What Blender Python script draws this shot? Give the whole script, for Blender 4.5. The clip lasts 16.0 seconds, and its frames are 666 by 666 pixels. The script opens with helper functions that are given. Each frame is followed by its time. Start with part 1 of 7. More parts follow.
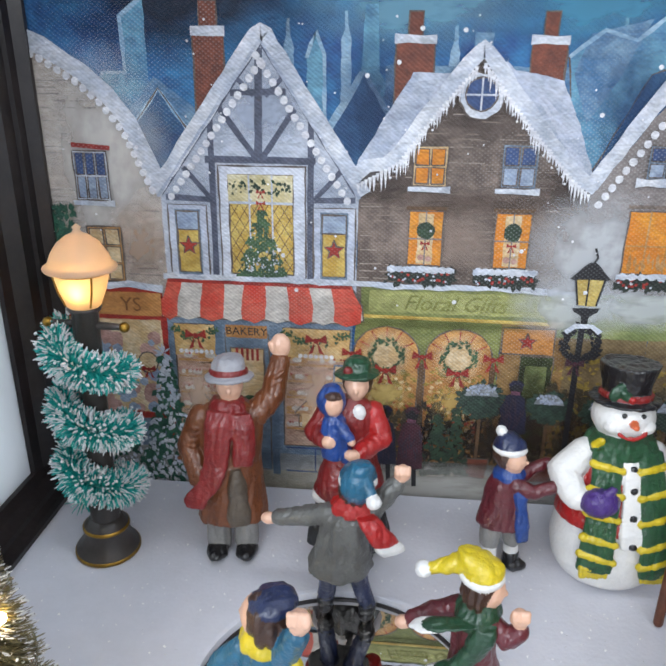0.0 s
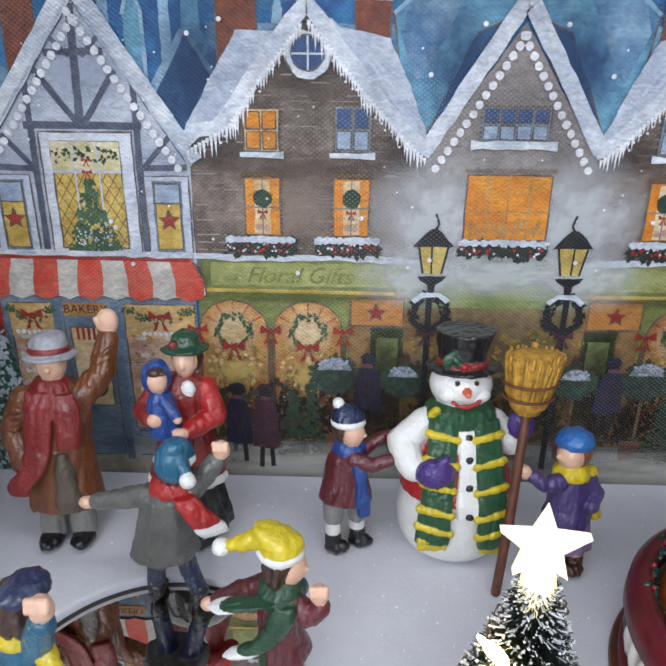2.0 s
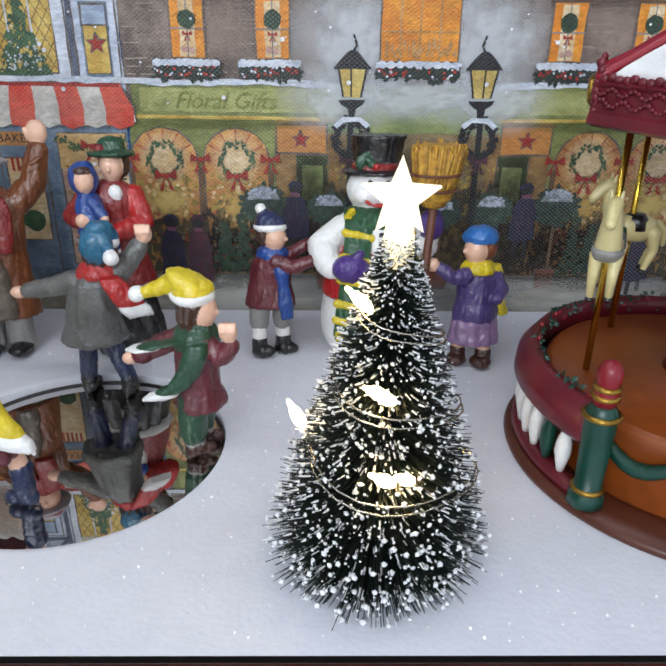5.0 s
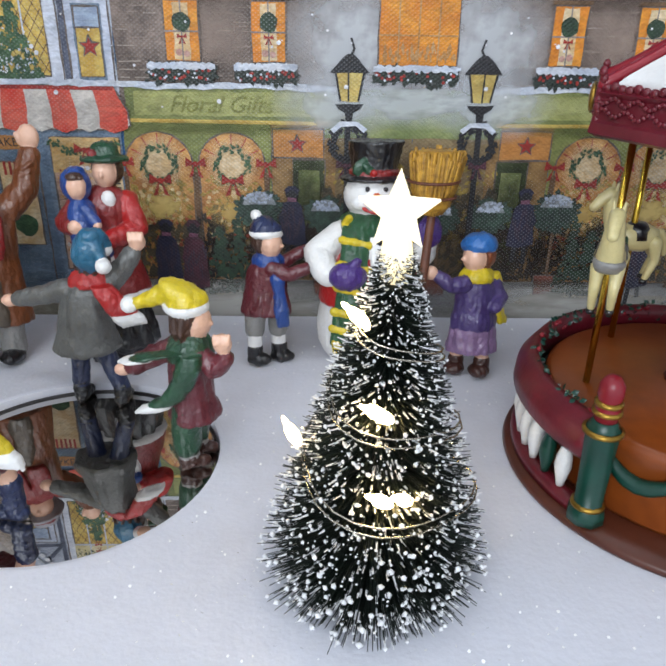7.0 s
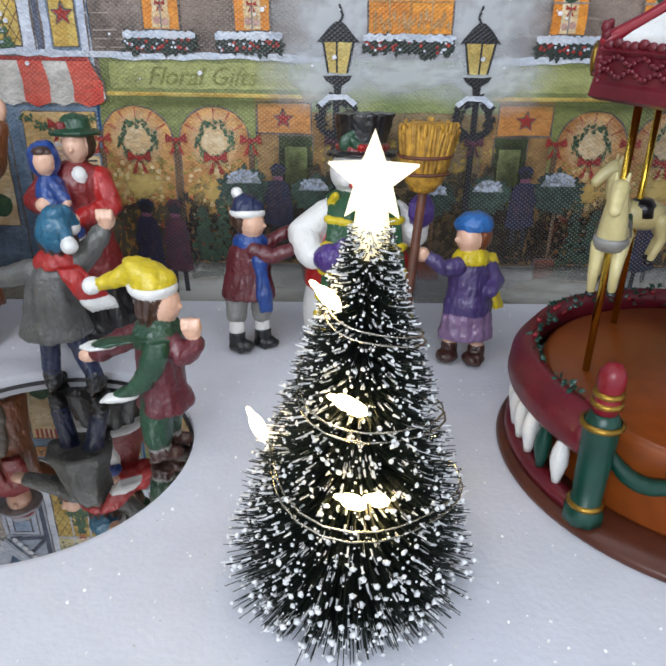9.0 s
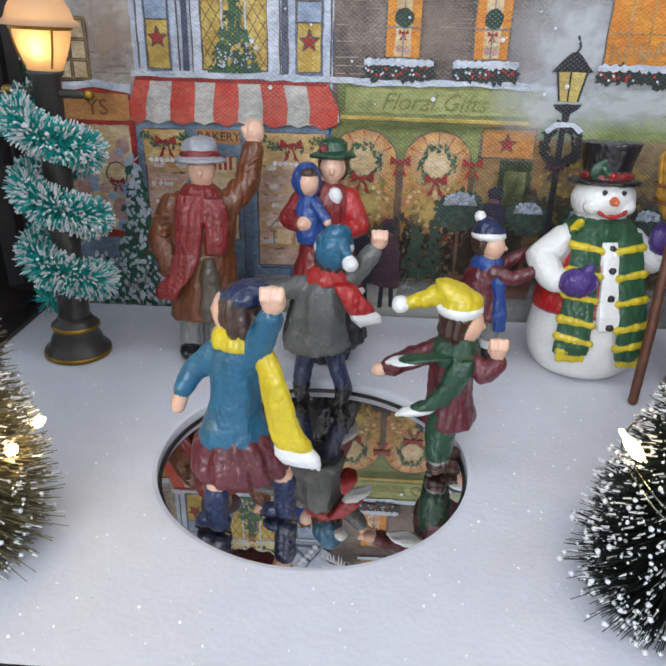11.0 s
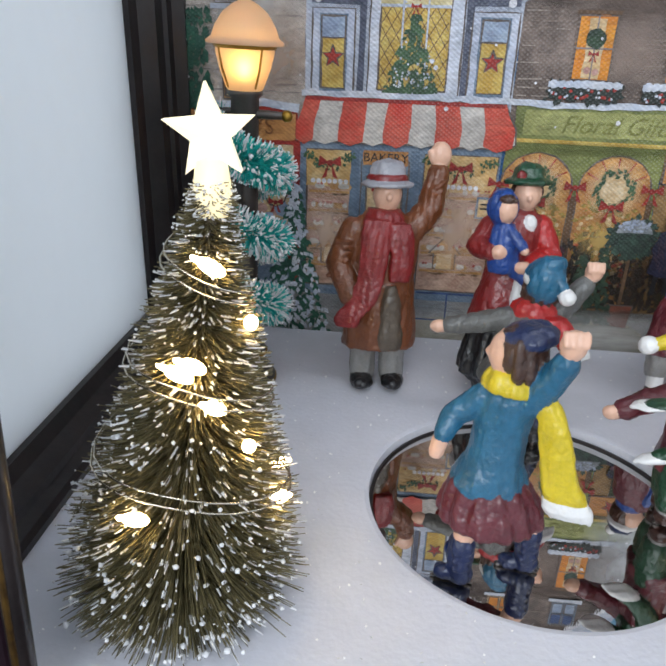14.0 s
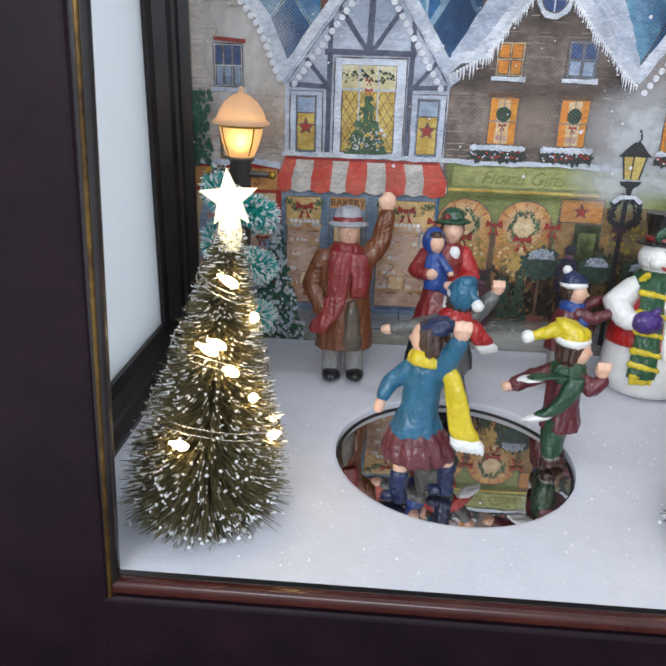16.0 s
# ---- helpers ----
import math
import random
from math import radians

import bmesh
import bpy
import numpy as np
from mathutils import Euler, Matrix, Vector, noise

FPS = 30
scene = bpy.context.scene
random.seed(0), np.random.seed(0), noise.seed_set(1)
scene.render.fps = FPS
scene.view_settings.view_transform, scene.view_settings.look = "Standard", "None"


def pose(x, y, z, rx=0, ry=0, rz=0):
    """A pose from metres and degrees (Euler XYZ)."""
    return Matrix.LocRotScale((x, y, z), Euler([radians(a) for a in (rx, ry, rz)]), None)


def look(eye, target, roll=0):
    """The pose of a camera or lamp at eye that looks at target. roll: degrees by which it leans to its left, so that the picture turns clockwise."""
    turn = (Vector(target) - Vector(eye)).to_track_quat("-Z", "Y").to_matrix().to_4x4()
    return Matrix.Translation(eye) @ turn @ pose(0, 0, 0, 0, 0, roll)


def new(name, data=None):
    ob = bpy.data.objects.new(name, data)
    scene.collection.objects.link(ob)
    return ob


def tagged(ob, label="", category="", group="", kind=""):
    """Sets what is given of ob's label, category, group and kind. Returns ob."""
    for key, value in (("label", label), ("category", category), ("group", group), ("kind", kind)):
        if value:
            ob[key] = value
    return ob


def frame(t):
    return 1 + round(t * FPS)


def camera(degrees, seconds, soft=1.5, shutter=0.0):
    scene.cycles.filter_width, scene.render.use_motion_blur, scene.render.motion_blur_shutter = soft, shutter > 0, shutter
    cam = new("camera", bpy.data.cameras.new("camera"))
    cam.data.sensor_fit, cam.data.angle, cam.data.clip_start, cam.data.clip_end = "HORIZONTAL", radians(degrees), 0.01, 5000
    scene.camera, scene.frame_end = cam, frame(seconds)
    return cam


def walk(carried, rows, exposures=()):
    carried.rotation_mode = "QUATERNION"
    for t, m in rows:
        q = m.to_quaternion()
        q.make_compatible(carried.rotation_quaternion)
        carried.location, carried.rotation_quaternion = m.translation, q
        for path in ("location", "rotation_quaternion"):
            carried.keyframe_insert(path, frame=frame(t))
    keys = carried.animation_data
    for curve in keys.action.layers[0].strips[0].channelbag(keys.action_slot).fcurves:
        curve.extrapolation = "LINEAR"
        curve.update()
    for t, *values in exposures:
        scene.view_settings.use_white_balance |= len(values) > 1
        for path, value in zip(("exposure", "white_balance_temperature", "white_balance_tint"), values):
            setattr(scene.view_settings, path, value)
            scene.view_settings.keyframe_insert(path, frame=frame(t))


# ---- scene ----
EXPOSURES = ((0.0, 0.24), (1.2, 0.1), (2.5, 0.13), (3.5, 0.2), (5.0, 0.13), (9.0, 0.13), (14.0, 0.02), (16.0, 0.1))
cam = camera(52.6, 16.0, soft=2.1)
# seconds, eye, target (decimetres), roll
PATH = [
    (0, (0.012, -2.416, 1.645), (-0.157, -0.563, 0.911), 0.6),
    (0.5, (0.113, -2.33, 1.588), (-0.003, -0.485, 0.826), 0.6),
    (1, (0.26, -2.289, 1.571), (0.203, -0.454, 0.777), 0.6),
    (1.5, (0.398, -2.269, 1.521), (0.357, -0.423, 0.751), 0.6),
    (2, (0.425, -2.324, 1.558), (0.381, -0.475, 0.798), 0.6),
    (2.5, (0.466, -2.368, 1.573), (0.442, -0.517, 0.815), 0.7),
    (3, (0.493, -2.391, 1.475), (0.473, -0.549, 0.697), 0.9),
    (3.5, (0.563, -2.492, 1.365), (0.555, -0.663, 0.556), 1.1),
    (4, (0.636, -2.579, 1.207), (0.641, -0.752, 0.392), 0.9),
    (4.5, (0.609, -2.612, 1.076), (0.615, -0.798, 0.233), 0.5),
    (5, (0.617, -2.667, 1.1), (0.646, -0.852, 0.262), 0.7),
    (7.5, (0.621, -2.579, 1.119), (0.659, -0.768, 0.269), 0.9),
    (8, (0.678, -2.479, 1.051), (0.7, -0.678, 0.182), 0.2),
    (8.5, (0.691, -2.475, 1.054), (0.709, -0.676, 0.18), 0.4),
    (9, (0.689, -2.511, 1.053), (0.708, -0.712, 0.181), 0.8),
    (9.5, (0.571, -2.624, 1.1), (0.551, -0.817, 0.244), 0.7),
    (10, (0.345, -2.696, 1.132), (0.263, -0.885, 0.288), 0.8),
    (12.5, (-0.119, -2.391, 1.015), (-0.212, -0.579, 0.175), 1.8),
    (13, (-0.17, -2.424, 1.033), (-0.26, -0.609, 0.198), 1.8),
    (13.5, (-0.309, -2.472, 1.051), (-0.412, -0.656, 0.218), 2.1),
    (14, (-0.489, -2.522, 1.096), (-0.655, -0.703, 0.282), 1.9),
    (14.5, (-0.573, -2.559, 1.094), (-0.747, -0.736, 0.29), 2.1),
    (15, (-0.57, -2.647, 1.111), (-0.756, -0.817, 0.326), 1.9),
    (15.5, (-0.497, -2.834, 1.167), (-0.63, -0.99, 0.406), 1.9),
    (16, (-0.415, -3.171, 1.269), (-0.522, -1.312, 0.538), 1.9),
]
LIFT = Vector((0, 0, 0.0008))
walk(cam, [(t, look(Vector(eye) / 10 + LIFT, Vector(target) / 10 + LIFT, roll)) for t, eye, target, roll in PATH], EXPOSURES)

# ---- world and lights ----
world = bpy.data.worlds.new("room_light")
scene.world = world
world.use_nodes = True
world.node_tree.nodes["Background"].inputs[0].default_value = (0.81, 0.89, 1.0, 1)
world.node_tree.nodes["Background"].inputs[1].default_value = 0.90


def area_lamp(name, eye, target, sx, sy, watts, colour):
    data = bpy.data.lights.new(name, "AREA")
    data.shape, data.size, data.size_y, data.energy, data.color = "RECTANGLE", sx, sy, watts, colour
    ob = new(name, data)
    ob.matrix_world = look(eye, target)
    return ob


# unseen room light from the front left, and a fill strip added under the lid
area_lamp("room_lamp", (-0.30, -1.30, 0.58), (0.07, -0.05, 0.08), 0.8, 0.5, 9.5, (0.86, 0.93, 1.0))
area_lamp("added_lid_fill", (0.096, -0.13, 0.228), (0.096, 0.0, 0.10), 0.44, 0.04, 0.34, (0.88, 0.93, 1.0))


# ---- materials ----
def lin(h):
    h = h.lstrip("#")
    out = []
    for i in (0, 2, 4):
        c = int(h[i:i + 2], 16) / 255
        out.append(c / 12.92 if c <= 0.04045 else ((c + 0.055) / 1.055) ** 2.4)
    return out


MATS = {}


def paint(name, colour, rough=0.45, var=0.25, scale=180.0, bump=0.25, metal=0.0, second=None, weave=0.0, island=0.0):
    """A procedural surface: base colour broken by two noises, fine relief; weave adds the thread relief of printed
    canvas and, in patches, pale dots coloured in for its glints.
    """
    if name in MATS:
        return MATS[name]
    m = bpy.data.materials.new(name)
    m.use_nodes = True
    t = m.node_tree
    n, k = t.nodes, t.links
    b = n["Principled BSDF"]
    c1 = lin(colour)
    c2 = lin(second) if second else [max(0.0, v * (1 - var)) for v in c1]
    geo = n.new("ShaderNodeNewGeometry")
    n1 = n.new("ShaderNodeTexNoise")
    n1.inputs["Scale"].default_value, n1.inputs["Detail"].default_value = scale, 5
    n2 = n.new("ShaderNodeTexNoise")
    n2.inputs["Scale"].default_value, n2.inputs["Detail"].default_value = scale * 6, 3
    k.new(geo.outputs["Position"], n1.inputs["Vector"])
    k.new(geo.outputs["Position"], n2.inputs["Vector"])
    add = n.new("ShaderNodeMath")
    add.operation = "MULTIPLY_ADD"
    add.inputs[1].default_value = 0.45
    k.new(n2.outputs["Fac"], add.inputs[0])
    k.new(n1.outputs["Fac"], add.inputs[2])
    ramp = n.new("ShaderNodeValToRGB")
    ramp.color_ramp.elements[0].position, ramp.color_ramp.elements[1].position = (0.5, 0.84) if weave else (0.52, 0.92)
    ramp.color_ramp.elements[0].color = (*c1, 1)
    ramp.color_ramp.elements[1].color = (*c2, 1)
    k.new(add.outputs[0], ramp.inputs["Fac"])
    last = ramp.outputs["Color"]
    if island:
        mixi = n.new("ShaderNodeMix")
        mixi.data_type, mixi.blend_type = "RGBA", "MULTIPLY"
        mixi.inputs["Factor"].default_value = island
        k.new(last, mixi.inputs["A"])
        k.new(geo.outputs["Random Per Island"], mixi.inputs["B"])
        last = mixi.outputs["Result"]
    height = n2.outputs["Fac"]
    if weave:
        sep = n.new("ShaderNodeSeparateXYZ")
        k.new(geo.outputs["Position"], sep.inputs[0])
        waves = []
        for axis, pitch in (("X", 0.0019), ("Z", 0.0015)):
            mul = n.new("ShaderNodeMath")
            mul.operation = "MULTIPLY"
            mul.inputs[1].default_value = 2 * math.pi / pitch
            k.new(sep.outputs[axis], mul.inputs[0])
            sine = n.new("ShaderNodeMath")
            sine.operation = "SINE"
            k.new(mul.outputs[0], sine.inputs[0])
            waves.append(sine)
        prod = n.new("ShaderNodeMath")
        prod.operation = "MULTIPLY"
        k.new(waves[0].outputs[0], prod.inputs[0])
        k.new(waves[1].outputs[0], prod.inputs[1])
        gt = n.new("ShaderNodeMapRange")
        gt.inputs["From Min"].default_value, gt.inputs["From Max"].default_value = 0.3, 0.85
        gt.inputs["To Max"].default_value = weave
        k.new(prod.outputs[0], gt.inputs["Value"])
        broad = n.new("ShaderNodeTexNoise")
        broad.inputs["Scale"].default_value, broad.inputs["Detail"].default_value = 34, 6
        k.new(geo.outputs["Position"], broad.inputs["Vector"])
        tone = n.new("ShaderNodeMapRange")
        tone.inputs["From Min"].default_value, tone.inputs["From Max"].default_value = 0.3, 0.7
        tone.inputs["To Min"].default_value, tone.inputs["To Max"].default_value = 0.58, 1.1
        stretch = n.new("ShaderNodeVectorMath")
        stretch.operation = "MULTIPLY"
        stretch.inputs[1].default_value = (190, 190, 520)
        k.new(geo.outputs["Position"], stretch.inputs[0])
        stroke = n.new("ShaderNodeTexNoise")
        stroke.inputs["Scale"].default_value, stroke.inputs["Detail"].default_value, stroke.inputs["Distortion"].default_value = 1.0, 5, 1.6
        k.new(stretch.outputs[0], stroke.inputs["Vector"])
        blend = n.new("ShaderNodeMath")
        blend.operation = "MULTIPLY_ADD"
        blend.inputs[1].default_value = 0.5
        half_tone = n.new("ShaderNodeMath")
        half_tone.operation = "MULTIPLY"
        half_tone.inputs[1].default_value = 0.5
        k.new(broad.outputs["Fac"], half_tone.inputs[0])
        k.new(stroke.outputs["Fac"], blend.inputs[0])
        k.new(half_tone.outputs[0], blend.inputs[2])
        tone.inputs["From Min"].default_value, tone.inputs["From Max"].default_value = 0.36, 0.64
        k.new(blend.outputs[0], tone.inputs["Value"])
        height = prod.outputs[0]
        brush = n.new("ShaderNodeMix")
        brush.data_type, brush.blend_type = "RGBA", "MULTIPLY"
        brush.inputs["Factor"].default_value = 1.0
        k.new(last, brush.inputs["A"])
        k.new(tone.outputs["Result"], brush.inputs["B"])
        last = brush.outputs["Result"]
        patch = n.new("ShaderNodeTexNoise")
        patch.inputs["Scale"].default_value = 9
        k.new(geo.outputs["Position"], patch.inputs["Vector"])
        spot = n.new("ShaderNodeMapRange")
        spot.inputs["From Min"].default_value, spot.inputs["From Max"].default_value = 0.44, 0.70
        k.new(patch.outputs["Fac"], spot.inputs["Value"])
        both = n.new("ShaderNodeMath")
        both.operation = "MULTIPLY"
        k.new(spot.outputs["Result"], both.inputs[0])
        k.new(gt.outputs["Result"], both.inputs[1])
        # glints on the threads, mixed into the colour as pale dots
        mixw = n.new("ShaderNodeMix")
        mixw.data_type = "RGBA"
        mixw.inputs["B"].default_value = (0.62, 0.63, 0.66, 1)
        k.new(both.outputs[0], mixw.inputs["Factor"])
        k.new(last, mixw.inputs["A"])
        last = mixw.outputs["Result"]
    k.new(last, b.inputs["Base Color"])
    b.inputs["Roughness"].default_value, b.inputs["Metallic"].default_value = rough, metal
    if name.startswith("resin"):
        b.inputs["Coat Weight"].default_value, b.inputs["Coat Roughness"].default_value = 0.45, 0.22
    if bump:
        bn = n.new("ShaderNodeBump")
        bn.inputs["Strength"].default_value, bn.inputs["Distance"].default_value = bump, 0.0009 if name.startswith("resin") else 0.0004
        k.new(height, bn.inputs["Height"])
        k.new(bn.outputs["Normal"], b.inputs["Normal"])
    MATS[name] = m
    return m


def ink(colour, second=None, scale=130.0, var=0.3, weave=0.36):
    """Printed colour on the canvas."""
    return paint("print_" + colour.strip("#") + (second or "").strip("#"), colour, 0.5, var, scale, 0.3, 0.0, second, weave)


def glow(name, colour, strength):
    if name in MATS:
        return MATS[name]
    m = bpy.data.materials.new(name)
    m.use_nodes = True
    b = m.node_tree.nodes["Principled BSDF"]
    b.inputs["Base Color"].default_value = (0.6, 0.55, 0.42, 1)
    b.inputs["Emission Color"].default_value = (*lin(colour), 1)
    b.inputs["Emission Strength"].default_value = strength
    MATS[name] = m
    return m


def wash(colour, strength):
    """A soft brushed tone of the print that thins out from its middle."""
    name = "print_wash_" + colour.strip("#") + "_%d" % (strength * 100)
    if name in MATS:
        return MATS[name]
    m = bpy.data.materials.new(name)
    m.use_nodes = True
    t = m.node_tree
    n, k = t.nodes, t.links
    b = n["Principled BSDF"]
    b.inputs["Base Color"].default_value, b.inputs["Roughness"].default_value = (*lin(colour), 1), 0.6
    co = n.new("ShaderNodeTexCoord")
    gr = n.new("ShaderNodeTexGradient")
    gr.gradient_type = "SPHERICAL"
    k.new(co.outputs["Object"], gr.inputs["Vector"])
    nz = n.new("ShaderNodeTexNoise")
    nz.inputs["Scale"].default_value, nz.inputs["Detail"].default_value = 3.2, 6
    k.new(co.outputs["Object"], nz.inputs["Vector"])
    mu = n.new("ShaderNodeMath")
    mu.operation = "MULTIPLY"
    k.new(gr.outputs["Fac"], mu.inputs[0])
    k.new(nz.outputs["Fac"], mu.inputs[1])
    mr = n.new("ShaderNodeMapRange")
    mr.inputs["From Min"].default_value, mr.inputs["From Max"].default_value, mr.inputs["To Max"].default_value = 0.03, 0.4, strength
    k.new(mu.outputs[0], mr.inputs["Value"])
    k.new(mr.outputs["Result"], b.inputs["Alpha"])
    MATS[name] = m
    return m


SNOW = paint("snow_sheet", "#dcdde6", 0.62, 0.06, 120, 0.35)
WOOD = paint("dark_lacquered_wood", "#22101a", 0.42, 0.45, 60, 0.12, second="#140a10")
WOOD.node_tree.nodes["Principled BSDF"].inputs["Specular IOR Level"].default_value = 0.18
BLACKFRAME = paint("dark_inner_frame", "#2c2626", 0.34, 0.45, 80, 0.2, second="#1a1516")
BLACKFRAME.node_tree.nodes["Principled BSDF"].inputs["Specular IOR Level"].default_value = 0.5
BEAD = paint("red_brown_bead", "#4a211c", 0.25, 0.4, 90, 0.15)
GOLD = paint("worn_gold", "#b08a3c", 0.32, 0.4, 300, 0.15, 0.9)
WORN = paint("rubbed_gold_edge", "#2a1a12", 0.34, 0.3, 70, 0.2, 0.6, second="#7e602c")
BRASS = paint("bright_brass", "#e0b848", 0.22, 0.2, 300, 0.05, 1.0)


def acrylic():
    """Milky panel that lets the room's light through."""
    m = bpy.data.materials.new("milky_acrylic")
    m.use_nodes = True
    n, k = m.node_tree.nodes, m.node_tree.links
    b = n["Principled BSDF"]
    b.inputs["Base Color"].default_value, b.inputs["Roughness"].default_value = (0.86, 0.88, 0.90, 1), 0.12
    tr = n.new("ShaderNodeBsdfTranslucent")
    tr.inputs["Color"].default_value = (0.95, 0.97, 0.98, 1)
    nz = n.new("ShaderNodeTexNoise")
    nz.inputs["Scale"].default_value = 22
    mr = n.new("ShaderNodeMapRange")
    mr.inputs["To Min"].default_value, mr.inputs["To Max"].default_value = 0.68, 0.8
    mx = n.new("ShaderNodeMixShader")
    k.new(nz.outputs["Fac"], mr.inputs["Value"])
    k.new(mr.outputs["Result"], mx.inputs[0])
    k.new(b.outputs[0], mx.inputs[1])
    k.new(tr.outputs[0], mx.inputs[2])
    k.new(mx.outputs[0], n["Material Output"].inputs["Surface"])
    return m


WHITE_PANEL = acrylic()


# ---- building helpers ----
from mathutils.bvhtree import BVHTree
MM = 0.001


def bm_object(name, bm, materials, parent=None, label="", smooth=True):
    me = bpy.data.meshes.new(name)
    bm.to_mesh(me)
    bm.free()
    for m in (materials if isinstance(materials, (list, tuple)) else [materials]):
        me.materials.append(m)
    if smooth:
        for p in me.polygons:
            p.use_smooth = True
    ob = new(name, me)
    if parent:
        ob.parent = parent
    if label:
        tagged(ob, label)
    return ob


def part(name, bm, material, parent, label="", smooth=True):
    return bm_object(name, bm, material, parent, label, smooth)


def empty(name, x, y, z=0.0, turn=0.0):
    ob = new(name)
    ob.empty_display_size = 0.01
    ob.matrix_world = pose(x * MM, y * MM, z * MM, 0, 0, turn)
    return ob


def box_bm(x0, x1, y0, y1, z0, z1, bevel=0.0, bm=None):
    bm2 = bmesh.new()
    bmesh.ops.create_cube(bm2, size=1)
    for v in bm2.verts:
        v.co = Vector((x0 + (v.co.x + 0.5) * (x1 - x0), y0 + (v.co.y + 0.5) * (y1 - y0), z0 + (v.co.z + 0.5) * (z1 - z0))) * MM
    if bevel:
        bmesh.ops.bevel(bm2, geom=bm2.edges[:], offset=bevel * MM, segments=3, affect="EDGES", profile=0.5)
    return bm2


def lathe(profile, n=32, bm=None, centre=(0, 0), closed=True):
    """Turned body from (radius, z) pairs in millimetres."""
    bm = bm or bmesh.new()
    rings = []
    for r, z in profile:
        rings.append([bm.verts.new(((centre[0] + r * math.cos(2 * math.pi * i / n)) * MM, (centre[1] + r * math.sin(2 * math.pi * i / n)) * MM, z * MM)) for i in range(n)])
    for a, b in zip(rings, rings[1:]):
        for i in range(n):
            bm.faces.new((a[i], a[(i + 1) % n], b[(i + 1) % n], b[i]))
    if closed:
        bm.faces.new(rings[0][::-1])
        bm.faces.new(rings[-1])
    return bm


class Figure:
    """One mesh built of lofts, limbs and lumps in millimetres, each with its own paint."""

    def __init__(self, seed=1):
        self.bm, self.mats, self.rng = bmesh.new(), [], random.Random(seed)

    def slot(self, m):
        if m not in self.mats:
            self.mats.append(m)
        return self.mats.index(m)

    def rings(self, mat, rings):
        i, n = self.slot(mat), len(rings[0])
        rows = [[self.bm.verts.new(Vector(p) * MM) for p in r] for r in rings]
        faces = []
        for a, b in zip(rows, rows[1:]):
            for j in range(n):
                faces.append(self.bm.faces.new((a[j], a[(j + 1) % n], b[(j + 1) % n], b[j])))
        faces.append(self.bm.faces.new(rows[0][::-1]))
        faces.append(self.bm.faces.new(rows[-1]))
        for f in faces:
            f.material_index, f.smooth = i, True

    def loft(self, mat, secs, n=20, folds=0, depth=0.0):
        """Stacked ellipses (x, y, z, rx, ry); folds pleat the outline."""
        out = []
        top = max(len(secs) - 1, 1)
        for si, (x, y, z, rx, ry) in enumerate(secs):
            ring = []
            for j in range(n):
                a = 2 * math.pi * j / n
                w = 1 + depth * math.sin(folds * a + 0.6 * si) if folds else 1
                w += 0.02 * math.sin(3 * a + si * 1.7)
                ring.append((x + rx * w * math.cos(a), y + ry * w * math.sin(a), z))
            out.append(ring)
        self.rings(mat, out)

    def limb(self, mat, pts, n=10):
        """A rounded tube through (x, y, z, r)."""
        P = [Vector(p[:3]) for p in pts]
        R = [p[3] for p in pts]
        d0, d1 = (P[0] - P[1]).normalized(), (P[-1] - P[-2]).normalized()
        seq = [(P[0] + d0 * R[0] * 0.85, R[0] * 0.3), (P[0] + d0 * R[0] * 0.5, R[0] * 0.8)]
        for i in range(len(P) - 1):
            for s in range(4):
                f = s / 4
                seq.append((P[i].lerp(P[i + 1], f), R[i] * (1 - f) + R[i + 1] * f))
        seq += [(P[-1], R[-1]), (P[-1] + d1 * R[-1] * 0.5, R[-1] * 0.8), (P[-1] + d1 * R[-1] * 0.85, R[-1] * 0.3)]
        rings, up = [], None
        for i, (c, r) in enumerate(seq):
            t = (seq[min(i + 1, len(seq) - 1)][0] - seq[max(i - 1, 0)][0]).normalized()
            if up is None:
                up = t.orthogonal().normalized()
            up = (up - t * up.dot(t)).normalized()
            side = t.cross(up)
            rings.append([tuple(c + (up * math.cos(2 * math.pi * j / n) + side * math.sin(2 * math.pi * j / n)) * r) for j in range(n)])
        self.rings(mat, rings)

    def ball(self, mat, c, r, turn=(0, 0, 0), n=16, lumps=0.0):
        rx, ry, rz = r if isinstance(r, (tuple, list)) else (r, r, r)
        e = Euler([radians(a) for a in turn]).to_matrix()
        rings = []
        for i in range(1, 10):
            th = math.pi * i / 10
            ring = []
            for j in range(n):
                a = 2 * math.pi * j / n
                v = Vector((math.sin(th) * math.cos(a), math.sin(th) * math.sin(a), -math.cos(th)))
                w = 1 + lumps * math.sin(7 * a + 5 * th) * math.sin(th) if lumps else 1
                v = e @ Vector((v.x * rx * w, v.y * ry * w, v.z * rz))
                ring.append((c[0] + v.x, c[1] + v.y, c[2] + v.z))
            rings.append(ring)
        self.rings(mat, rings)

    def slab(self, mat, pts, thick=1.2):
        """A strip of cloth along (x, y, z, half width, turn in degrees about z)."""
        rings = []
        for x, y, z, w, a in pts:
            c, s = math.cos(radians(a)), math.sin(radians(a))
            rings.append([(x + u * w * c - v * thick * s, y + u * w * s + v * thick * c, z) for u, v in ((-1, -0.5), (-0.6, -1), (0, -1.15), (0.6, -1), (1, -0.5), (1, 0.5), (0.6, 1), (0, 1.15), (-0.6, 1), (-1, 0.5))])
        self.rings(mat, rings)

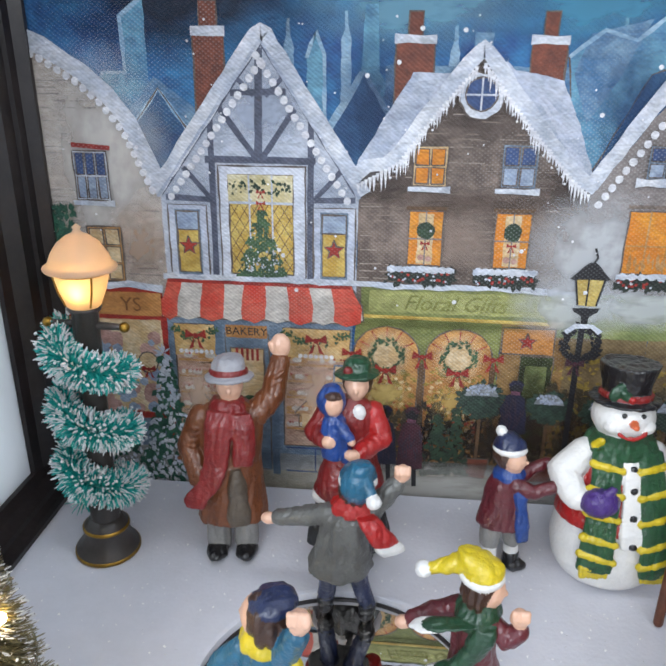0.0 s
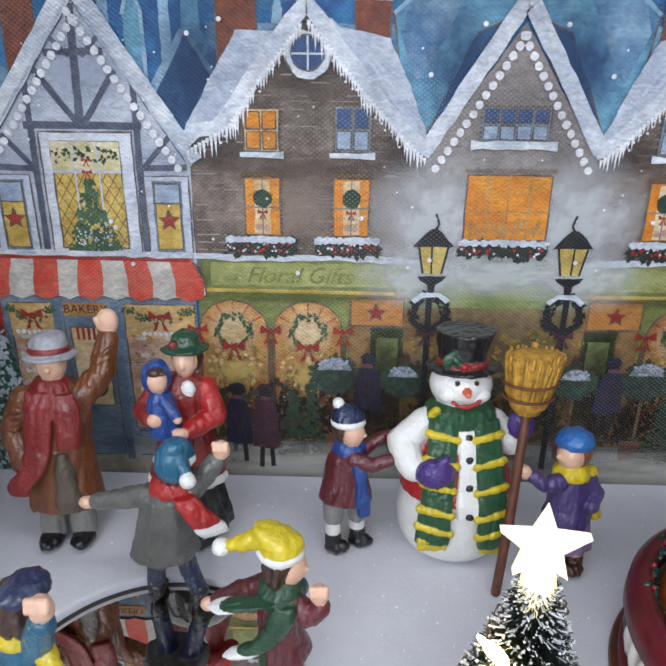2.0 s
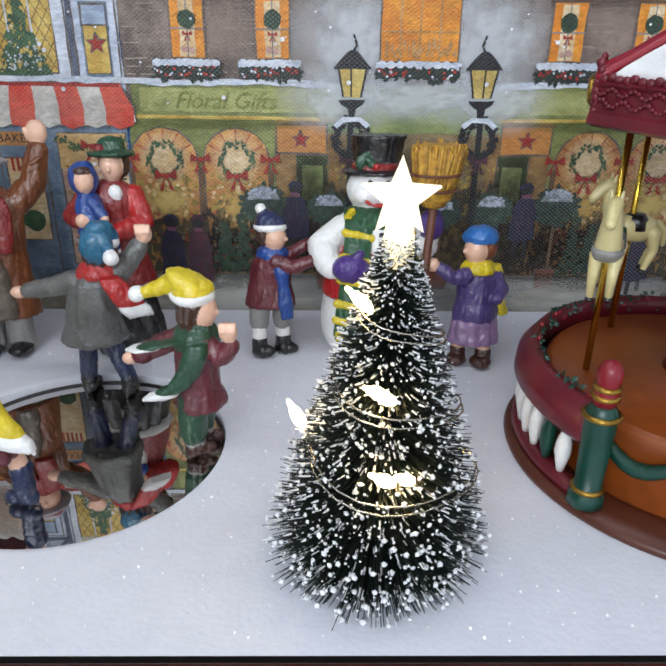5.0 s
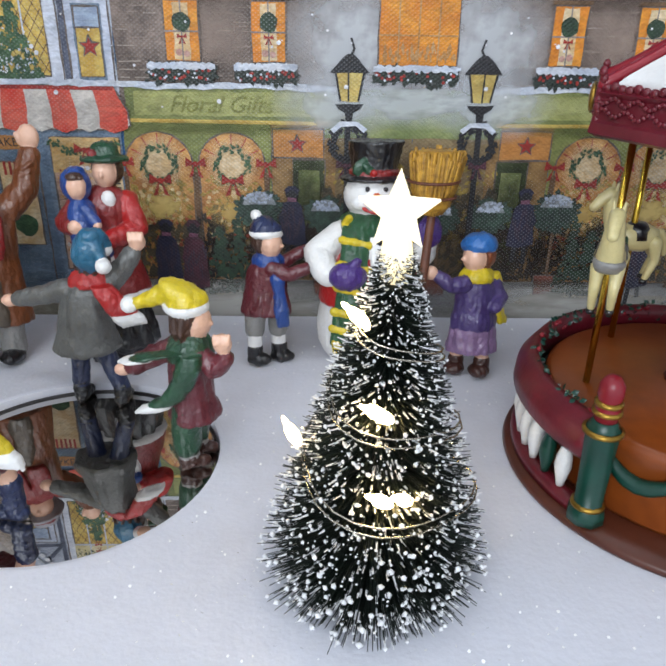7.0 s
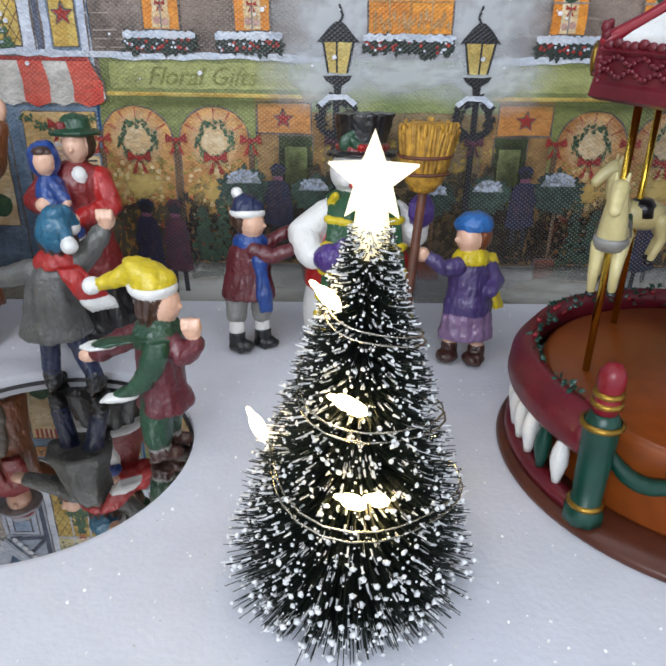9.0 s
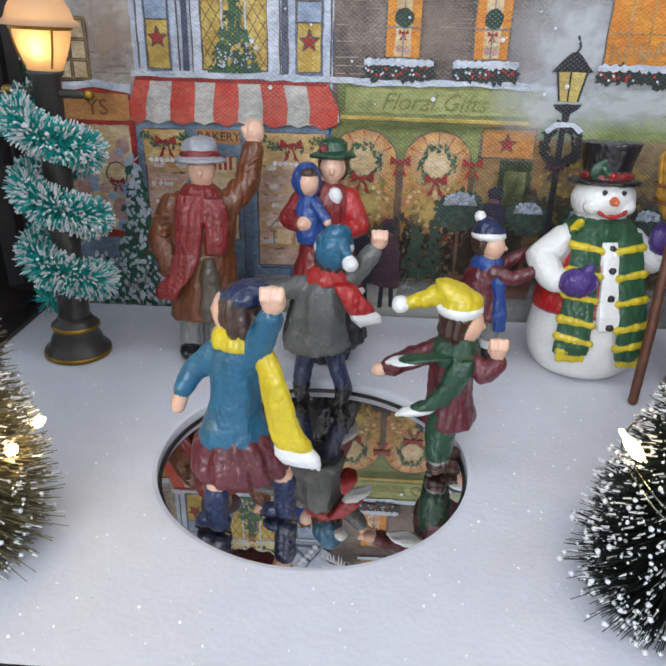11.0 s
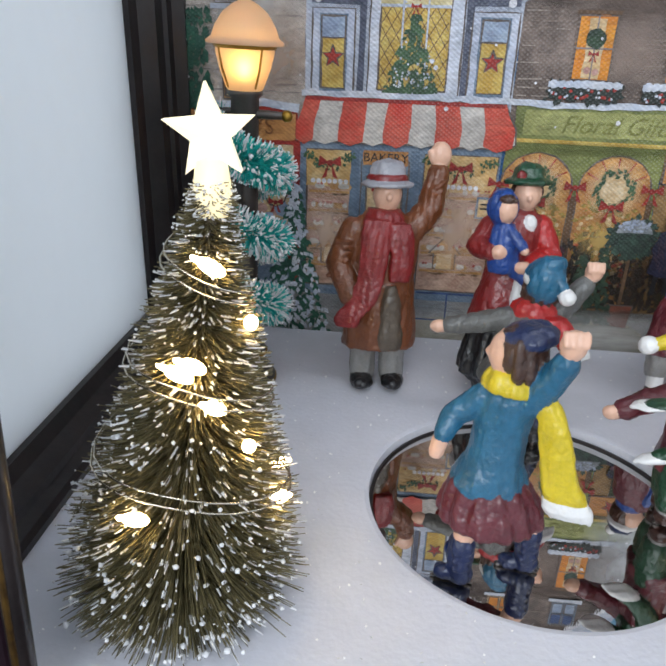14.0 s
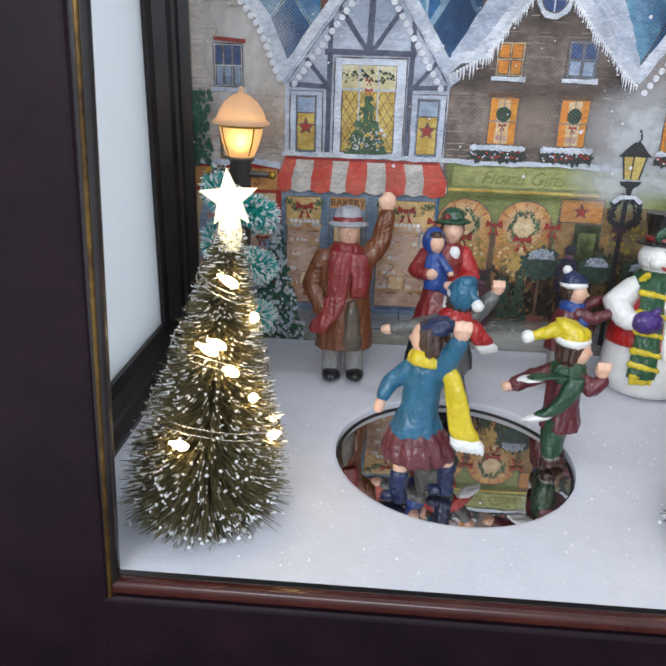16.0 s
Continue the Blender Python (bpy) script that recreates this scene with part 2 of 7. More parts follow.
    def done(self, name, m, grain=0.36):
        """Cast all the pieces as one moulded body, carve folds into the cloth and paint it."""
        bmesh.ops.recalc_face_normals(self.bm, faces=self.bm.faces[:])
        bmesh.ops.subdivide_edges(self.bm, edges=self.bm.edges[:], cuts=1, smooth=0.35, use_grid_fill=True)
        tree, kinds = BVHTree.FromBMesh(self.bm), [f.material_index for f in self.bm.faces]
        raw = bm_object("mould", self.bm, self.mats)
        cast = raw.modifiers.new("cast", "REMESH")
        cast.mode, cast.voxel_size = "VOXEL", grain * MM
        me = bpy.data.meshes.new_from_object(raw.evaluated_get(bpy.context.evaluated_depsgraph_get()))
        bpy.data.objects.remove(raw)
        me.materials.clear()
        for mat in self.mats:
            me.materials.append(mat)
        plain = {self.mats.index(mat) for mat in self.mats if mat in (SKIN, C_WHITE)}
        hairy = {self.mats.index(mat) for mat in self.mats if mat in (HAIR, C_AUBURN)}
        count = len(me.vertices)
        relief = [0.5] * count
        paints = []
        for p in me.polygons:
            i = kinds[tree.find_nearest(p.center)[2]]
            paints.append(i)
            for v in p.vertices:
                relief[v] = 0.08 if i in plain else 0.9 if i in hairy else 0.5
        me.polygons.foreach_set("material_index", paints)
        me.polygons.foreach_set("use_smooth", [True] * len(paints))
        places, normals = np.empty(count * 3, np.float32), np.empty(count * 3, np.float32)
        me.vertices.foreach_get("co", places)
        me.vertices.foreach_get("normal", normals)
        places, normals, depth = places.reshape(-1, 3), normals.reshape(-1, 3), np.empty(count, np.float32)
        for j, (x, y, z) in enumerate(places.tolist()):
            fold = abs(noise.noise((x * 300, y * 300, z * 80))) - 0.18
            crease = abs(noise.noise((x * 620, y * 620, z * 330))) - 0.2
            depth[j] = MM * (relief[j] * (1.5 * fold + 0.55 * crease) + 0.12 * noise.noise((x * 900, y * 900, z * 900)))
        me.vertices.foreach_set("co", (places + normals * depth[:, None]).ravel())
        me.update()
        me.name = name
        ob = new(name, me)
        ob.matrix_world = m
        return ob


# ---- the box ----
X0, X1, YF, ZTOP = -127.0, 319.0, -175.0, 232.0
HOLE = (-9.0, -103.6, 42.4)


def snow_floor():
    bm = bmesh.new()
    cx, cy, r = HOLE
    n = 96
    inner, low, outer, mid = [], [], [], []
    for i in range(n):
        a = 2 * math.pi * i / n
        c, s = math.cos(a), math.sin(a)
        inner.append(bm.verts.new(((cx + r * c) * MM, (cy + r * s) * MM, -0.3 * MM)))
        low.append(bm.verts.new(((cx + r * c) * MM, (cy + r * s) * MM, -4 * MM)))
        mid.append(bm.verts.new(((cx + (r + 1.2) * c) * MM, (cy + (r + 1.2) * s) * MM, 0)))
        t = min(((X1 - cx) / c if c > 1e-6 else (X0 - cx) / c if c < -1e-6 else 1e9), ((-4 - cy) / s if s > 1e-6 else (YF - cy) / s if s < -1e-6 else 1e9))
        outer.append(bm.verts.new(((cx + t * c) * MM, (cy + t * s) * MM, 0)))
    for i in range(n):
        j = (i + 1) % n
        bm.faces.new((low[i], low[j], inner[j], inner[i]))
        bm.faces.new((inner[i], inner[j], mid[j], mid[i]))
        bm.faces.new((mid[i], mid[j], outer[j], outer[i]))
    for x, y in ((X0, YF), (X1, YF), (X1, -4.0), (X0, -4.0)):
        near = sorted(range(n), key=lambda i: (outer[i].co.x - x * MM) ** 2 + (outer[i].co.y - y * MM) ** 2)[:2]
        i, j = sorted(near)
        if (i, j) == (0, n - 1):
            i, j = j, i
        v = bm.verts.new((x * MM, y * MM, 0))
        bm.faces.new((outer[i], outer[j], v))
    bmesh.ops.recalc_face_normals(bm, faces=bm.faces[:])
    ob = bm_object("floor", bm, SNOW, smooth=False)
    return tagged(ob, "glittering white snow sheet with a round hole for the mirror", "floor", kind="structure")


snow_floor()

# loose glitter on the snow
GLIT = paint("glitter", "#ffffff", 0.05, 0.02, 50, 0.0, 0.0)
rng = random.Random(5)
bm = bmesh.new()
for _ in range(2000):
    x, y = rng.uniform(X0 + 3, X1 - 3), rng.uniform(YF + 2, -6)
    if math.hypot(x - HOLE[0], y - HOLE[1]) < HOLE[2] + 2 or math.hypot(x - 165, y + 106) < 53:
        continue
    s = rng.uniform(0.14, 0.4)
    e = Euler((rng.uniform(-0.7, 0.7), rng.uniform(-0.7, 0.7), rng.uniform(0, 3)))
    bm.faces.new([bm.verts.new((Vector((x, y, 0.35)) + e.to_matrix() @ Vector((s * math.cos(k * 1.047), s * math.sin(k * 1.047), 0))) * MM) for k in range(6)])
tagged(bm_object("glitter_flakes", bm, GLIT, smooth=False), "tiny sparkling glitter flakes scattered on the snow", "glitter", kind="stuff")


def prism(name, dims, mat, label="", bevel=1.0, parent=None, kind="structure", category="frame"):
    ob = bm_object(name, box_bm(*dims, bevel=bevel), mat, parent, smooth=False)
    return tagged(ob, label, category, kind=kind) if not parent else ob


# side walls: dark moulded frame with a milky panel set back in it
def extrude(profile, axis, lo, hi):
    """A moulding: the outline (x, u) swept along y (u is z) or along z (u is y)."""
    bm = bmesh.new()
    ends = []
    for w in (lo, hi):
        ends.append([bm.verts.new(Vector((x, w, u) if axis == "y" else (x, u, w)) * MM) for x, u in profile])
    m = len(profile)
    for i in range(m):
        bm.faces.new((ends[0][i], ends[0][(i + 1) % m], ends[1][(i + 1) % m], ends[1][i]))
    bm.faces.new(ends[0][::-1])
    bm.faces.new(ends[1])
    bmesh.ops.recalc_face_normals(bm, faces=bm.faces[:])
    return bm


for name, flip in (("wall_west", False), ("wall_east", True)):
    wall = empty(name, 0, 0)
    tagged(wall, "dark framed box side with a white translucent panel", "wall", kind="structure")
    mx = (lambda p: [(192.0 - x, u) for x, u in p]) if flip else (lambda p: p)
    rail = mx([(-156, -20), (-127, -20), (-127, 2.0), (-128, 3.6), (-131, 4.6), (-131.6, 6.4), (-136.5, 8.4), (-139, 11.4), (-156, 11.4)])
    part("bottom_rail", extrude(rail, "y", YF - 0.5, -0.5), BLACKFRAME, wall, smooth=False)
    part("top_rail", box_bm(*((-156, -139) if not flip else (331, 348)), YF, -0.5, 205, ZTOP, 1.0), BLACKFRAME, wall, smooth=False)
    post = mx([(-156, -0.5), (-126.6, -0.5), (-126.6, -2.5), (-130.5, -4.5), (-131, -8), (-132.5, -8.5), (-133, -14), (-138, -17), (-139, -21.5), (-156, -21.5)])
    part("back_post", extrude(post, "z", 11.6, 204.9), BLACKFRAME, wall, smooth=False)
    foot = mx([(-140, -0.6), (-126.8, -0.6), (-126.8, -2.4), (-138, -16), (-140, -20)])
    part("post_foot", extrude(foot, "z", 2.0, 11.7), BLACKFRAME, wall, smooth=False)
    part("front_post", box_bm(*((-156, -139) if not flip else (331, 348)), YF, -160, 11.6, 204.9, 1.0), BLACKFRAME, wall, smooth=False)
    part("panel", box_bm(*((-143, -141) if not flip else (333, 335)), -161, -20, 10, 206), WHITE_PANEL, wall, "white translucent acrylic panel", smooth=False)

prism("wall_north", (X0 - 29, X1 + 29, 1.0, 12, -20, ZTOP), BLACKFRAME, "dark back board behind the printed picture", 0)
lid = prism("ceiling", (X0 - 29, X1 + 29, YF - 14, 12, ZTOP + 0.2, ZTOP + 12), paint("lid_white", "#d8d8da", 0.6, 0.08, 40, 0.1), "pale lid of the display box", 0, category="ceiling")

front = empty("front_frame", 0, 0)
tagged(front, "dark lacquered wooden front frame with red-brown bead and worn gold edge", "frame", kind="structure")
OX0, OX1, OZ1 = -104.5, 296.5, 212.0


def slant(bm, k):
    """Lean an upright member towards the middle."""
    for v in bm.verts:
        v.co.x += k * max(v.co.z, 0.0)
    return bm


part("stile", slant(box_bm(OX0 - 75, OX0 - 5, YF - 5, YF - 1, -80, ZTOP + 30, 1.5), 0.045), WOOD, front, smooth=False)
part("stile", slant(box_bm(OX1 + 5, OX1 + 75, YF - 5, YF - 1, -80, ZTOP + 30, 1.5), -0.045), WOOD, front, smooth=False)
part("bottom_rail", box_bm(OX0 - 4.9, OX1 + 4.9, YF - 5, YF - 1, -80, -5.2, 1.5), WOOD, front, smooth=False)
part("top_rail", box_bm(OX0 - 4.9, OX1 + 4.9, YF - 5, YF - 1, OZ1 + 5, ZTOP + 30, 1.5), WOOD, front, smooth=False)
part("bead", slant(box_bm(OX0 - 5, OX0, YF - 4.4, YF - 0.5, -6, OZ1 + 5, 1.8), 0.045), BLACKFRAME, front)
part("bead", slant(box_bm(OX1, OX1 + 5, YF - 4.4, YF - 0.5, -6, OZ1 + 5, 1.8), -0.045), BLACKFRAME, front)
part("bead", box_bm(OX0 - 5, OX1 + 5, YF - 4.4, YF - 0.3, -5.0, -0.6, 1.4), BEAD, front)
part("bead", box_bm(OX0 - 5, OX1 + 5, YF - 4.4, YF - 0.3, OZ1, OZ1 + 5, 1.4), BEAD, front)
part("gold_edge", slant(box_bm(OX0 - 2.7, OX0 - 1.5, YF - 4.9, YF - 3.8, -6, OZ1 + 5, 0.5), 0.045), WORN, front, "worn gold edging")
part("gold_edge", slant(box_bm(OX1 + 1.5, OX1 + 2.7, YF - 4.9, YF - 3.8, -6, OZ1 + 5, 0.5), -0.045), WORN, front, "worn gold edging")

# the table that the box stands on
dark_mat = paint("dark_table_wood", "#3a2c26", 0.45, 0.4, 12.0, 0.1)
table = empty("table", 96, -85, -80)
tagged(table, "dark wooden table top under the display box", "table")
part("tabletop", box_bm(-330, 330, -230, 200, -18, -0.4, 3), dark_mat, table, smooth=False)

# mirror under the skaters
mirror_mat = bpy.data.materials.new("mirror")
mirror_mat.use_nodes = True
mb = mirror_mat.node_tree.nodes["Principled BSDF"]
mb.inputs["Base Color"].default_value, mb.inputs["Metallic"].default_value, mb.inputs["Roughness"].default_value = (0.62, 0.60, 0.58, 1), 1.0, 0.015
ice = empty("skating_mirror", HOLE[0], HOLE[1], -3.2)
tagged(ice, "round mirror turntable with a dark rim, set into the snow", "mirror")
part("glass", lathe([(0.01, -0.6), (HOLE[2] - 1.2, -0.6), (HOLE[2] - 1.2, 0.0), (0.01, 0.0)], 96), mirror_mat, ice, smooth=False)
part("rim", lathe([(HOLE[2] - 1.15, -0.6), (HOLE[2] - 0.3, -0.6), (HOLE[2] - 0.3, 0.5), (HOLE[2] - 1.15, 0.5), (HOLE[2] - 1.15, -0.6)], 96, closed=False), BLACKFRAME, ice, "thin dark rim")


# ---- the printed street behind ----
street = new("backdrop_picture")
tagged(street, "printed canvas picture of a snowy street of shops at dusk", "picture", kind="structure")
S, AXIS, DZ, LAYER = 1.02, 94.3, 0.8, 0.12


class Sheet:
    """Flat printed shapes in the picture's plane (x, z in millimetres), each layer a hair in front of the last."""

    count = 0

    def __init__(self, parent, flip=False):
        self.parent, self.flip = parent, flip

    def at(self, x, z, layer):
        if self.flip:
            x = 2 * AXIS - x
        return Vector((x * S * MM, -LAYER * layer * MM, (z * S + DZ) * MM))

    def shape(self, name, polys, mat, layer, parent=None, label=""):
        bm = bmesh.new()
        Sheet.count += 1
        for i, p in enumerate(polys):
            if not isinstance(p, Band) and len(p) < 30:
                p = hand_drawn(p, Sheet.count * 3.7)
            near = layer + 0.07 * (Sheet.count % 5) + 0.55 * i / len(polys)
            vs = [bm.verts.new(self.at(x, z, near)) for x, z in p]
            h = len(vs) // 2
            for quad in ([(vs[k], vs[k + 1], vs[-2 - k], vs[-1 - k]) for k in range(h - 1)] if isinstance(p, Band) else [vs]):
                f = bm.faces.new(quad)
                f.normal_update()
                if f.normal.y > 0:
                    f.normal_flip()
        ob = bm_object(name, bm, mat, parent or self.parent, label, smooth=False)
        if name in INKED:
            line = bmesh.new()
            for i, p in enumerate(polys):
                ring = strip(list(p) + [p[0]], 0.55, 0.75, Sheet.count)
                vs = [line.verts.new(self.at(x, z, layer + 0.85)) for x, z in ring]
                for k in range(len(vs) // 2 - 1):
                    f = line.faces.new((vs[k], vs[k + 1], vs[-2 - k], vs[-1 - k]))
                    f.normal_update()
                    if f.normal.y > 0:
                        f.normal_flip()
            bm_object("ink_line", line, ink("#4a403c", "#6e625a", 300), parent or self.parent, smooth=False)
        return ob

    def poly(self, name, p, mat, layer, parent=None, label=""):
        return self.shape(name, [p], mat, layer, parent, label)

    def rect(self, name, x0, x1, z0, z1, mat, layer, parent=None, label=""):
        return self.poly(name, [(x0, z0), (x1, z0), (x1, z1), (x0, z1)], mat, layer, parent, label)


INKED = {"window", "lit_window", "great_window", "side_window", "glass", "shop_window", "shop_door", "awning", "chimney", "chimney_pot", "star_sign", "door", "arched_window",
         "gingerbread_house", "topiary_pot", "great_lit_window", "far_roof", "red_star", "star", "round_window", "door_glass", "pane", "toy_bear"}


def hand_drawn(p, seed):
    """Break an outline into short runs that waver like a brushed edge."""
    size = sum(math.dist(a, b) for a, b in zip(p, p[1:] + p[:1]))
    if size < 11:
        return p
    step, amp = max(1.6, size / 90), min(0.26, size * 0.006)
    out = []
    for a, b in zip(p, p[1:] + p[:1]):
        k = max(1, int(math.dist(a, b) / step))
        for i in range(k):
            x, z = a[0] + (b[0] - a[0]) * i / k, a[1] + (b[1] - a[1]) * i / k
            v = noise.noise_vector(Vector((x * 0.33, z * 0.33, seed)))
            out.append((x + amp * v.x * 1.6, z + amp * v.y * 1.6))
    return out


class Band(list):
    """An outline made of two equal runs, drawn as a row of quads."""


def strip(pts, w, wob=0.0, seed=1):
    """The outline of a band of width w along a polyline."""
    r = random.Random(seed)
    fine = []
    for a, b in zip(pts, pts[1:]):
        k = max(1, int(math.dist(a, b) / 4))
        fine += [(a[0] + (b[0] - a[0]) * i / k, a[1] + (b[1] - a[1]) * i / k) for i in range(k)]
    fine.append(pts[-1])
    up, down = [], []
    for i, p in enumerate(fine):
        a, b = fine[max(i - 1, 0)], fine[min(i + 1, len(fine) - 1)]
        L = math.dist(a, b) or 1
        nx, nz = -(b[1] - a[1]) / L, (b[0] - a[0]) / L
        q = w / 2 * (1 + r.uniform(-wob, wob))
        up.append((p[0] + nx * q, p[1] + nz * q))
        q = w / 2 * (1 + r.uniform(-wob, wob))
        down.append((p[0] - nx * q, p[1] - nz * q))
    return Band(up + down[::-1])


def disc(x, z, r, n=14, rz=None, wob=0.0, seed=3):
    g = random.Random(seed * 7919 + int(x * 13) + int(z * 7))
    return [(x + r * (1 + g.uniform(-wob, wob)) * math.cos(2 * math.pi * i / n), z + (rz or r) * (1 + g.uniform(-wob, wob)) * math.sin(2 * math.pi * i / n)) for i in range(n)]


def along(pts, step):
    out, carry = [], 0.0
    for a, b in zip(pts, pts[1:]):
        L, s = math.dist(a, b), carry
        while s < L:
            out.append((a[0] + (b[0] - a[0]) * s / L, a[1] + (b[1] - a[1]) * s / L))
            s += step
        carry = s - L
    return out


def star5(x, z, r, q=0.42, turn=90):
    return [(x + (r if i % 2 == 0 else r * q) * math.cos(radians(turn + 36 * i)), z + (r if i % 2 == 0 else r * q) * math.sin(radians(turn + 36 * i))) for i in range(10)]


def bow(x, z, s):
    return [[(x, z), (x - s, z + 0.7 * s), (x - 1.1 * s, z - 0.3 * s)], [(x, z), (x + s, z + 0.7 * s), (x + 1.1 * s, z - 0.3 * s)],
            [(x - 0.1 * s, z), (x - 0.8 * s, z - 1.5 * s), (x - 0.3 * s, z - 1.3 * s)], [(x + 0.1 * s, z), (x + 0.8 * s, z - 1.5 * s), (x + 0.3 * s, z - 1.3 * s)], disc(x, z, 0.3 * s, 8)]


def slivers(pts_fn, n, seed, lo, hi, slim=0.3):
    """Many small leaf-like dabs."""
    g = random.Random(seed)
    out = []
    for _ in range(n):
        x, z, a = pts_fn(g)
        L = g.uniform(lo, hi)
        c, s = math.cos(a), math.sin(a)
        out.append([(x, z), (x + 0.5 * L * c - slim * L * s, z + 0.5 * L * s + slim * L * c), (x + L * c, z + L * s), (x + 0.5 * L * c + slim * L * s, z + 0.5 * L * s - slim * L * c)])
    return out


I_SNOW = ink("#e4e6ec", "#b9c1d0", 90)
I_ROOFSH = ink("#a3aec4", "#c3c9d8", 90)
I_SNOWSH = ink("#ccd2de", "#a6b0c4", 60)
I_BULB = ink("#f4f4f6", "#dcdce4", 200)
I_TIMBER = ink("#3c4254", "#5a6074", 200)
I_PLASTER = ink("#cdd2de", "#b0b8c8", 60)
I_STONE = ink("#8f7e74", "#5c4e46", 60)
I_STONE2 = ink("#9a918e", "#7a7270", 60)
I_STONE3 = ink("#cfc4ba", "#a99c92", 60)
I_SKY = ink("#0d2a70", "#2c78ac", 24)
I_FARBLUE = ink("#2f6292", "#6aa2bc", 45)
I_FARPALE = ink("#86a8c0", "#426f98", 45)
I_SLATE = ink("#1c3a6a", "#2f6088", 70)
I_BRICK = ink("#8c4a33", "#6a3526", 300)
I_ORANGE = ink("#e39a2e", "#d07c1c", 120)
I_AMBER = ink("#d9c06a", "#bf9a40", 160)
I_CREAM = ink("#e6d3b0", "#c9a878", 140)
I_WARM = ink("#caa06c", "#a9793f", 140)
I_PANEBLUE = ink("#3f5c90", "#2c4370", 200)
I_PANEPALE = ink("#a9b9cc", "#8a9ab4", 200)
I_RED = ink("#b3301f", "#8c2018", 160)
I_AWNRED = ink("#cc3424", "#cf5c48", 130)
I_AWNWHITE = ink("#ded8d0", "#bfb8b0", 130)
I_GREEN = ink("#8a9050", "#68703a", 90)
I_GREEN2 = ink("#959c66", "#78864e", 80)
I_DOORGREEN = ink("#48532a", "#2f381c", 160)
I_LEAF = ink("#2f4a30", "#1c3020", 300)
I_LEAF2 = ink("#4d6d48", "#2d4a30", 300)
I_FIR = ink("#2f6a52", "#1d4a3a", 300)
I_BLUEGREY = ink("#8698aa", "#62768c", 120)
I_DARK = ink("#222228", "#141418", 200)
I_MAROON = ink("#5c2a3a", "#40202c", 160)
I_NAVY = ink("#2c2c4a", "#1c1c34", 160)
I_PAVE = ink("#acaba8", "#8a8988", 40)
I_PAVEWARM = ink("#b8b09c", "#989080", 40)
I_PINK = ink("#d0a89c", "#b08478", 160)
I_BROWN = ink("#7d5f40", "#5a4028", 160)
I_YELLOWLEAF = ink("#b89c48", "#7a6628", 420)
I_SCARF = ink("#8d5a70", "#6c4054", 200)
I_COATFOLD = ink("#4c3646", "#332838", 200)
I_FROST = ink("#a9adb0", "#7c8286", 200)
I_DARKLEAF = ink("#26332a", "#171f1a", 300)
I_BOX = ink("#3c5646", "#223028", 420)
I_FARSNOW = ink("#a9c4d6", "#7fa4c2", 90)
I_EAVESHADE = ink("#57504e", "#453f40", 120)
I_INK = ink("#3a3f3a", "#2c302c", 200)

base = Sheet(street)
base.rect("sky", -150, 2 * AXIS + 150, -12, 205, I_SKY, 0)


def window(sh, name, x0, x1, z0, z1, frame_m, pane_m, layer, cols=2, rows=2, bar=0.7, sill=True, low_m=None):
    w = sh.rect(name, x0, x1, z0, z1, frame_m, layer)
    gw, gh = (x1 - x0 - bar * (cols + 1)) / cols, (z1 - z0 - bar * (rows + 1)) / rows
    for i in range(cols):
        for j in range(rows):
            a, b = x0 + bar + i * (gw + bar), z0 + bar + j * (gh + bar)
            sh.rect("pane", a, a + gw, b, b + gh, (low_m if low_m and j < rows / 2 else pane_m), layer + 1, w)
    if sill:
        sh.poly("sill", strip([(x0 - 1.5, z0 - 1.0), (x1 + 1.5, z0 - 1.0)], 2.0, 0.3, 4), I_SNOW, layer + 2, w)
    return w


def flower_box(sh, x0, x1, z0, z1):
    w = sh.shape("flower_box", [strip([(x0, (z0 + z1) / 2 - 0.4), (x1, (z0 + z1) / 2 - 0.4)], z1 - z0 - 1, 0.25, 3)] + slivers(lambda g: (g.uniform(x0, x1), g.uniform(z0, z1 - 1), g.uniform(0, 6.28)), 150, int(x0 * 3 + 99), 1.4, 3.4), I_DARKLEAF, 16)
    sh.shape("berries", [disc(g0.uniform(x0, x1), g0.uniform(z0, z1 - 1), 0.6, 6) for g0 in [random.Random(int(x0) + 4)] for _ in range(18)], I_RED, 17, w)
    sh.poly("snow_cap", strip([(x0 - 0.5, z1 - 0.2), (x1 + 0.5, z1 - 0.2)], 1.6, 0.6, 8), I_SNOW, 17, w)
    sh.shape("snow_lumps", [disc(x0 + (x1 - x0) * (i + 0.5) / 9, z1 - 0.4, 1.6, 10, 1.3, wob=0.2, seed=i) for i in range(9)], I_SNOW, 17.4, w)
    sh.shape("white_buds", [disc(g0.uniform(x0, x1), g0.uniform(z0, z1), 0.45, 6) for g0 in [random.Random(int(x0) + 9)] for _ in range(16)], I_SNOW, 18, w)
    return w


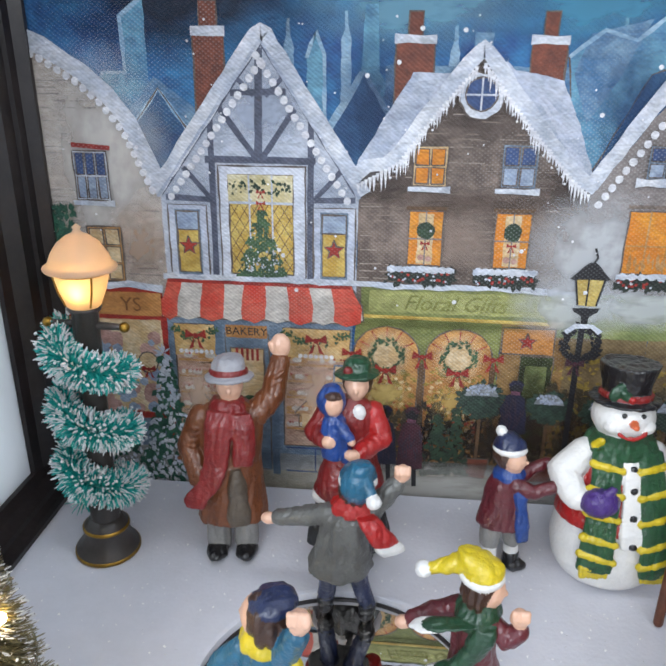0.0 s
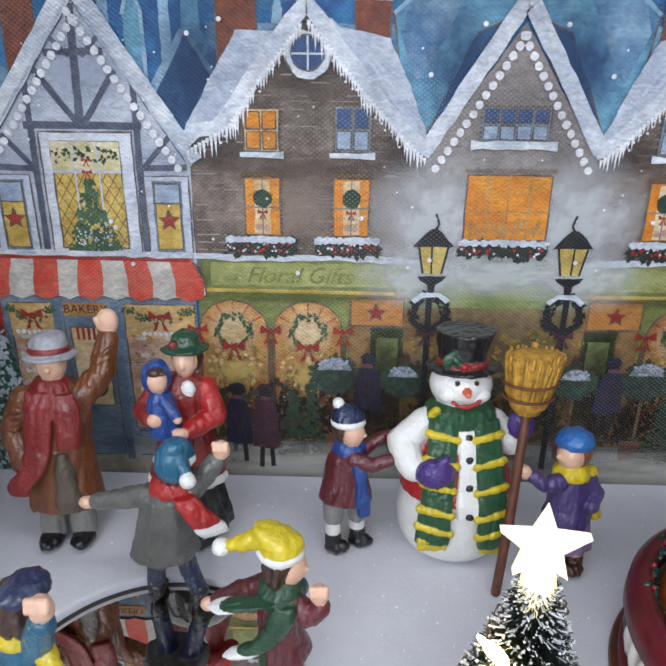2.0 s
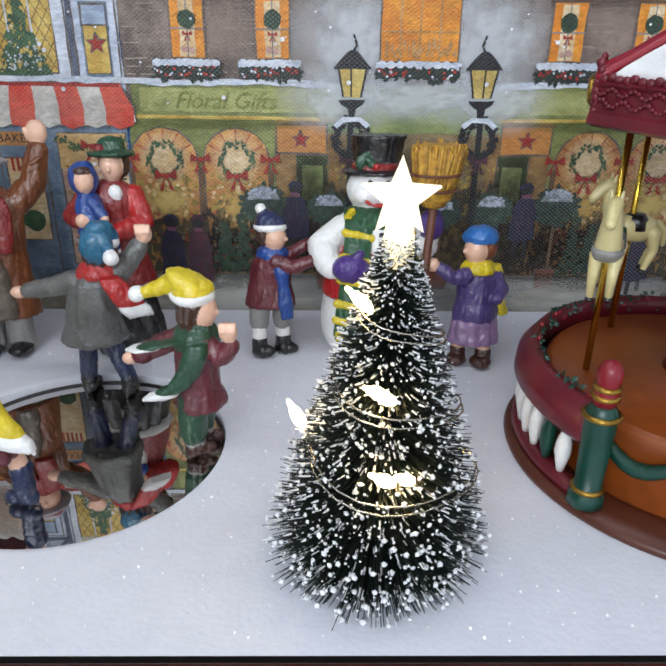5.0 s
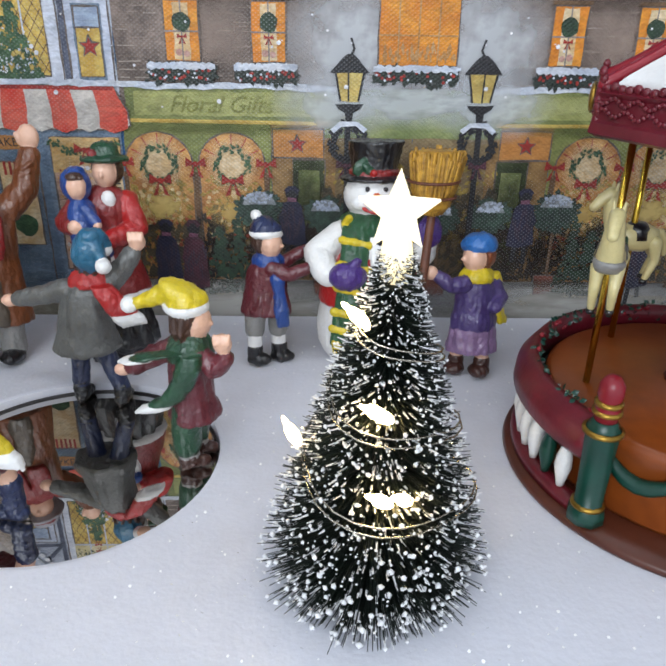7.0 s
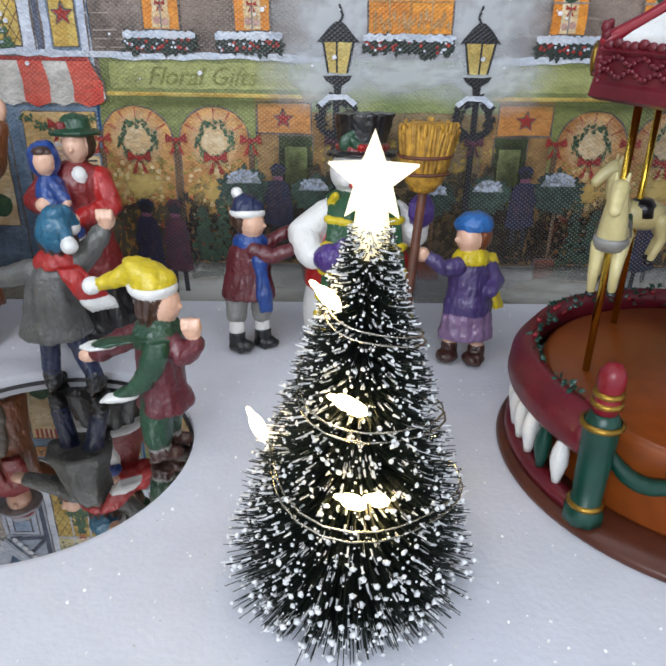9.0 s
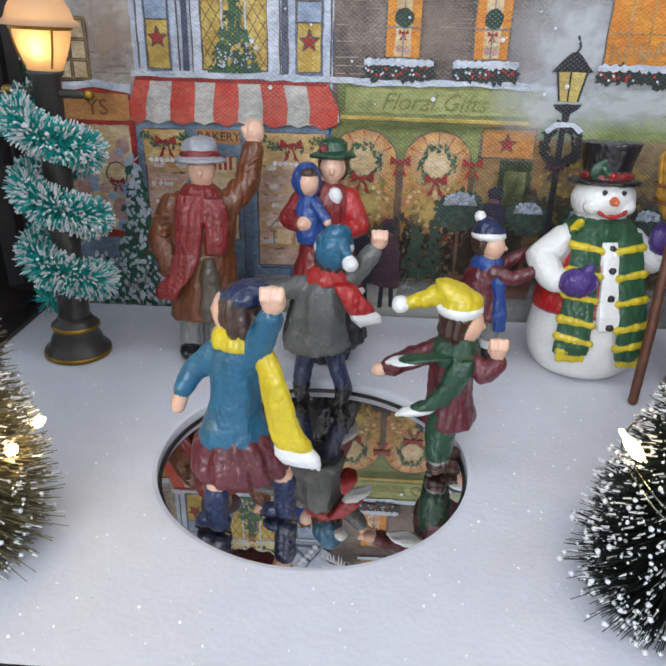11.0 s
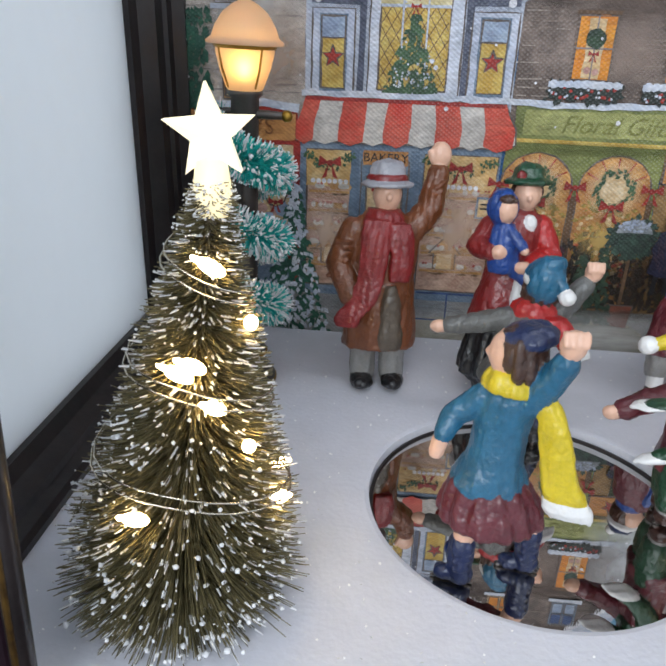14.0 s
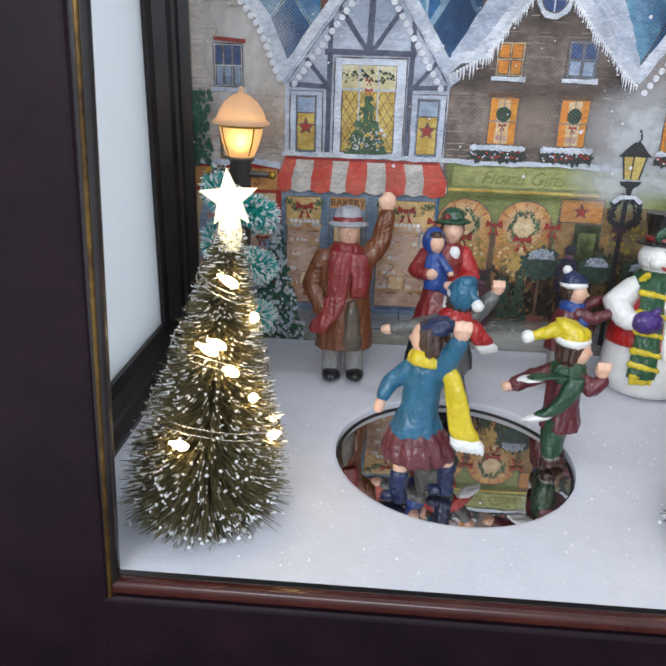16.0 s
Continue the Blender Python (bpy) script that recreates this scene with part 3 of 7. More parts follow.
def wreath_window(sh, x0, x1, z0, z1):
    w = sh.rect("lit_window", x0, x1, z0, z1, I_ORANGE, 11)
    c = (x0 + x1) / 2
    sh.rect("curtain_gap", c - 2.7, c + 2.7, z0 + 0.6, z1 - 0.8, I_CREAM, 12, w)
    sh.shape("bars", [strip([(c, z0), (c, z1)], 0.5), strip([(x0, (z0 + z1) / 2), (x1, (z0 + z1) / 2)], 0.5)], I_STONE2, 13, w)
    sh.shape("wreath", [disc(c, z0 + 12.8, 3.2, 14, wob=0.12)], I_LEAF, 14, w)
    sh.shape("ribbon", bow(c, z0 + 8.0, 1.6), I_RED, 15, w)
    sh.shape("toys", [disc(c - 1.3, z0 + 3.0, 1.2, 8), disc(c + 1.4, z0 + 2.6, 1.1, 8)], I_PINK, 14, w)
    sh.poly("lintel", strip([(x0 - 1, z1 + 1), (x1 + 1, z1 + 1)], 1.2), I_BROWN, 11, w)
    return w


def icicles(sh, pts, seed):
    g = random.Random(seed)
    polys = []
    for x, z in along(pts, 1.5):
        L = g.uniform(2.5, 8.0)
        polys.append([(x - 0.65, z), (x + 0.65, z), (x + g.uniform(-0.2, 0.2), z - L)])
        if g.random() < 0.7:
            polys.append(disc(x + g.uniform(-0.6, 0.6), z - g.uniform(1, 4), 0.45, 6))
    return polys


def courses(sh, x0, x1, z0, z1, step, seed, mat, layer, keep=None):
    """Faint joints of the masonry."""
    g = random.Random(seed)
    polys = []
    z = z0
    while z < z1:
        x = x0
        while x < x1:
            L = g.uniform(3, 9)
            if g.random() < 0.38 and (not keep or keep(x + L / 2, z)):
                polys.append(strip([(x, z), (min(x + L, x1), z + g.uniform(-0.2, 0.2))], g.uniform(0.15, 0.5)))
            x += L + g.uniform(0.5, 3)
        z += step
    return sh.shape("masonry_joints", polys, mat, layer)


def half_street(flip):
    sh = Sheet(street, flip)
    # far roofs and gables in blue
    sh.poly("far_house", [(-112, 120), (-112, 150), (-104, 150), (-100, 159), (-92, 159), (-92, 176), (-84, 182), (-84, 120)], I_FARBLUE, 1)
    sh.poly("far_house", [(-94, 120), (-94, 144), (-82, 158), (-66, 146), (-66, 120)], I_FARPALE, 2)
    sh.poly("far_roof", [(-92, 140), (-81, 154), (-68, 136), (-80, 122)], I_SLATE, 3)
    sh.poly("far_house", [(-30, 120), (-30, 166), (-27, 172), (-24, 166), (-24, 140), (-17, 150), (-12, 160), (-11, 180), (-7, 180), (-6, 160), (4, 145), (4, 120)], I_FARBLUE, 1)
    sh.poly("far_roof", [(-24, 138), (-11, 160), (-2, 146), (-13, 122)], I_SLATE, 2)
    sh.poly("far_house", [(-4, 140), (-4, 162), (24, 162), (24, 172), (30, 172), (30, 162), (60, 162), (60, 140)], I_FARPALE, 1)
    sh.poly("far_roof", [(54, 165), (64, 173), (74, 170), (88, 182), (94.2, 168), (72, 126), (60, 126)], I_FARBLUE, 1)
    sh.poly("far_roof", [(66, 130), (80, 160), (90, 164), (80, 140), (68, 126)], I_SLATE, 2)
    sh.poly("far_snow_roof", [(56, 160), (60, 172), (78, 176), (70, 158), (62, 145)], I_FARPALE, 3)
    for ridge in ([(-30, 164), (-27, 172), (-24, 165), (-24, 140), (-12, 160)], [(-24, 138), (-18, 148), (-11, 160), (-2, 146)], [(-92, 140), (-81, 154), (-68, 136)], [(72, 128), (80, 146), (88, 160), (94, 172)], [(54, 165), (64, 173), (74, 170), (88, 182)], [(-112, 150), (-104, 150), (-100, 159), (-92, 159), (-92, 176), (-84, 182)]):
        sh.poly("far_snow", strip(ridge, 1.5, 0.4, 7), I_FARSNOW, 3.6)
    for sx, sz in ((-36, 176), (-17, 178), (18, 174), (70, 178)):
        sh.poly("far_spire", [(sx - 1.6, 140), (sx - 1.6, sz - 8), (sx - 0.6, sz - 5), (sx - 0.5, sz), (sx + 0.5, sz), (sx + 0.6, sz - 5), (sx + 1.6, sz - 8), (sx + 1.6, 140)], I_FARSNOW, 0.6)
    # stone house at the edge
    a = sh.poly("house_wall", [(-150, -12), (-83, -12), (-83, 119), (-92, 141), (-107, 157), (-120, 165), (-150, 178)], I_STONE3, 4)
    courses(sh, -124, -84, 88, 158, 2.2, 21, I_STONE2, 5, lambda x, z: z < 119 + (-83 - x) * 1.6)
    edge = [(-150, 180), (-120, 167), (-107, 159), (-99, 152), (-92, 143), (-87, 131), (-83, 122)]
    sh.poly("snow_edge", strip(edge, 6, 0.1, 2), I_SNOW, 10)
    sh.shape("light_bulbs", [disc(x - 2.2, z - 3.2, 1.35, 10, wob=0.12) for x, z in along(edge, 3.4)], I_BULB, 12)
    window(sh, "window", -114, -101.5, 115.5, 133, I_SNOW, I_PANEBLUE, 8, 3, 2, 0.8, True, I_PANEPALE)
    sh.poly("lintel", strip([(-114, 135), (-100, 134)], 1.6), I_RED, 8)
    window(sh, "lit_window", -112, -99, 85, 106, I_WARM, I_CREAM, 8, 2, 3, 0.9, False)
    # red brick chimney between
    c = sh.rect("chimney", -68, -57.5, 146, 172, I_BRICK, 3)
    sh.rect("chimney_pot", -65.5, -59.5, 172, 181, I_BRICK, 3, c)
    sh.poly("snow_cap", strip([(-68.5, 172), (-57, 172)], 2.6, 0.3, 5), I_SNOW, 6, c)
    # timbered house
    sh.poly("house_wall", [(-83, 80), (-83, 121), (-45, 171), (-12, 121), (-12, 80)], I_PLASTER, 6)
    beams = [([(-46, 167), (-47, 131)], 2.6), ([(-66, 131), (-27, 131)], 2.4), ([(-56, 153), (-37, 153.5)], 2.0), ([(-63.5, 148), (-64, 88)], 2.2), ([(-28.5, 148), (-29, 88)], 2.2),
             ([(-81, 117.5), (-64, 117)], 2.0), ([(-29, 117.5), (-13, 118)], 2.0), ([(-60, 148), (-48, 132)], 2.2), ([(-34, 148), (-45.5, 132)], 2.0), ([(-54, 158), (-48, 152)], 1.5), ([(-38, 158), (-44, 152)], 1.5),
             ([(-74, 128), (-65, 118)], 1.8), ([(-18, 128), (-27, 118)], 1.8)]
    for k, (p, w) in enumerate(beams):
        sh.poly("timber", strip(p, w, 0.12, k), I_TIMBER, 8)
    sh.poly("snow_edge", strip([(-85, 119), (-46.5, 171), (-45, 172), (-43.6, 171), (-10, 120)], 5.2, 0.12, 3), I_SNOW, 11)
    sh.poly("ridge_shade", strip([(-84, 117.6), (-45.4, 169.4), (-11.4, 118.6)], 1.0, 0.5, 13), I_SNOWSH, 11.9)
    # shadow line under the snow edge, drawn as a dark strip
    for eave in ([(-82.6, 118.6), (-45, 168.8)], [(-45, 168.8), (-12.4, 119.4)]):
        sh.poly("eave_shadow_line", strip(eave, 1.3, 0.2, 5), I_TIMBER, 10.4)
    sh.shape("light_bulbs", [disc(x + 4.2, z - 3.2, 1.35, 10, wob=0.12) for x, z in along([(-83, 121), (-48, 168)], 3.3)] + [disc(x - 3.8, z - 3.2, 1.35, 10, wob=0.12) for x, z in along([(-12, 121), (-43, 168)], 3.3)], I_BULB, 13)
    w = sh.rect("great_window", -61.5, -30.5, 88, 129, ink("#dfe3ee", "#c4cad8", 90), 9)
    sh.rect("glass", -58, -35, 90, 126, I_AMBER, 10, w)
    lead = []
    for s0 in (1, -1):
        c0 = -46.5 - 60
        while c0 < -46.5 + 60:
            pts = [(c0 + s0 * (z - 90) * 0.62, z) for z in [90 + 26 * i / 40 for i in range(41)]]
            pts = [p for p in pts if -57.8 < p[0] < -35.2]
            if len(pts) > 3:
                lead.append(strip([pts[0], pts[-1]], 0.28))
            c0 += 3.6
    sh.shape("leading", lead, I_BROWN, 11, w)
    sh.rect("top_light", -58, -35, 116.4, 126, ink("#e2dcc0", "#c6b888", 120), 11.4, w)
    sh.shape("mullions", [strip([(-58, 116.2), (-35, 116.2)], 0.9), strip([(-50.6, 90), (-50.6, 126)], 0.6), strip([(-42.4, 90), (-42.4, 126)], 0.6)], I_PLASTER, 11.8, w)
    sh.shape("fir_tree", slivers(lambda g: (lambda u: (-46.5 + g.uniform(-1, 1) * (1 - u) * 9, 90 + u * 24, g.uniform(3.6, 5.8)))(g.random() ** 1.4), 260, 6, 1.6, 3.4), I_LEAF2, 12, w)
    sh.shape("baubles", [disc(-46.5 + g0.uniform(-1, 1) * 6, 91 + abs(g0.gauss(0, 7)), 0.38, 6) for g0 in [random.Random(8)] for _ in range(40)], I_SNOW, 13, w)
    sh.shape("garland", slivers(lambda g: (g.choice((-54.3, -46.5, -38.7)) + g.uniform(-2.6, 2.6), 121.6 + 1.5 * math.sin(g.uniform(0, 6)), g.uniform(0, 6.28)), 60, 9, 1.0, 2.2), I_LEAF, 12, w)
    sh.shape("ribbon", bow(-46.5, 120, 1.5) + bow(-46.5, 116, 1.6), I_RED, 13, w)
    for x0, x1 in ((-77.5, -69.5), (-24.5, -16.0)):
        w = sh.rect("side_window", x0 - 3.2, x1 + 3.2, 88, 115, ink("#d8ddea", "#b4bccf", 90), 9)
        sh.rect("glass_frame", x0 - 0.7, x1 + 0.7, 89, 113.4, I_BLUEGREY, 10, w)
        sh.rect("glass", x0, x1, 90, 112.6, I_AMBER, 11, w)
        sh.rect("glass", x0, x1, 106, 112.6, I_PANEPALE, 12, w)
        sh.poly("red_star", star5((x0 + x1) / 2, 100, 3.8), I_RED, 13, w)
    # stone house with icicles
    def inside(x, z):
        return z < 126 or z < 162 - abs(x - 27) * 1.12
    sh.poly("house_wall", [(-12, 80), (-12, 126), (-3, 131), (27, 164), (60, 127), (66.5, 122), (66.5, 80)], I_STONE, 5)
    courses(sh, -11, 66, 89, 150, 2.0, 31, ink("#8d7d73", "#7d6e64", 90), 6, inside)
    courses(sh, -11, 66, 90, 150, 2.6, 32, ink("#a3958b", "#978a80", 90), 6, inside)
    for x0, x1 in ((-1, 11.5), (42, 53)):
        c = sh.rect("chimney", x0, x1, 150 if x0 < 0 else 156, 170, I_BRICK, 4)
        sh.rect("chimney_pot", (x0 + x1) / 2 - 2.2, (x0 + x1) / 2 + 2.2, 170, 178, I_BRICK, 4, c)
        sh.poly("snow_cap", strip([(x0 - 0.5, 170), (x1 + 0.5, 170)], 2.6, 0.3, 6), I_SNOW, 6, c)
    sh.poly("snow_roof", [(-13, 128), (-12, 132), (5, 160), (20, 160), (26, 170), (10, 148), (0, 133), (-4, 130)], I_SNOWSH, 8)
    sh.poly("snow_roof", [(28, 170), (36, 161), (44, 160), (53, 158), (60, 144), (67, 127), (63, 125), (50, 140)], I_SNOWSH, 8)
    sh.poly("snow_edge", strip([(-14, 126), (-9, 130), (-3, 131), (1, 134), (11, 148), (25.6, 166.4), (27, 167.4), (28.4, 166.4), (45, 146), (60, 129), (68, 124)], 4.8, 0.15, 6), I_SNOW, 12.4)
    for crease in ([(2, 140), (12, 154), (20, 160)], [(-2, 134), (8, 149), (22, 164)], [(34, 163), (48, 150), (60, 133)], [(40, 160), (52, 148), (63, 130)]):
        sh.poly("roof_crease", strip(crease, 1.6, 0.7, 19), I_ROOFSH, 8.8)
    # dark strip drawn as the shadow below the roof snow
    for eave in ([(-12, 125), (-3, 129.2), (2, 132.4), (12, 146), (27, 164.6)], [(27, 164.6), (45, 143.4), (60, 127), (67, 122.4)]):
        sh.poly("eave_shadow_line", strip(eave, 1.8, 0.25, 5), I_EAVESHADE, 11)
    sh.shape("icicles", icicles(sh, [(-12, 124), (-3, 129), (2, 132), (11, 145), (26, 163)], 3) + icicles(sh, [(28, 163), (45, 143), (60, 127), (66, 122)], 4), I_BULB, 13.6)
    w = sh.poly("round_window", disc(27.5, 153, 7.2, 24, wob=0.06), I_SNOW, 11)
    sh.poly("pane", disc(27.5, 153.6, 5.2, 20), I_PANEBLUE, 12, w)
    sh.shape("bars", [strip([(27.5, 148.5), (27.5, 158.7)], 0.6), strip([(22.4, 153.4), (32.6, 153.4)], 0.6)], I_SNOW, 13, w)
    window(sh, "lit_window", 6.5, 18, 123.5, 137, I_CREAM, I_ORANGE, 11, 2, 2, 0.9)
    window(sh, "window", 36, 48, 123.5, 138, I_BLUEGREY, I_PANEBLUE, 11, 2, 2, 0.9, True, I_PANEPALE)
    wreath_window(sh, 6, 18, 95.5, 115)
    wreath_window(sh, 36, 48, 95.5, 115)
    flower_box(sh, -0.5, 22.5, 89.5, 94.5)
    flower_box(sh, 30, 51.5, 89.5, 94.5)
    # toy shop at the edge
    sh.rect("shop_front", -150, -85.5, 18, 70, I_CREAM, 6)
    sh.shape("toys", [disc(g0.uniform(-122, -90), g0.uniform(30, 64), g0.uniform(1.5, 4), 9, wob=0.15) for g0 in [random.Random(2)] for _ in range(40)], I_PINK, 7)
    sh.shape("toys", [disc(g0.uniform(-122, -90), g0.uniform(30, 64), g0.uniform(1, 3), 9, wob=0.2) for g0 in [random.Random(12)] for _ in range(40)], I_PANEPALE, 8)
    sh.poly("toy_bear", disc(-93.5, 52, 4, 12, 4.5), I_CREAM, 9)
    sh.shape("ribbon", bow(-93.5, 49, 2.6), I_RED, 10)
    s = sh.rect("shop_sign", -150, -85.5, 70, 83, I_RED, 9)
    sh.rect("sign_board", -150, -86.2, 71.6, 81, ink("#c98f52", "#b37a40", 90), 10, s)
    sh.poly("snow_ledge", strip([(-150, 83.6), (-110, 83.2), (-98, 84.6), (-85, 82.6)], 2.6, 0.35, 8), I_SNOW, 12)
    sh.rect("sill", -150, -86, 27, 30, I_RED, 9)
    sh.rect("door_post", -86.8, -84.5, 18, 72, I_RED, 11)
    sh.rect("plinth", -150, -86, -4, 27, I_BLUEGREY, 7)
    # bakery
    sh.rect("shop_front", -84.5, -13, 4, 72, I_BLUEGREY, 7)
    for x0, x1 in ((-82, -65), (-39.5, -14)):
        w = sh.rect("shop_window", x0, x1, 18, 69, ink("#cfae98", "#a98470", 140), 8)
        sh.rect("valance", x0, x1, 56, 69, ink("#dcc08c", "#c49a5a", 90), 9, w)
        for z in (26, 33, 40, 47, 54):
            sh.poly("shelf", strip([(x0 + 1, z), (x1 - 1, z)], 0.9, 0.2, z), I_WARM, 9, w)
        sh.shape("loaves", [disc(g0.uniform(x0 + 2, x1 - 2), 28 + 7 * g0.randrange(4) + 1, g0.uniform(1, 2.4), 8, 1.3) for g0 in [random.Random(int(x0))] for _ in range(34)], I_PINK, 10, w)
        sh.shape("loaves", [disc(g0.uniform(x0 + 2, x1 - 2), 27 + 7 * g0.randrange(5) + 1, g0.uniform(1, 2), 8, 1.2) for g0 in [random.Random(int(x0) + 3)] for _ in range(30)], I_WARM, 11, w)
        sh.shape("iced_cakes", [disc(g0.uniform(x0 + 2, x1 - 2), 28.2 + 7 * g0.randrange(5), g0.uniform(0.8, 1.7), 8, 1.1) for g0 in [random.Random(int(x0) + 8)] for _ in range(30)], I_AWNWHITE, 11.6, w)
        sh.shape("cherries", [disc(g0.uniform(x0 + 2, x1 - 2), 29.0 + 7 * g0.randrange(5), g0.uniform(0.35, 0.6), 6) for g0 in [random.Random(int(x0) + 9)] for _ in range(22)], I_RED, 12.2, w)
        sh.shape("dark_gaps", slivers(lambda g: (g.uniform(x0 + 1, x1 - 3), 25.2 + 7 * g.randrange(5), g.uniform(-0.1, 0.1)), 26, int(x0) + 11, 1.5, 4.0, 0.12), I_BROWN, 12.2, w)
        sh.poly("gingerbread_house", [(x0 + 6, 27), (x0 + 14, 27), (x0 + 14, 33), (x0 + 16, 33), (x0 + 10, 40), (x0 + 4, 33), (x0 + 6, 33)], I_WARM, 12, w)
        sh.rect("gingerbread_wall", x0 + 7.2, x0 + 12.8, 27, 33, I_CREAM, 13, w)
        sh.shape("garland", slivers(lambda g: (lambda u: (x0 + u * (x1 - x0), 68 - 4.5 * math.sin(math.pi * u) + g.uniform(-1, 1), g.uniform(0, 6.28)))(g.random()), 90, 44, 0.9, 2.0), I_LEAF2, 12, w)
        sh.shape("ribbon", bow((x0 + x1) / 2, 64.5, 3.8), I_RED, 13, w)
        sh.shape("window_lights", [disc((x0 + x1) / 2 + d, 58, 0.9, 8) for d in (-6, -4, -2, 0, 2, 4, 6)], I_BULB, 13, w)
    d = sh.rect("shop_door", -62, -45, 6, 66, ink("#8496a6", "#64788c", 120), 9)
    sh.rect("door_glass", -60, -47, 28, 60, I_CREAM, 10, d)
    sh.rect("door_sign", -61.5, -45.5, 64.5, 69.5, ink("#c08a50", "#a87038", 120), 12, d)
    sh.shape("door_shade", [[(-58 + 2 * i, 60), (-57 + 2 * i, 60), (-57 + 2 * i, 55), (-58 + 2 * i, 55)] for i in range(5)], I_RED, 11, d)
    sh.shape("wreath", [disc(-53, 36, 4.4, 14, wob=0.1)], I_LEAF2, 12, d)
    for x in (-64.5, -43):
        sh.rect("post", x - 1.5, x + 1.5, 4, 70, ink("#74889c", "#566a80", 120), 11)
    sh.shape("panel_joint", [strip([(-39, 17), (-14, 17)], 0.7), strip([(-39, 6), (-14, 6)], 0.7), strip([(-27, 6), (-27, 17)], 0.6)], I_PANEBLUE, 9)
    sh.rect("notice", -20, -13.5, 47, 55, I_BLUEGREY, 13)
    sh.rect("notice_paper", -19.2, -14.2, 47.8, 54.2, I_CREAM, 14)
    sh.shape("notice_bars", [strip([(-18.5, z), (-15, z)], 0.6) for z in (52.4, 50.8)], I_DARK, 15)
    aw = sh.poly("awning", [(-86, 72), (-82.5, 87), (-14, 87), (-9.5, 79), (-9, 73.5), (-12, 72)], I_AWNWHITE, 14)
    xs_t = [-82.5, -77, -69, -61, -53.5, -45.5, -37.5, -29.5, -21.5, -14]
    xs_b = [-86, -80, -71, -62, -55, -46, -37, -28, -20, -10]
    for i in range(0, 9, 2):
        a0, a1, b0, b1 = xs_t[i], xs_t[i + 1], xs_b[i], xs_b[i + 1]
        sh.poly("red_stripe", [(a0, 87), (a1, 87), (b1 + 0.4, 78), (b1, 72.5), ((b0 + b1) / 2, 70.8), (b0, 72.5), (b0 + 0.2, 78)], I_AWNRED, 15, aw)
    for i in range(1, 9, 2):
        b0, b1 = xs_b[i], xs_b[i + 1]
        sh.poly("white_scallop", [(b0, 74), (b0, 72.5), ((b0 + b1) / 2, 71.0), (b1, 72.5), (b1, 74)], I_AWNWHITE, 15, aw)
    sh.poly("red_edge", strip([(-82.5, 86.6), (-14, 86.2)], 1.3), I_RED, 16, aw)
    sh.poly("snow_cap", strip([(-84, 88.2), (-50, 88.4), (-13, 87.8)], 2.0, 0.4, 12), I_SNOW, 17, aw)
    # flower shop
    sh.rect("shop_front", -12, 42, 12, 76, I_GREEN, 7)
    s = sh.rect("shop_sign", -10, 70, 75.5, 87, I_GREEN, 9)
    sh.rect("sign_board", -7, 66, 77.2, 85.6, ink("#a9aa6a", "#8f9254", 60), 10, s)
    sh.poly("cornice", strip([(-10, 75.4), (64, 75.0)], 1.3), I_AMBER, 11, s)
    sh.poly("snow_ledge", strip([(-14, 87.6), (10, 87.2), (40, 87.8), (66, 87.0)], 2.0, 0.4, 15), I_SNOW, 12)
    for cx in (0.0, 27.2):
        arch = [(cx - 12.4, 14)] + [(cx + 12.4 * math.cos(t), 60 + 11.5 * math.sin(t)) for t in [math.pi - math.pi * i / 14 for i in range(15)]] + [(cx + 12.4, 14)]
        w = sh.poly("arched_window", arch, ink("#d8a45e", "#a8703a", 140), 9)
        sh.shape("fan_bars", [strip([(cx, 60), (cx + 11.5 * math.cos(t), 60 + 11 * math.sin(t))], 0.5) for t in (0.5, 1.05, 1.57, 2.1, 2.64)], I_RED, 10, w)
        sh.shape("dry_flowers", slivers(lambda g: (cx + g.uniform(-11, 11), g.uniform(20, 54), g.uniform(0, 6.28)), 220, int(cx) + 3, 1.2, 3.2), I_YELLOWLEAF, 10, w)
        sh.shape("pale_flowers", [disc(cx + g0.uniform(-10, 10), g0.uniform(24, 52), g0.uniform(0.5, 1.1), 6) for g0 in [random.Random(int(cx) + 1)] for _ in range(60)], I_CREAM, 11, w)
        sh.shape("red_flowers", [disc(cx + g0.uniform(-10, 10), g0.uniform(22, 40), g0.uniform(0.5, 1.0), 6) for g0 in [random.Random(int(cx) + 5)] for _ in range(36)], ink("#c4603c", "#a04028", 150), 12, w)
        sh.shape("wreath_leaves", slivers(lambda g: (lambda a, r: (cx + r * math.cos(a), 59.6 + r * math.sin(a), a + g.uniform(0.6, 2.2)))(g.uniform(0, 6.28), g.uniform(4.8, 6.8)), 110, 5, 1.0, 2.2), I_LEAF2, 13, w)
        sh.poly("wreath_middle", disc(cx, 59.6, 4.6, 16), I_CREAM, 12, w)
        sh.shape("ribbon", bow(cx, 53.6, 3.9), I_RED, 15, w)
    for x in (-13, 13.6, 40):
        sh.shape("ribbon", bow(x, 60, 3.5), I_RED, 15)
        sh.rect("pillar", x - 1.1, x + 1.1, 12, 57, I_BROWN, 10)
    sh.shape("shadowed_plants", slivers(lambda g: (g.uniform(14, 60), 14.5 + 28 * g.random() ** 1.2, g.uniform(0.4, 2.7)), 260, 61, 2.0, 5.0, 0.3), ink("#4e4228", "#352c1c", 200), 11)
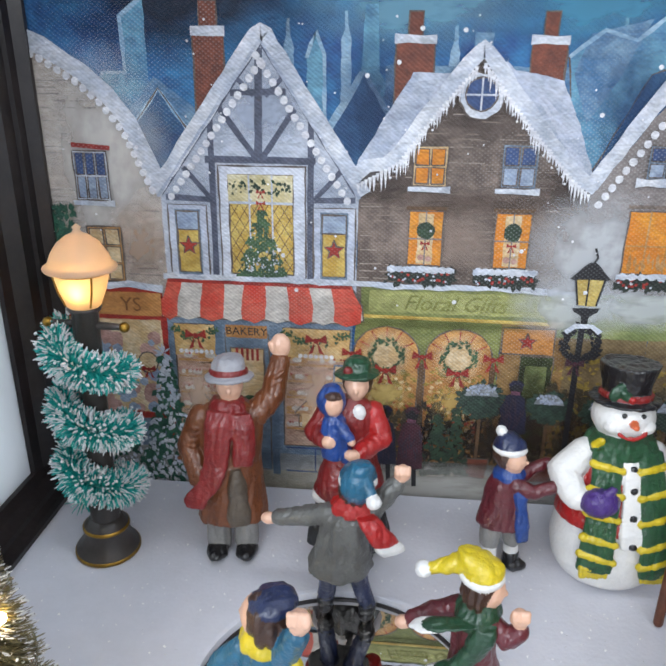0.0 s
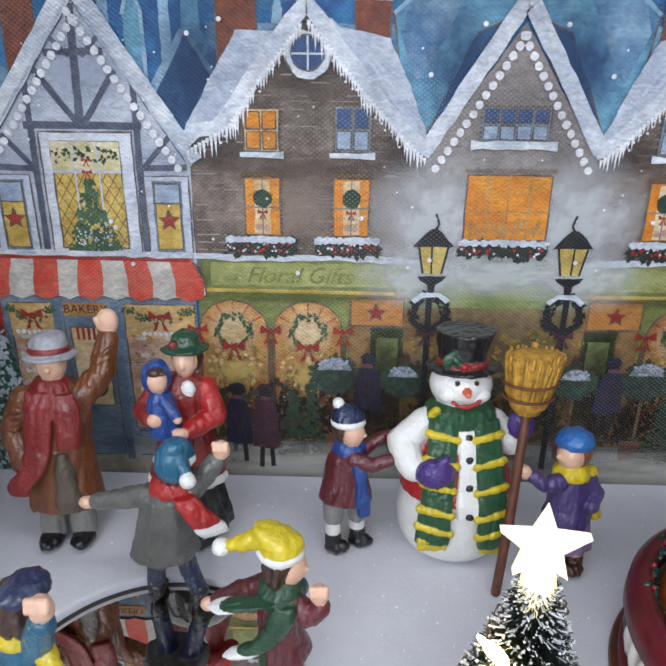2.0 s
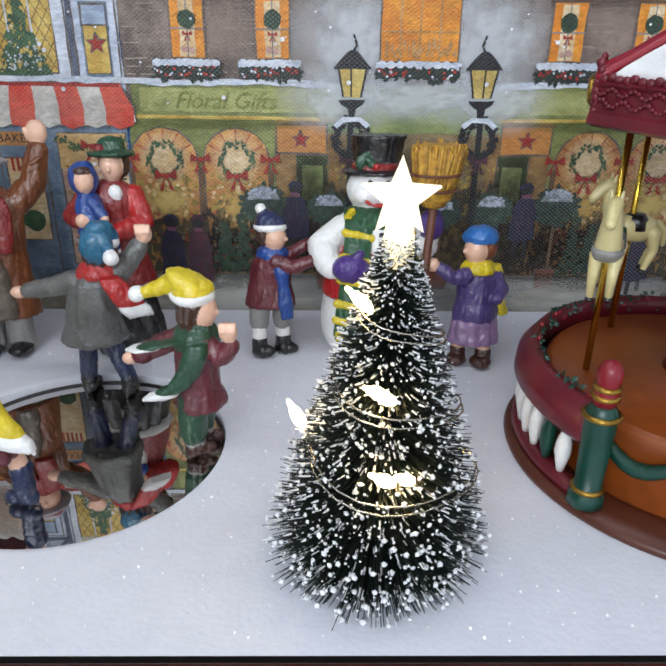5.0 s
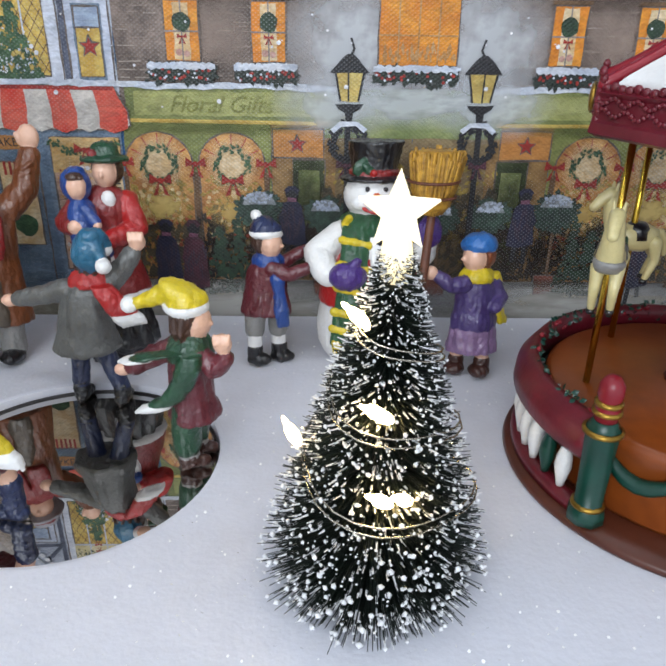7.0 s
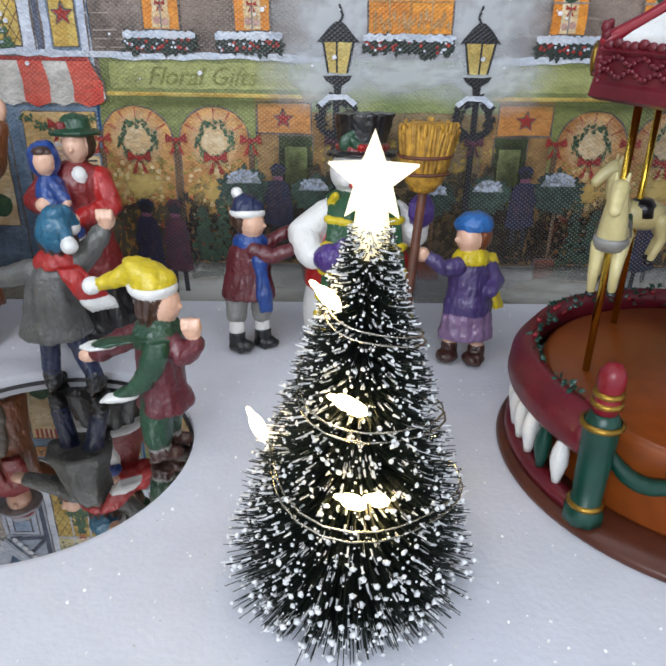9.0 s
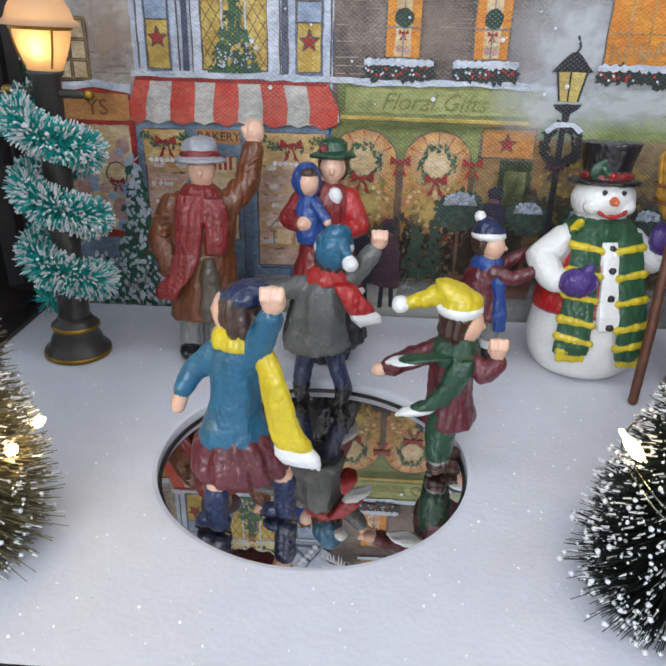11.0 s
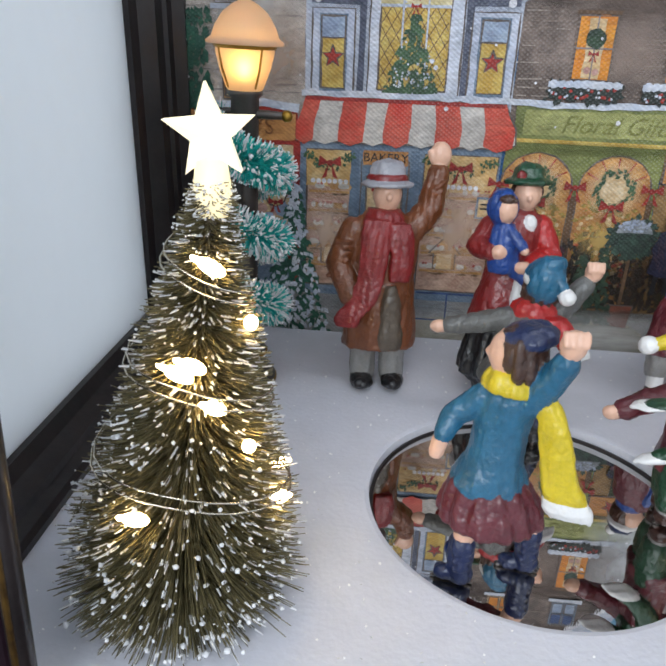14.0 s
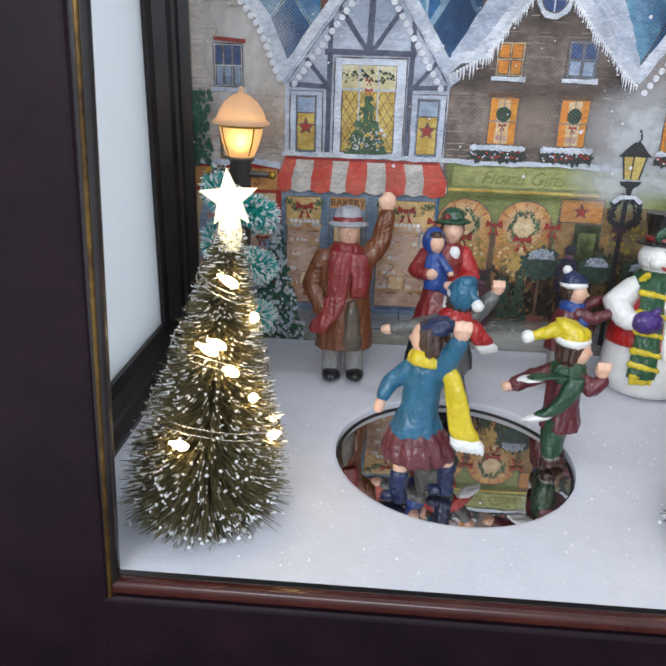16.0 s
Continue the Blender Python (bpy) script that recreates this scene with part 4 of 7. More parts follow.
    sh.shape("shadowed_plants", slivers(lambda g: (g.uniform(12, 62), 14.5 + 26 * g.random() ** 1.4, g.uniform(0.4, 2.7)), 300, 62, 1.4, 4.0, 0.3), ink("#3a2c20", "#261d16", 200), 12)
    sh.shape("shadowed_plants", slivers(lambda g: (g.uniform(60, 94), 14.5 + 34 * g.random() ** 1.1, g.uniform(0.4, 2.7)), 240, 63, 2.0, 5.0, 0.35), ink("#5a4e38", "#40382a", 200), 11)
    # doorway with a star
    sh.rect("shop_front", 42, 66, 10, 76, ink("#a5814e", "#7c5c34", 80), 7)
    s = sh.rect("star_sign", 42.5, 61.5, 62.5, 73, ink("#c78a48", "#ae7234", 100), 9)
    sh.poly("star", star5(51.6, 67.6, 3.6), I_RED, 10, s)
    sh.rect("door", 50, 62, 18, 62, I_DOORGREEN, 9)
    sh.rect("door_panel", 52, 60, 36, 58, I_GREEN2, 10)
    sh.rect("shop_front", 61.5, 94.3, 12, 76, ink("#97825c", "#6b583c", 60), 6)
    sh.rect("awning_band", 61.5, 94.3, 70, 87, I_GREEN2, 8)
    sh.shape("garden_leaves", slivers(lambda g: (g.uniform(61, 94), g.uniform(20, 60), g.uniform(0, 6.28)), 170, 17, 1.5, 4), I_YELLOWLEAF, 9)
    # pavement and its painted pots and strollers
    sh.shape("shadowed_plants", slivers(lambda g: (g.uniform(-12, 14), 14.5 + 20 * g.random() ** 1.5, g.uniform(0.4, 2.7)), 300, 64, 1.6, 4.2, 0.3), ink("#54482e", "#3a3020", 200), 13)
    sh.rect("pavement", -150, 94.35, -12, 14, I_PAVE, 8)
    sh.poly("pavement_light", [(-60, -12), (-60, 4), (-20, 8), (40, 10), (60, -2), (30, -12)], I_PAVEWARM, 9)
    for x, z, r in ((37, 43, 8), (62.5, 41, 7), (82, 40, 6)):
        p = sh.poly("topiary_pot", [(x - 4, 8), (x + 4, 8), (x + 5, 17), (x - 5, 17)], I_BRICK, 13)
        sh.poly("stem", strip([(x, 17), (x, z - r + 2)], 1.2), I_BROWN, 13, p)
        sh.shape("ball", [disc(x, z, r * 0.95, 18, r * 0.8, wob=0.08)] + slivers(lambda g: (lambda a, q: (x + q * math.cos(a), z + q * 0.8 * math.sin(a), a))(g.uniform(0, 6.28), r * g.random() ** 0.5), 190, int(x), 1.4, 3.0, 0.4), I_BOX, 14, p)
        sh.poly("snow_cap", [(x + r * 0.86 * math.cos(0.35 + 2.44 * i / 12), z - 0.1 * r + r * 0.98 * math.sin(0.35 + 2.44 * i / 12)) for i in range(13)], I_FROST, 14.8, p)
        sh.shape("snow_cap", slivers(lambda g: (lambda a, q: (x + q * math.cos(a), z + r * 0.56 + q * 0.32 * math.sin(a), a))(g.uniform(0, 6.28), r * 0.6 * g.random() ** 0.6), 40, int(x) + 7, 0.8, 1.8, 0.45), I_SNOWSH, 15, p)
    for x, h in ((21, 28), (28, 30)):
        sh.shape("fir_tree", slivers(lambda g: (lambda u: (x + g.uniform(-1, 1) * (1 - u) * 7, 10 + u * h, g.uniform(3.6, 5.8)))(g.random() ** 1.3), 160, int(x), 1.6, 3.4), I_LEAF, 14)
    for x, z0, h, m1 in ((0.5, 4, 36, I_NAVY), (11.0, 2, 38, I_MAROON), (49.5, 22, 31, I_NAVY)):
        p = sh.poly("painted_stroller", [(x - 5.2, z0 + 0.26 * h), (x - 4.4, z0 + 0.5 * h), (x - 5.2, z0 + 0.56 * h), (x - 3.4, z0 + 0.76 * h), (x - 1.5, z0 + 0.8 * h), (x + 1.5, z0 + 0.8 * h), (x + 3.6, z0 + 0.74 * h), (x + 4.8, z0 + 0.5 * h), (x + 5.4, z0 + 0.24 * h), (x + 0.5, z0 + 0.22 * h)], m1, 16)
        sh.shape("legs", [strip([(x - 1.6, z0 + 0.31 * h), (x - 2.2, z0)], 1.8), strip([(x + 1.8, z0 + 0.31 * h), (x + 2.4, z0 + 0.5)], 1.8)], I_DARK, 15, p)
        sh.poly("head", disc(x, z0 + 0.88 * h, 2.6, 12), I_DARK, 17, p)
        sh.poly("hat", strip([(x - 2.4, z0 + 0.90 * h), (x - 1, z0 + 0.95 * h), (x + 1, z0 + 0.95 * h), (x + 2.4, z0 + 0.90 * h)], 1.8, 0.1, 4), m1, 18, p)
        sh.poly("scarf", strip([(x - 1.7, z0 + 0.81 * h), (x + 1.7, z0 + 0.80 * h)], 1.5, 0.25, 6), I_SCARF, 18, p)
        sh.shape("coat_folds", slivers(lambda g: (x + g.uniform(-4, 4), z0 + h * g.uniform(0.26, 0.6), g.uniform(1.2, 1.9)), 26, int(x), 2.5, 6.0, 0.09), I_COATFOLD, 17, p)
    # street lamp with a wreath
    x = 70.5
    l = sh.poly("street_lamp", strip([(x, 4), (x - 0.4, 76)], 2.2), I_DARK, 16)
    sh.poly("lantern_roof", [(x - 7, 92.6), (x + 7, 92.6), (x + 2.6, 97.5), (x + 1, 98.8), (x - 1, 98.8), (x - 2.6, 97.5)], I_DARK, 18, l)
    sh.poly("finial", strip([(x, 98), (x + 1.4, 100.5), (x + 0.2, 104)], 0.8), I_DARK, 18, l)
    sh.poly("lantern_glass", [(x - 5, 92.6), (x + 5, 92.6), (x + 3.2, 83), (x - 3.2, 83)], ink("#d8c478", "#b89c50", 120), 17, l)
    sh.shape("lantern_bars", [strip([(x - 5, 92.6), (x - 3.2, 83)], 0.7), strip([(x + 5, 92.6), (x + 3.2, 83)], 0.7), strip([(x - 0.5, 92.6), (x - 0.3, 83)], 0.6)], I_DARK, 18, l)
    sh.poly("lantern_foot", [(x - 5, 82), (x + 5, 82), (x + 4, 80.5), (x + 1.5, 79), (x + 1, 75), (x - 1, 75), (x - 1.5, 79), (x - 4, 80.5)], I_DARK, 18, l)
    sh.shape("wreath", slivers(lambda g: (lambda a, r: (x + r * math.cos(a), 68 + r * math.sin(a), a + g.uniform(0.6, 2.2)))(g.uniform(0, 6.28), g.uniform(4.4, 7.2)), 170, 15, 1.4, 2.8), I_DARK, 17, l)
    sh.poly("snow_cap", strip([(x - 6, 72.5), (x - 3, 75.4), (x + 3, 75.4), (x + 6, 72.5)], 2.0, 0.4, 9), I_SNOW, 19, l)
    sh.shape("ribbon", bow(x - 1, 60, 3.2), I_MAROON, 18, l)
    # painted fir by the toy shop
    f = sh.shape("snowy_fir", slivers(lambda g: (lambda u: (-86.5 + g.uniform(-1, 1) * (1 - u) * 15, -6 + u * 62, g.uniform(3.7, 5.7)))(g.random() ** 1.5), 420, 71, 2.4, 5.0), I_FIR, 17)
    sh.shape("snow_dabs", slivers(lambda g: (lambda u: (-86.5 + g.uniform(-1, 1) * (1 - u) * 16, -6 + u * 62, g.uniform(3.7, 5.7)))(g.random() ** 1.7), 260, 72, 1.4, 3.4), I_SNOW, 18, f)
    sh.shape("snowy_star", slivers(lambda g: (-86.5, 57, g.uniform(0, 6.28)), 16, 73, 3, 5, 0.12), I_SNOW, 19, f)
    sh.shape("snow_dabs", slivers(lambda g: (lambda u: (-108 + g.uniform(-1, 1) * 16, -6 + u * 26, g.uniform(3.7, 5.7)))(g.random()), 160, 74, 2, 4), I_FIR, 16, f)
    sh.shape("snow_dabs", slivers(lambda g: (lambda u: (-106 + g.uniform(-1, 1) * 18, -6 + u * 28, g.uniform(3.7, 5.7)))(g.random()), 150, 75, 1.4, 3.2), I_SNOW, 17, f)
    sh.shape("dark_fir", slivers(lambda g: (-122 + g.uniform(-5, 5), g.uniform(84, 115), g.uniform(3.7, 5.7)), 160, 76, 2, 4.5), I_FIR, 12)
    # falling flakes in the print
    sh.shape("snowflakes", [disc(g0.uniform(-125, 94), g0.uniform(80, 178), g0.choice((0.25, 0.3, 0.35, 0.45, 0.8)), 8) for g0 in [random.Random(90)] for _ in range(90)], I_BULB, 20)


half_street(False)
half_street(True)

# the middle house stands on the picture's axis
base.poly("house_wall", [(66.3, 80), (66.3, 122), (AXIS, 163), (2 * AXIS - 66.3, 122), (2 * AXIS - 66.3, 80)], I_STONE2, 7)
base.poly("snow_edge", strip([(66, 125), (AXIS - 1.4, 167.6), (AXIS, 168.6), (AXIS + 1.4, 167.6), (2 * AXIS - 66, 125)], 5.0, 0.12, 3), I_SNOW, 12)
for sh in (Sheet(street), Sheet(street, True)):
    sh.shape("light_bulbs", [disc(x + 3.4, z - 3.2, 1.35, 10, wob=0.12) for x, z in along([(66, 122), (AXIS - 2, 164)], 3.4)], I_BULB, 13)
w = window(base, "window", AXIS - 11, AXIS + 11, 127.5, 138.5, I_BLUEGREY, I_PANEBLUE, 11, 4, 2, 0.8, True, I_PANEPALE)
base.poly("snow_sill", strip([(AXIS - 14, 126.5), (AXIS + 14, 126.5)], 2.6, 0.3, 2), I_SNOW, 14, w)
w = base.rect("great_lit_window", AXIS - 14, AXIS + 14, 95, 117, I_ORANGE, 11)
base.shape("bars", [strip([(AXIS - 14 + 28 * i / 4, 95), (AXIS - 14 + 28 * i / 4, 117)], 0.6) for i in (1, 2, 3)] + [strip([(AXIS - 14, 105), (AXIS + 14, 105)], 0.5)], I_WARM, 12, w)
base.shape("blinds", slivers(lambda g: (g.uniform(AXIS - 13, AXIS + 13), g.uniform(95.5, 99), 1.57), 46, 4, 2.0, 5.0, 0.16), I_WARM, 13, w)
base.poly("lintel", strip([(AXIS - 15, 118.4), (AXIS + 15, 118.4)], 1.2), I_STONE, 11, w)
flower_box(base, AXIS - 15, AXIS + 15, 89.5, 94.5)


def soft(x, z, w, h, layer, colour="#cfd3d8", strength=0.6):
    bm = bmesh.new()
    bm.faces.new([bm.verts.new((math.cos(2 * math.pi * i / 40), 0, math.sin(2 * math.pi * i / 40))) for i in range(40)])
    ob = bm_object("soft_tone", bm, wash(colour, strength), street, smooth=False)
    ob.location = (x * S * MM, -LAYER * layer * MM, (z * S + DZ) * MM)
    ob.scale = (w * S * MM, 1, h * S * MM)


# snow mist over the shops
for fx, fz, fw, fh, layer in ((66, 82, 26, 15, 15.6), (2 * AXIS - 66, 82, 26, 15, 15.7), (94, 83, 34, 11, 15.8), (70, 102, 28, 26, 10.6), (2 * AXIS - 70, 102, 28, 26, 10.7)):
    soft(fx, fz, fw, fh, layer)
# brushed tones: night sky, roofs, masonry, the lit shop windows and the dim street below them
TONES = ((-70, 184, 60, 26, 0.75, "#0a1228", 0.8), (4, 180, 42, 16, 0.8, "#7fb4c8", 0.55), (62, 182, 40, 18, 0.78, "#4f9ab8", 0.6), (-8, 150, 14, 26, 3.9, "#123058", 0.6),
         (76, 150, 14, 22, 3.92, "#123a66", 0.6), (-104, 130, 30, 44, 5.6, "#e6e2de", 0.5), (-92, 100, 16, 18, 5.7, "#b89c86", 0.5),
         (27, 152, 18, 16, 6.6, "#3c3230", 0.7), (0, 124, 14, 10, 6.65, "#463a36", 0.6), (58, 124, 14, 9, 6.7, "#463a36", 0.6), (26, 118, 34, 7, 6.75, "#5a4a42", 0.55), (24, 104, 16, 14, 6.8, "#a08c80", 0.5),
         (-46, 148, 20, 14, 7.2, "#a4aec2", 0.6), (-46, 120, 40, 10, 7.25, "#9aa6bc", 0.5),
         (0, 60, 11, 12, 10.9, "#f2dcae", 0.75), (27.2, 60, 11, 12, 10.92, "#f2d6a8", 0.75), (0, 44, 12, 9, 12.86, "#e2c87c", 0.6), (27, 42, 12, 9, 12.88, "#d8b468", 0.55),
         (16, 26, 30, 15, 12.9, "#241a14", 0.6), (40, 28, 22, 18, 12.92, "#2c2018", 0.5), (66, 34, 20, 22, 12.94, "#3a2c20", 0.45), (86, 30, 18, 16, 12.96, "#4a3c2c", 0.4), (55, 48, 10, 18, 11.4, "#2a2c18", 0.6),
         (-54, 40, 14, 30, 9.6, "#44566c", 0.5), (-50, 12, 40, 6, 11.6, "#5a6a7c", 0.4), (-26, 44, 14, 22, 13.4, "#e8cdb8", 0.4), (-74, 40, 9, 18, 13.42, "#ead2c0", 0.4),
         (30, 13.5, 60, 2.6, 15.2, "#4a443c", 0.5), (20, 2, 70, 14, 15.22, "#c0beb8", 0.7), (80, 6, 30, 8, 15.24, "#8f8f92", 0.5),
         (30, 82, 40, 4, 11.3, "#c4c684", 0.4), (20, 73, 46, 3, 11.5, "#5a6030", 0.6))
for x, z, w, h, layer, colour, strength in TONES:
    soft(x, z, w, h, layer, colour, strength)
    soft(2 * AXIS - x, z, w, h, layer + 0.01, colour, strength)


def lettering(name, text, x, z, size, mat, layer, shear=0.0):
    cu = bpy.data.curves.new(name, "FONT")
    cu.body, cu.size, cu.shear, cu.align_x, cu.align_y = text, size * MM, shear, "CENTER", "CENTER"
    cu.resolution_u = 3
    tmp = new(name, cu)
    me = bpy.data.meshes.new_from_object(tmp.evaluated_get(bpy.context.evaluated_depsgraph_get()))
    bpy.data.objects.remove(tmp)
    me.materials.append(mat)
    ob = new(name, me)
    ob.parent = street
    ob.matrix_world = pose(x * S * MM, -LAYER * layer * MM, (z * S + DZ) * MM, 90, 0, 0)
    return ob


lettering("sign_lettering", "YS", -98, 76, 8, ink("#8a5a30", "#7a4c24", 100), 13)
lettering("sign_lettering", "BAKERY", -53.5, 67, 4.6, I_DARK, 13.2)
lettering("sign_lettering", "Floral Gifts", 24, 81, 8.5, ink("#82843e", "#707236", 100), 13, 0.35)


# ---- painted resin colours ----
SKIN = paint("resin_skin", "#e3b59b", 0.4, 0.12, 200, 0.1)
HAIR = paint("resin_brown_hair", "#4a2f22", 0.4, 0.4, 300, 0.3)
C_BROWN = paint("resin_brown_coat", "#7a4526", 0.35, 0.35, 160, 0.3)
C_DKRED = paint("resin_dark_red", "#8a1f1f", 0.42, 0.35, 200, 0.4)
C_RED = paint("resin_red", "#b3201f", 0.38, 0.25, 200, 0.3)
C_MAROON = paint("resin_maroon", "#64202a", 0.38, 0.35, 200, 0.35)
C_GREY = paint("resin_grey", "#8f8d8a", 0.45, 0.25, 200, 0.25)
C_COATGREY = paint("resin_grey_coat", "#62625f", 0.42, 0.3, 200, 0.4)
C_TAUPE = paint("resin_taupe", "#5f5346", 0.45, 0.3, 200, 0.25)
C_BLACK = paint("resin_black", "#1a191c", 0.28, 0.4, 200, 0.25)
C_WHITE = paint("resin_white", "#e9e8e6", 0.4, 0.1, 160, 0.25)
C_HATGREY = paint("resin_felt_grey", "#a3a3aa", 0.45, 0.2, 200, 0.2)
C_BLUE = paint("resin_blue", "#1d4690", 0.35, 0.3, 200, 0.35)
C_NAVY = paint("resin_navy", "#1c2a52", 0.35, 0.35, 200, 0.35)
C_TEAL = paint("resin_teal_blue", "#1d6485", 0.35, 0.3, 200, 0.35)
C_GREEN = paint("resin_green", "#1d4a30", 0.38, 0.35, 200, 0.4)
C_SCARFGREEN = paint("resin_scarf_green", "#1f5a34", 0.4, 0.4, 500, 0.8)
C_YELLOW = paint("resin_yellow", "#dbc21f", 0.38, 0.25, 200, 0.35)
C_PURPLE = paint("resin_purple", "#4a2a80", 0.35, 0.3, 300, 0.5)
C_VIOLET = paint("resin_violet_coat", "#4b3a72", 0.4, 0.3, 200, 0.3)
C_LILAC = paint("resin_lilac", "#8d6f96", 0.42, 0.3, 200, 0.3)
C_BOOT = paint("resin_brown_boot", "#46261e", 0.35, 0.35, 200, 0.3)
C_AUBURN = paint("resin_auburn", "#8a4a26", 0.4, 0.35, 300, 0.3)
C_CARROT = paint("resin_carrot", "#e06a3a", 0.4, 0.2, 200, 0.2)
C_BRIGHTBLUE = paint("resin_bright_blue", "#2b6cb4", 0.38, 0.25, 200, 0.35)
C_STICK = paint("broom_wood", "#6a3d2a", 0.5, 0.4, 300, 0.3)
C_STRAW = paint("broom_straw", "#dca83c", 0.5, 0.45, 500, 0.3, second="#9a6c20", island=0.5)
C_CREAM = paint("resin_cream_horse", "#d6c890", 0.35, 0.15, 200, 0.25)
TILT = -6.0


def hat_band(fg, mat, x, y, z, r, h, ry=None):
    fg.loft(mat, [(x, y, z, r * 0.96, (ry or r) * 0.96), (x, y, z + h * 0.3, r * 1.08, (ry or r) * 1.08), (x, y, z + h * 0.7, r * 1.08, (ry or r) * 1.08), (x, y, z + h, r * 0.95, (ry or r) * 0.95)], 18)


def man():
    g = Figure(1)
    for sx in (-5.0, 5.0):
        g.ball(C_BLACK, (sx * 1.05, -3.5, 2.4), (3.9, 6.4, 2.6))
        g.limb(C_GREY, [(sx, 0, 4, 4.3), (sx * 0.9, 0, 26, 4.4)])
    g.loft(C_BROWN, [(0, 0.5, 14, 12.4, 8.6), (0, 0.5, 16, 12.4, 8.6), (0, 0, 26, 11.6, 8.2), (0, 0, 36, 10.8, 7.8), (0, 0, 46, 11.0, 7.4), (0, 0, 53, 11.0, 6.4), (0, 0, 57, 8, 5.4), (0, 0, 60, 4, 4)], 28, 7, 0.025)
    g.slab(C_TAUPE, [(3.2, -6.8, 14.5, 3.6, 8), (3.2, -7.4, 24, 3.2, 8), (2.6, -7.2, 36, 1.6, 8)], 1.6)
    g.limb(C_BROWN, [(-9.5, 0, 53, 4.4), (-14, 0, 42, 4.6), (-9.5, -5.5, 32, 4.2)])
    for k in range(6):
        g.limb(C_BROWN, [(-17.4 + k * 0.5, -2.4, 38 + k * 2.2, 0.8), (-12 + k * 0.2, -4.8, 39.5 + k * 2.0, 0.7)], 6)
    g.limb(C_BROWN, [(9, 1, 53, 4.6), (15, 3, 60, 4.3), (17.3, 6, 71, 3.6)])
    for k in range(5):
        g.limb(C_BROWN, [(12 + k, -1.2 + k * 0.5, 57 + k * 2.4, 0.7), (16.5 + k * 0.6, -0.2 + k * 0.5, 58 + k * 2.6, 0.6)], 6)
    g.ball(SKIN, (17.6, 6.2, 76.5), (3.6, 2.6, 4.4))
    g.limb(SKIN, [(15.4, 5.5, 75, 1.3), (14.2, 5.2, 77.5, 1.0)], 8)
    g.loft(C_DKRED, [(0, -1, 53.5, 7.2, 6.4), (0, -1, 55.5, 7.0, 6.4), (0, -1, 57.6, 6.4, 6.0), (0, -0.6, 59.8, 5.0, 4.8)], 24, 9, 0.05)
    g.slab(C_DKRED, [(-2.4, -6.2, 57, 4.4, -6), (-3.0, -8.4, 48, 4.4, -6), (-4.0, -8.8, 38, 4.2, -8), (-6.5, -9.6, 31, 4.2, -14), (-11, -9.8, 26, 4.4, -20), (-11.4, -9.8, 23, 3.4, -20)], 1.3)
    g.slab(C_DKRED, [(4.6, -6.0, 56, 3.2, 10), (6.0, -7.6, 46, 3.6, 14), (5.4, -7.8, 38, 3.2, 14)], 1.3)
    g.ball(SKIN, (0.6, -0.8, 64.4), (4.6, 4.9, 5.6))
    g.ball(SKIN, (0.9, -5.8, 64.0), (0.9, 1.0, 1.3))
    g.loft(C_HATGREY, [(0.4, -0.6, 67.0, 8.2, 7.6), (0.4, -0.6, 67.9, 8.4, 7.8), (0.4, -0.4, 68.8, 6.2, 6.0), (0.4, -0.2, 72.4, 5.6, 5.4), (0.4, 0, 74.4, 4.2, 4.2), (0.4, 0, 75, 1.6, 1.8)], 24)
    hat_band(g, C_DKRED, 0.4, -0.4, 68.6, 5.9, 2.0)
    return tagged(g.done("man_figurine", pose(-0.0525, -0.0445, 0.0, TILT, 0, 6)), "painted man in brown coat, red scarf and grey hat, waving", "figurine")


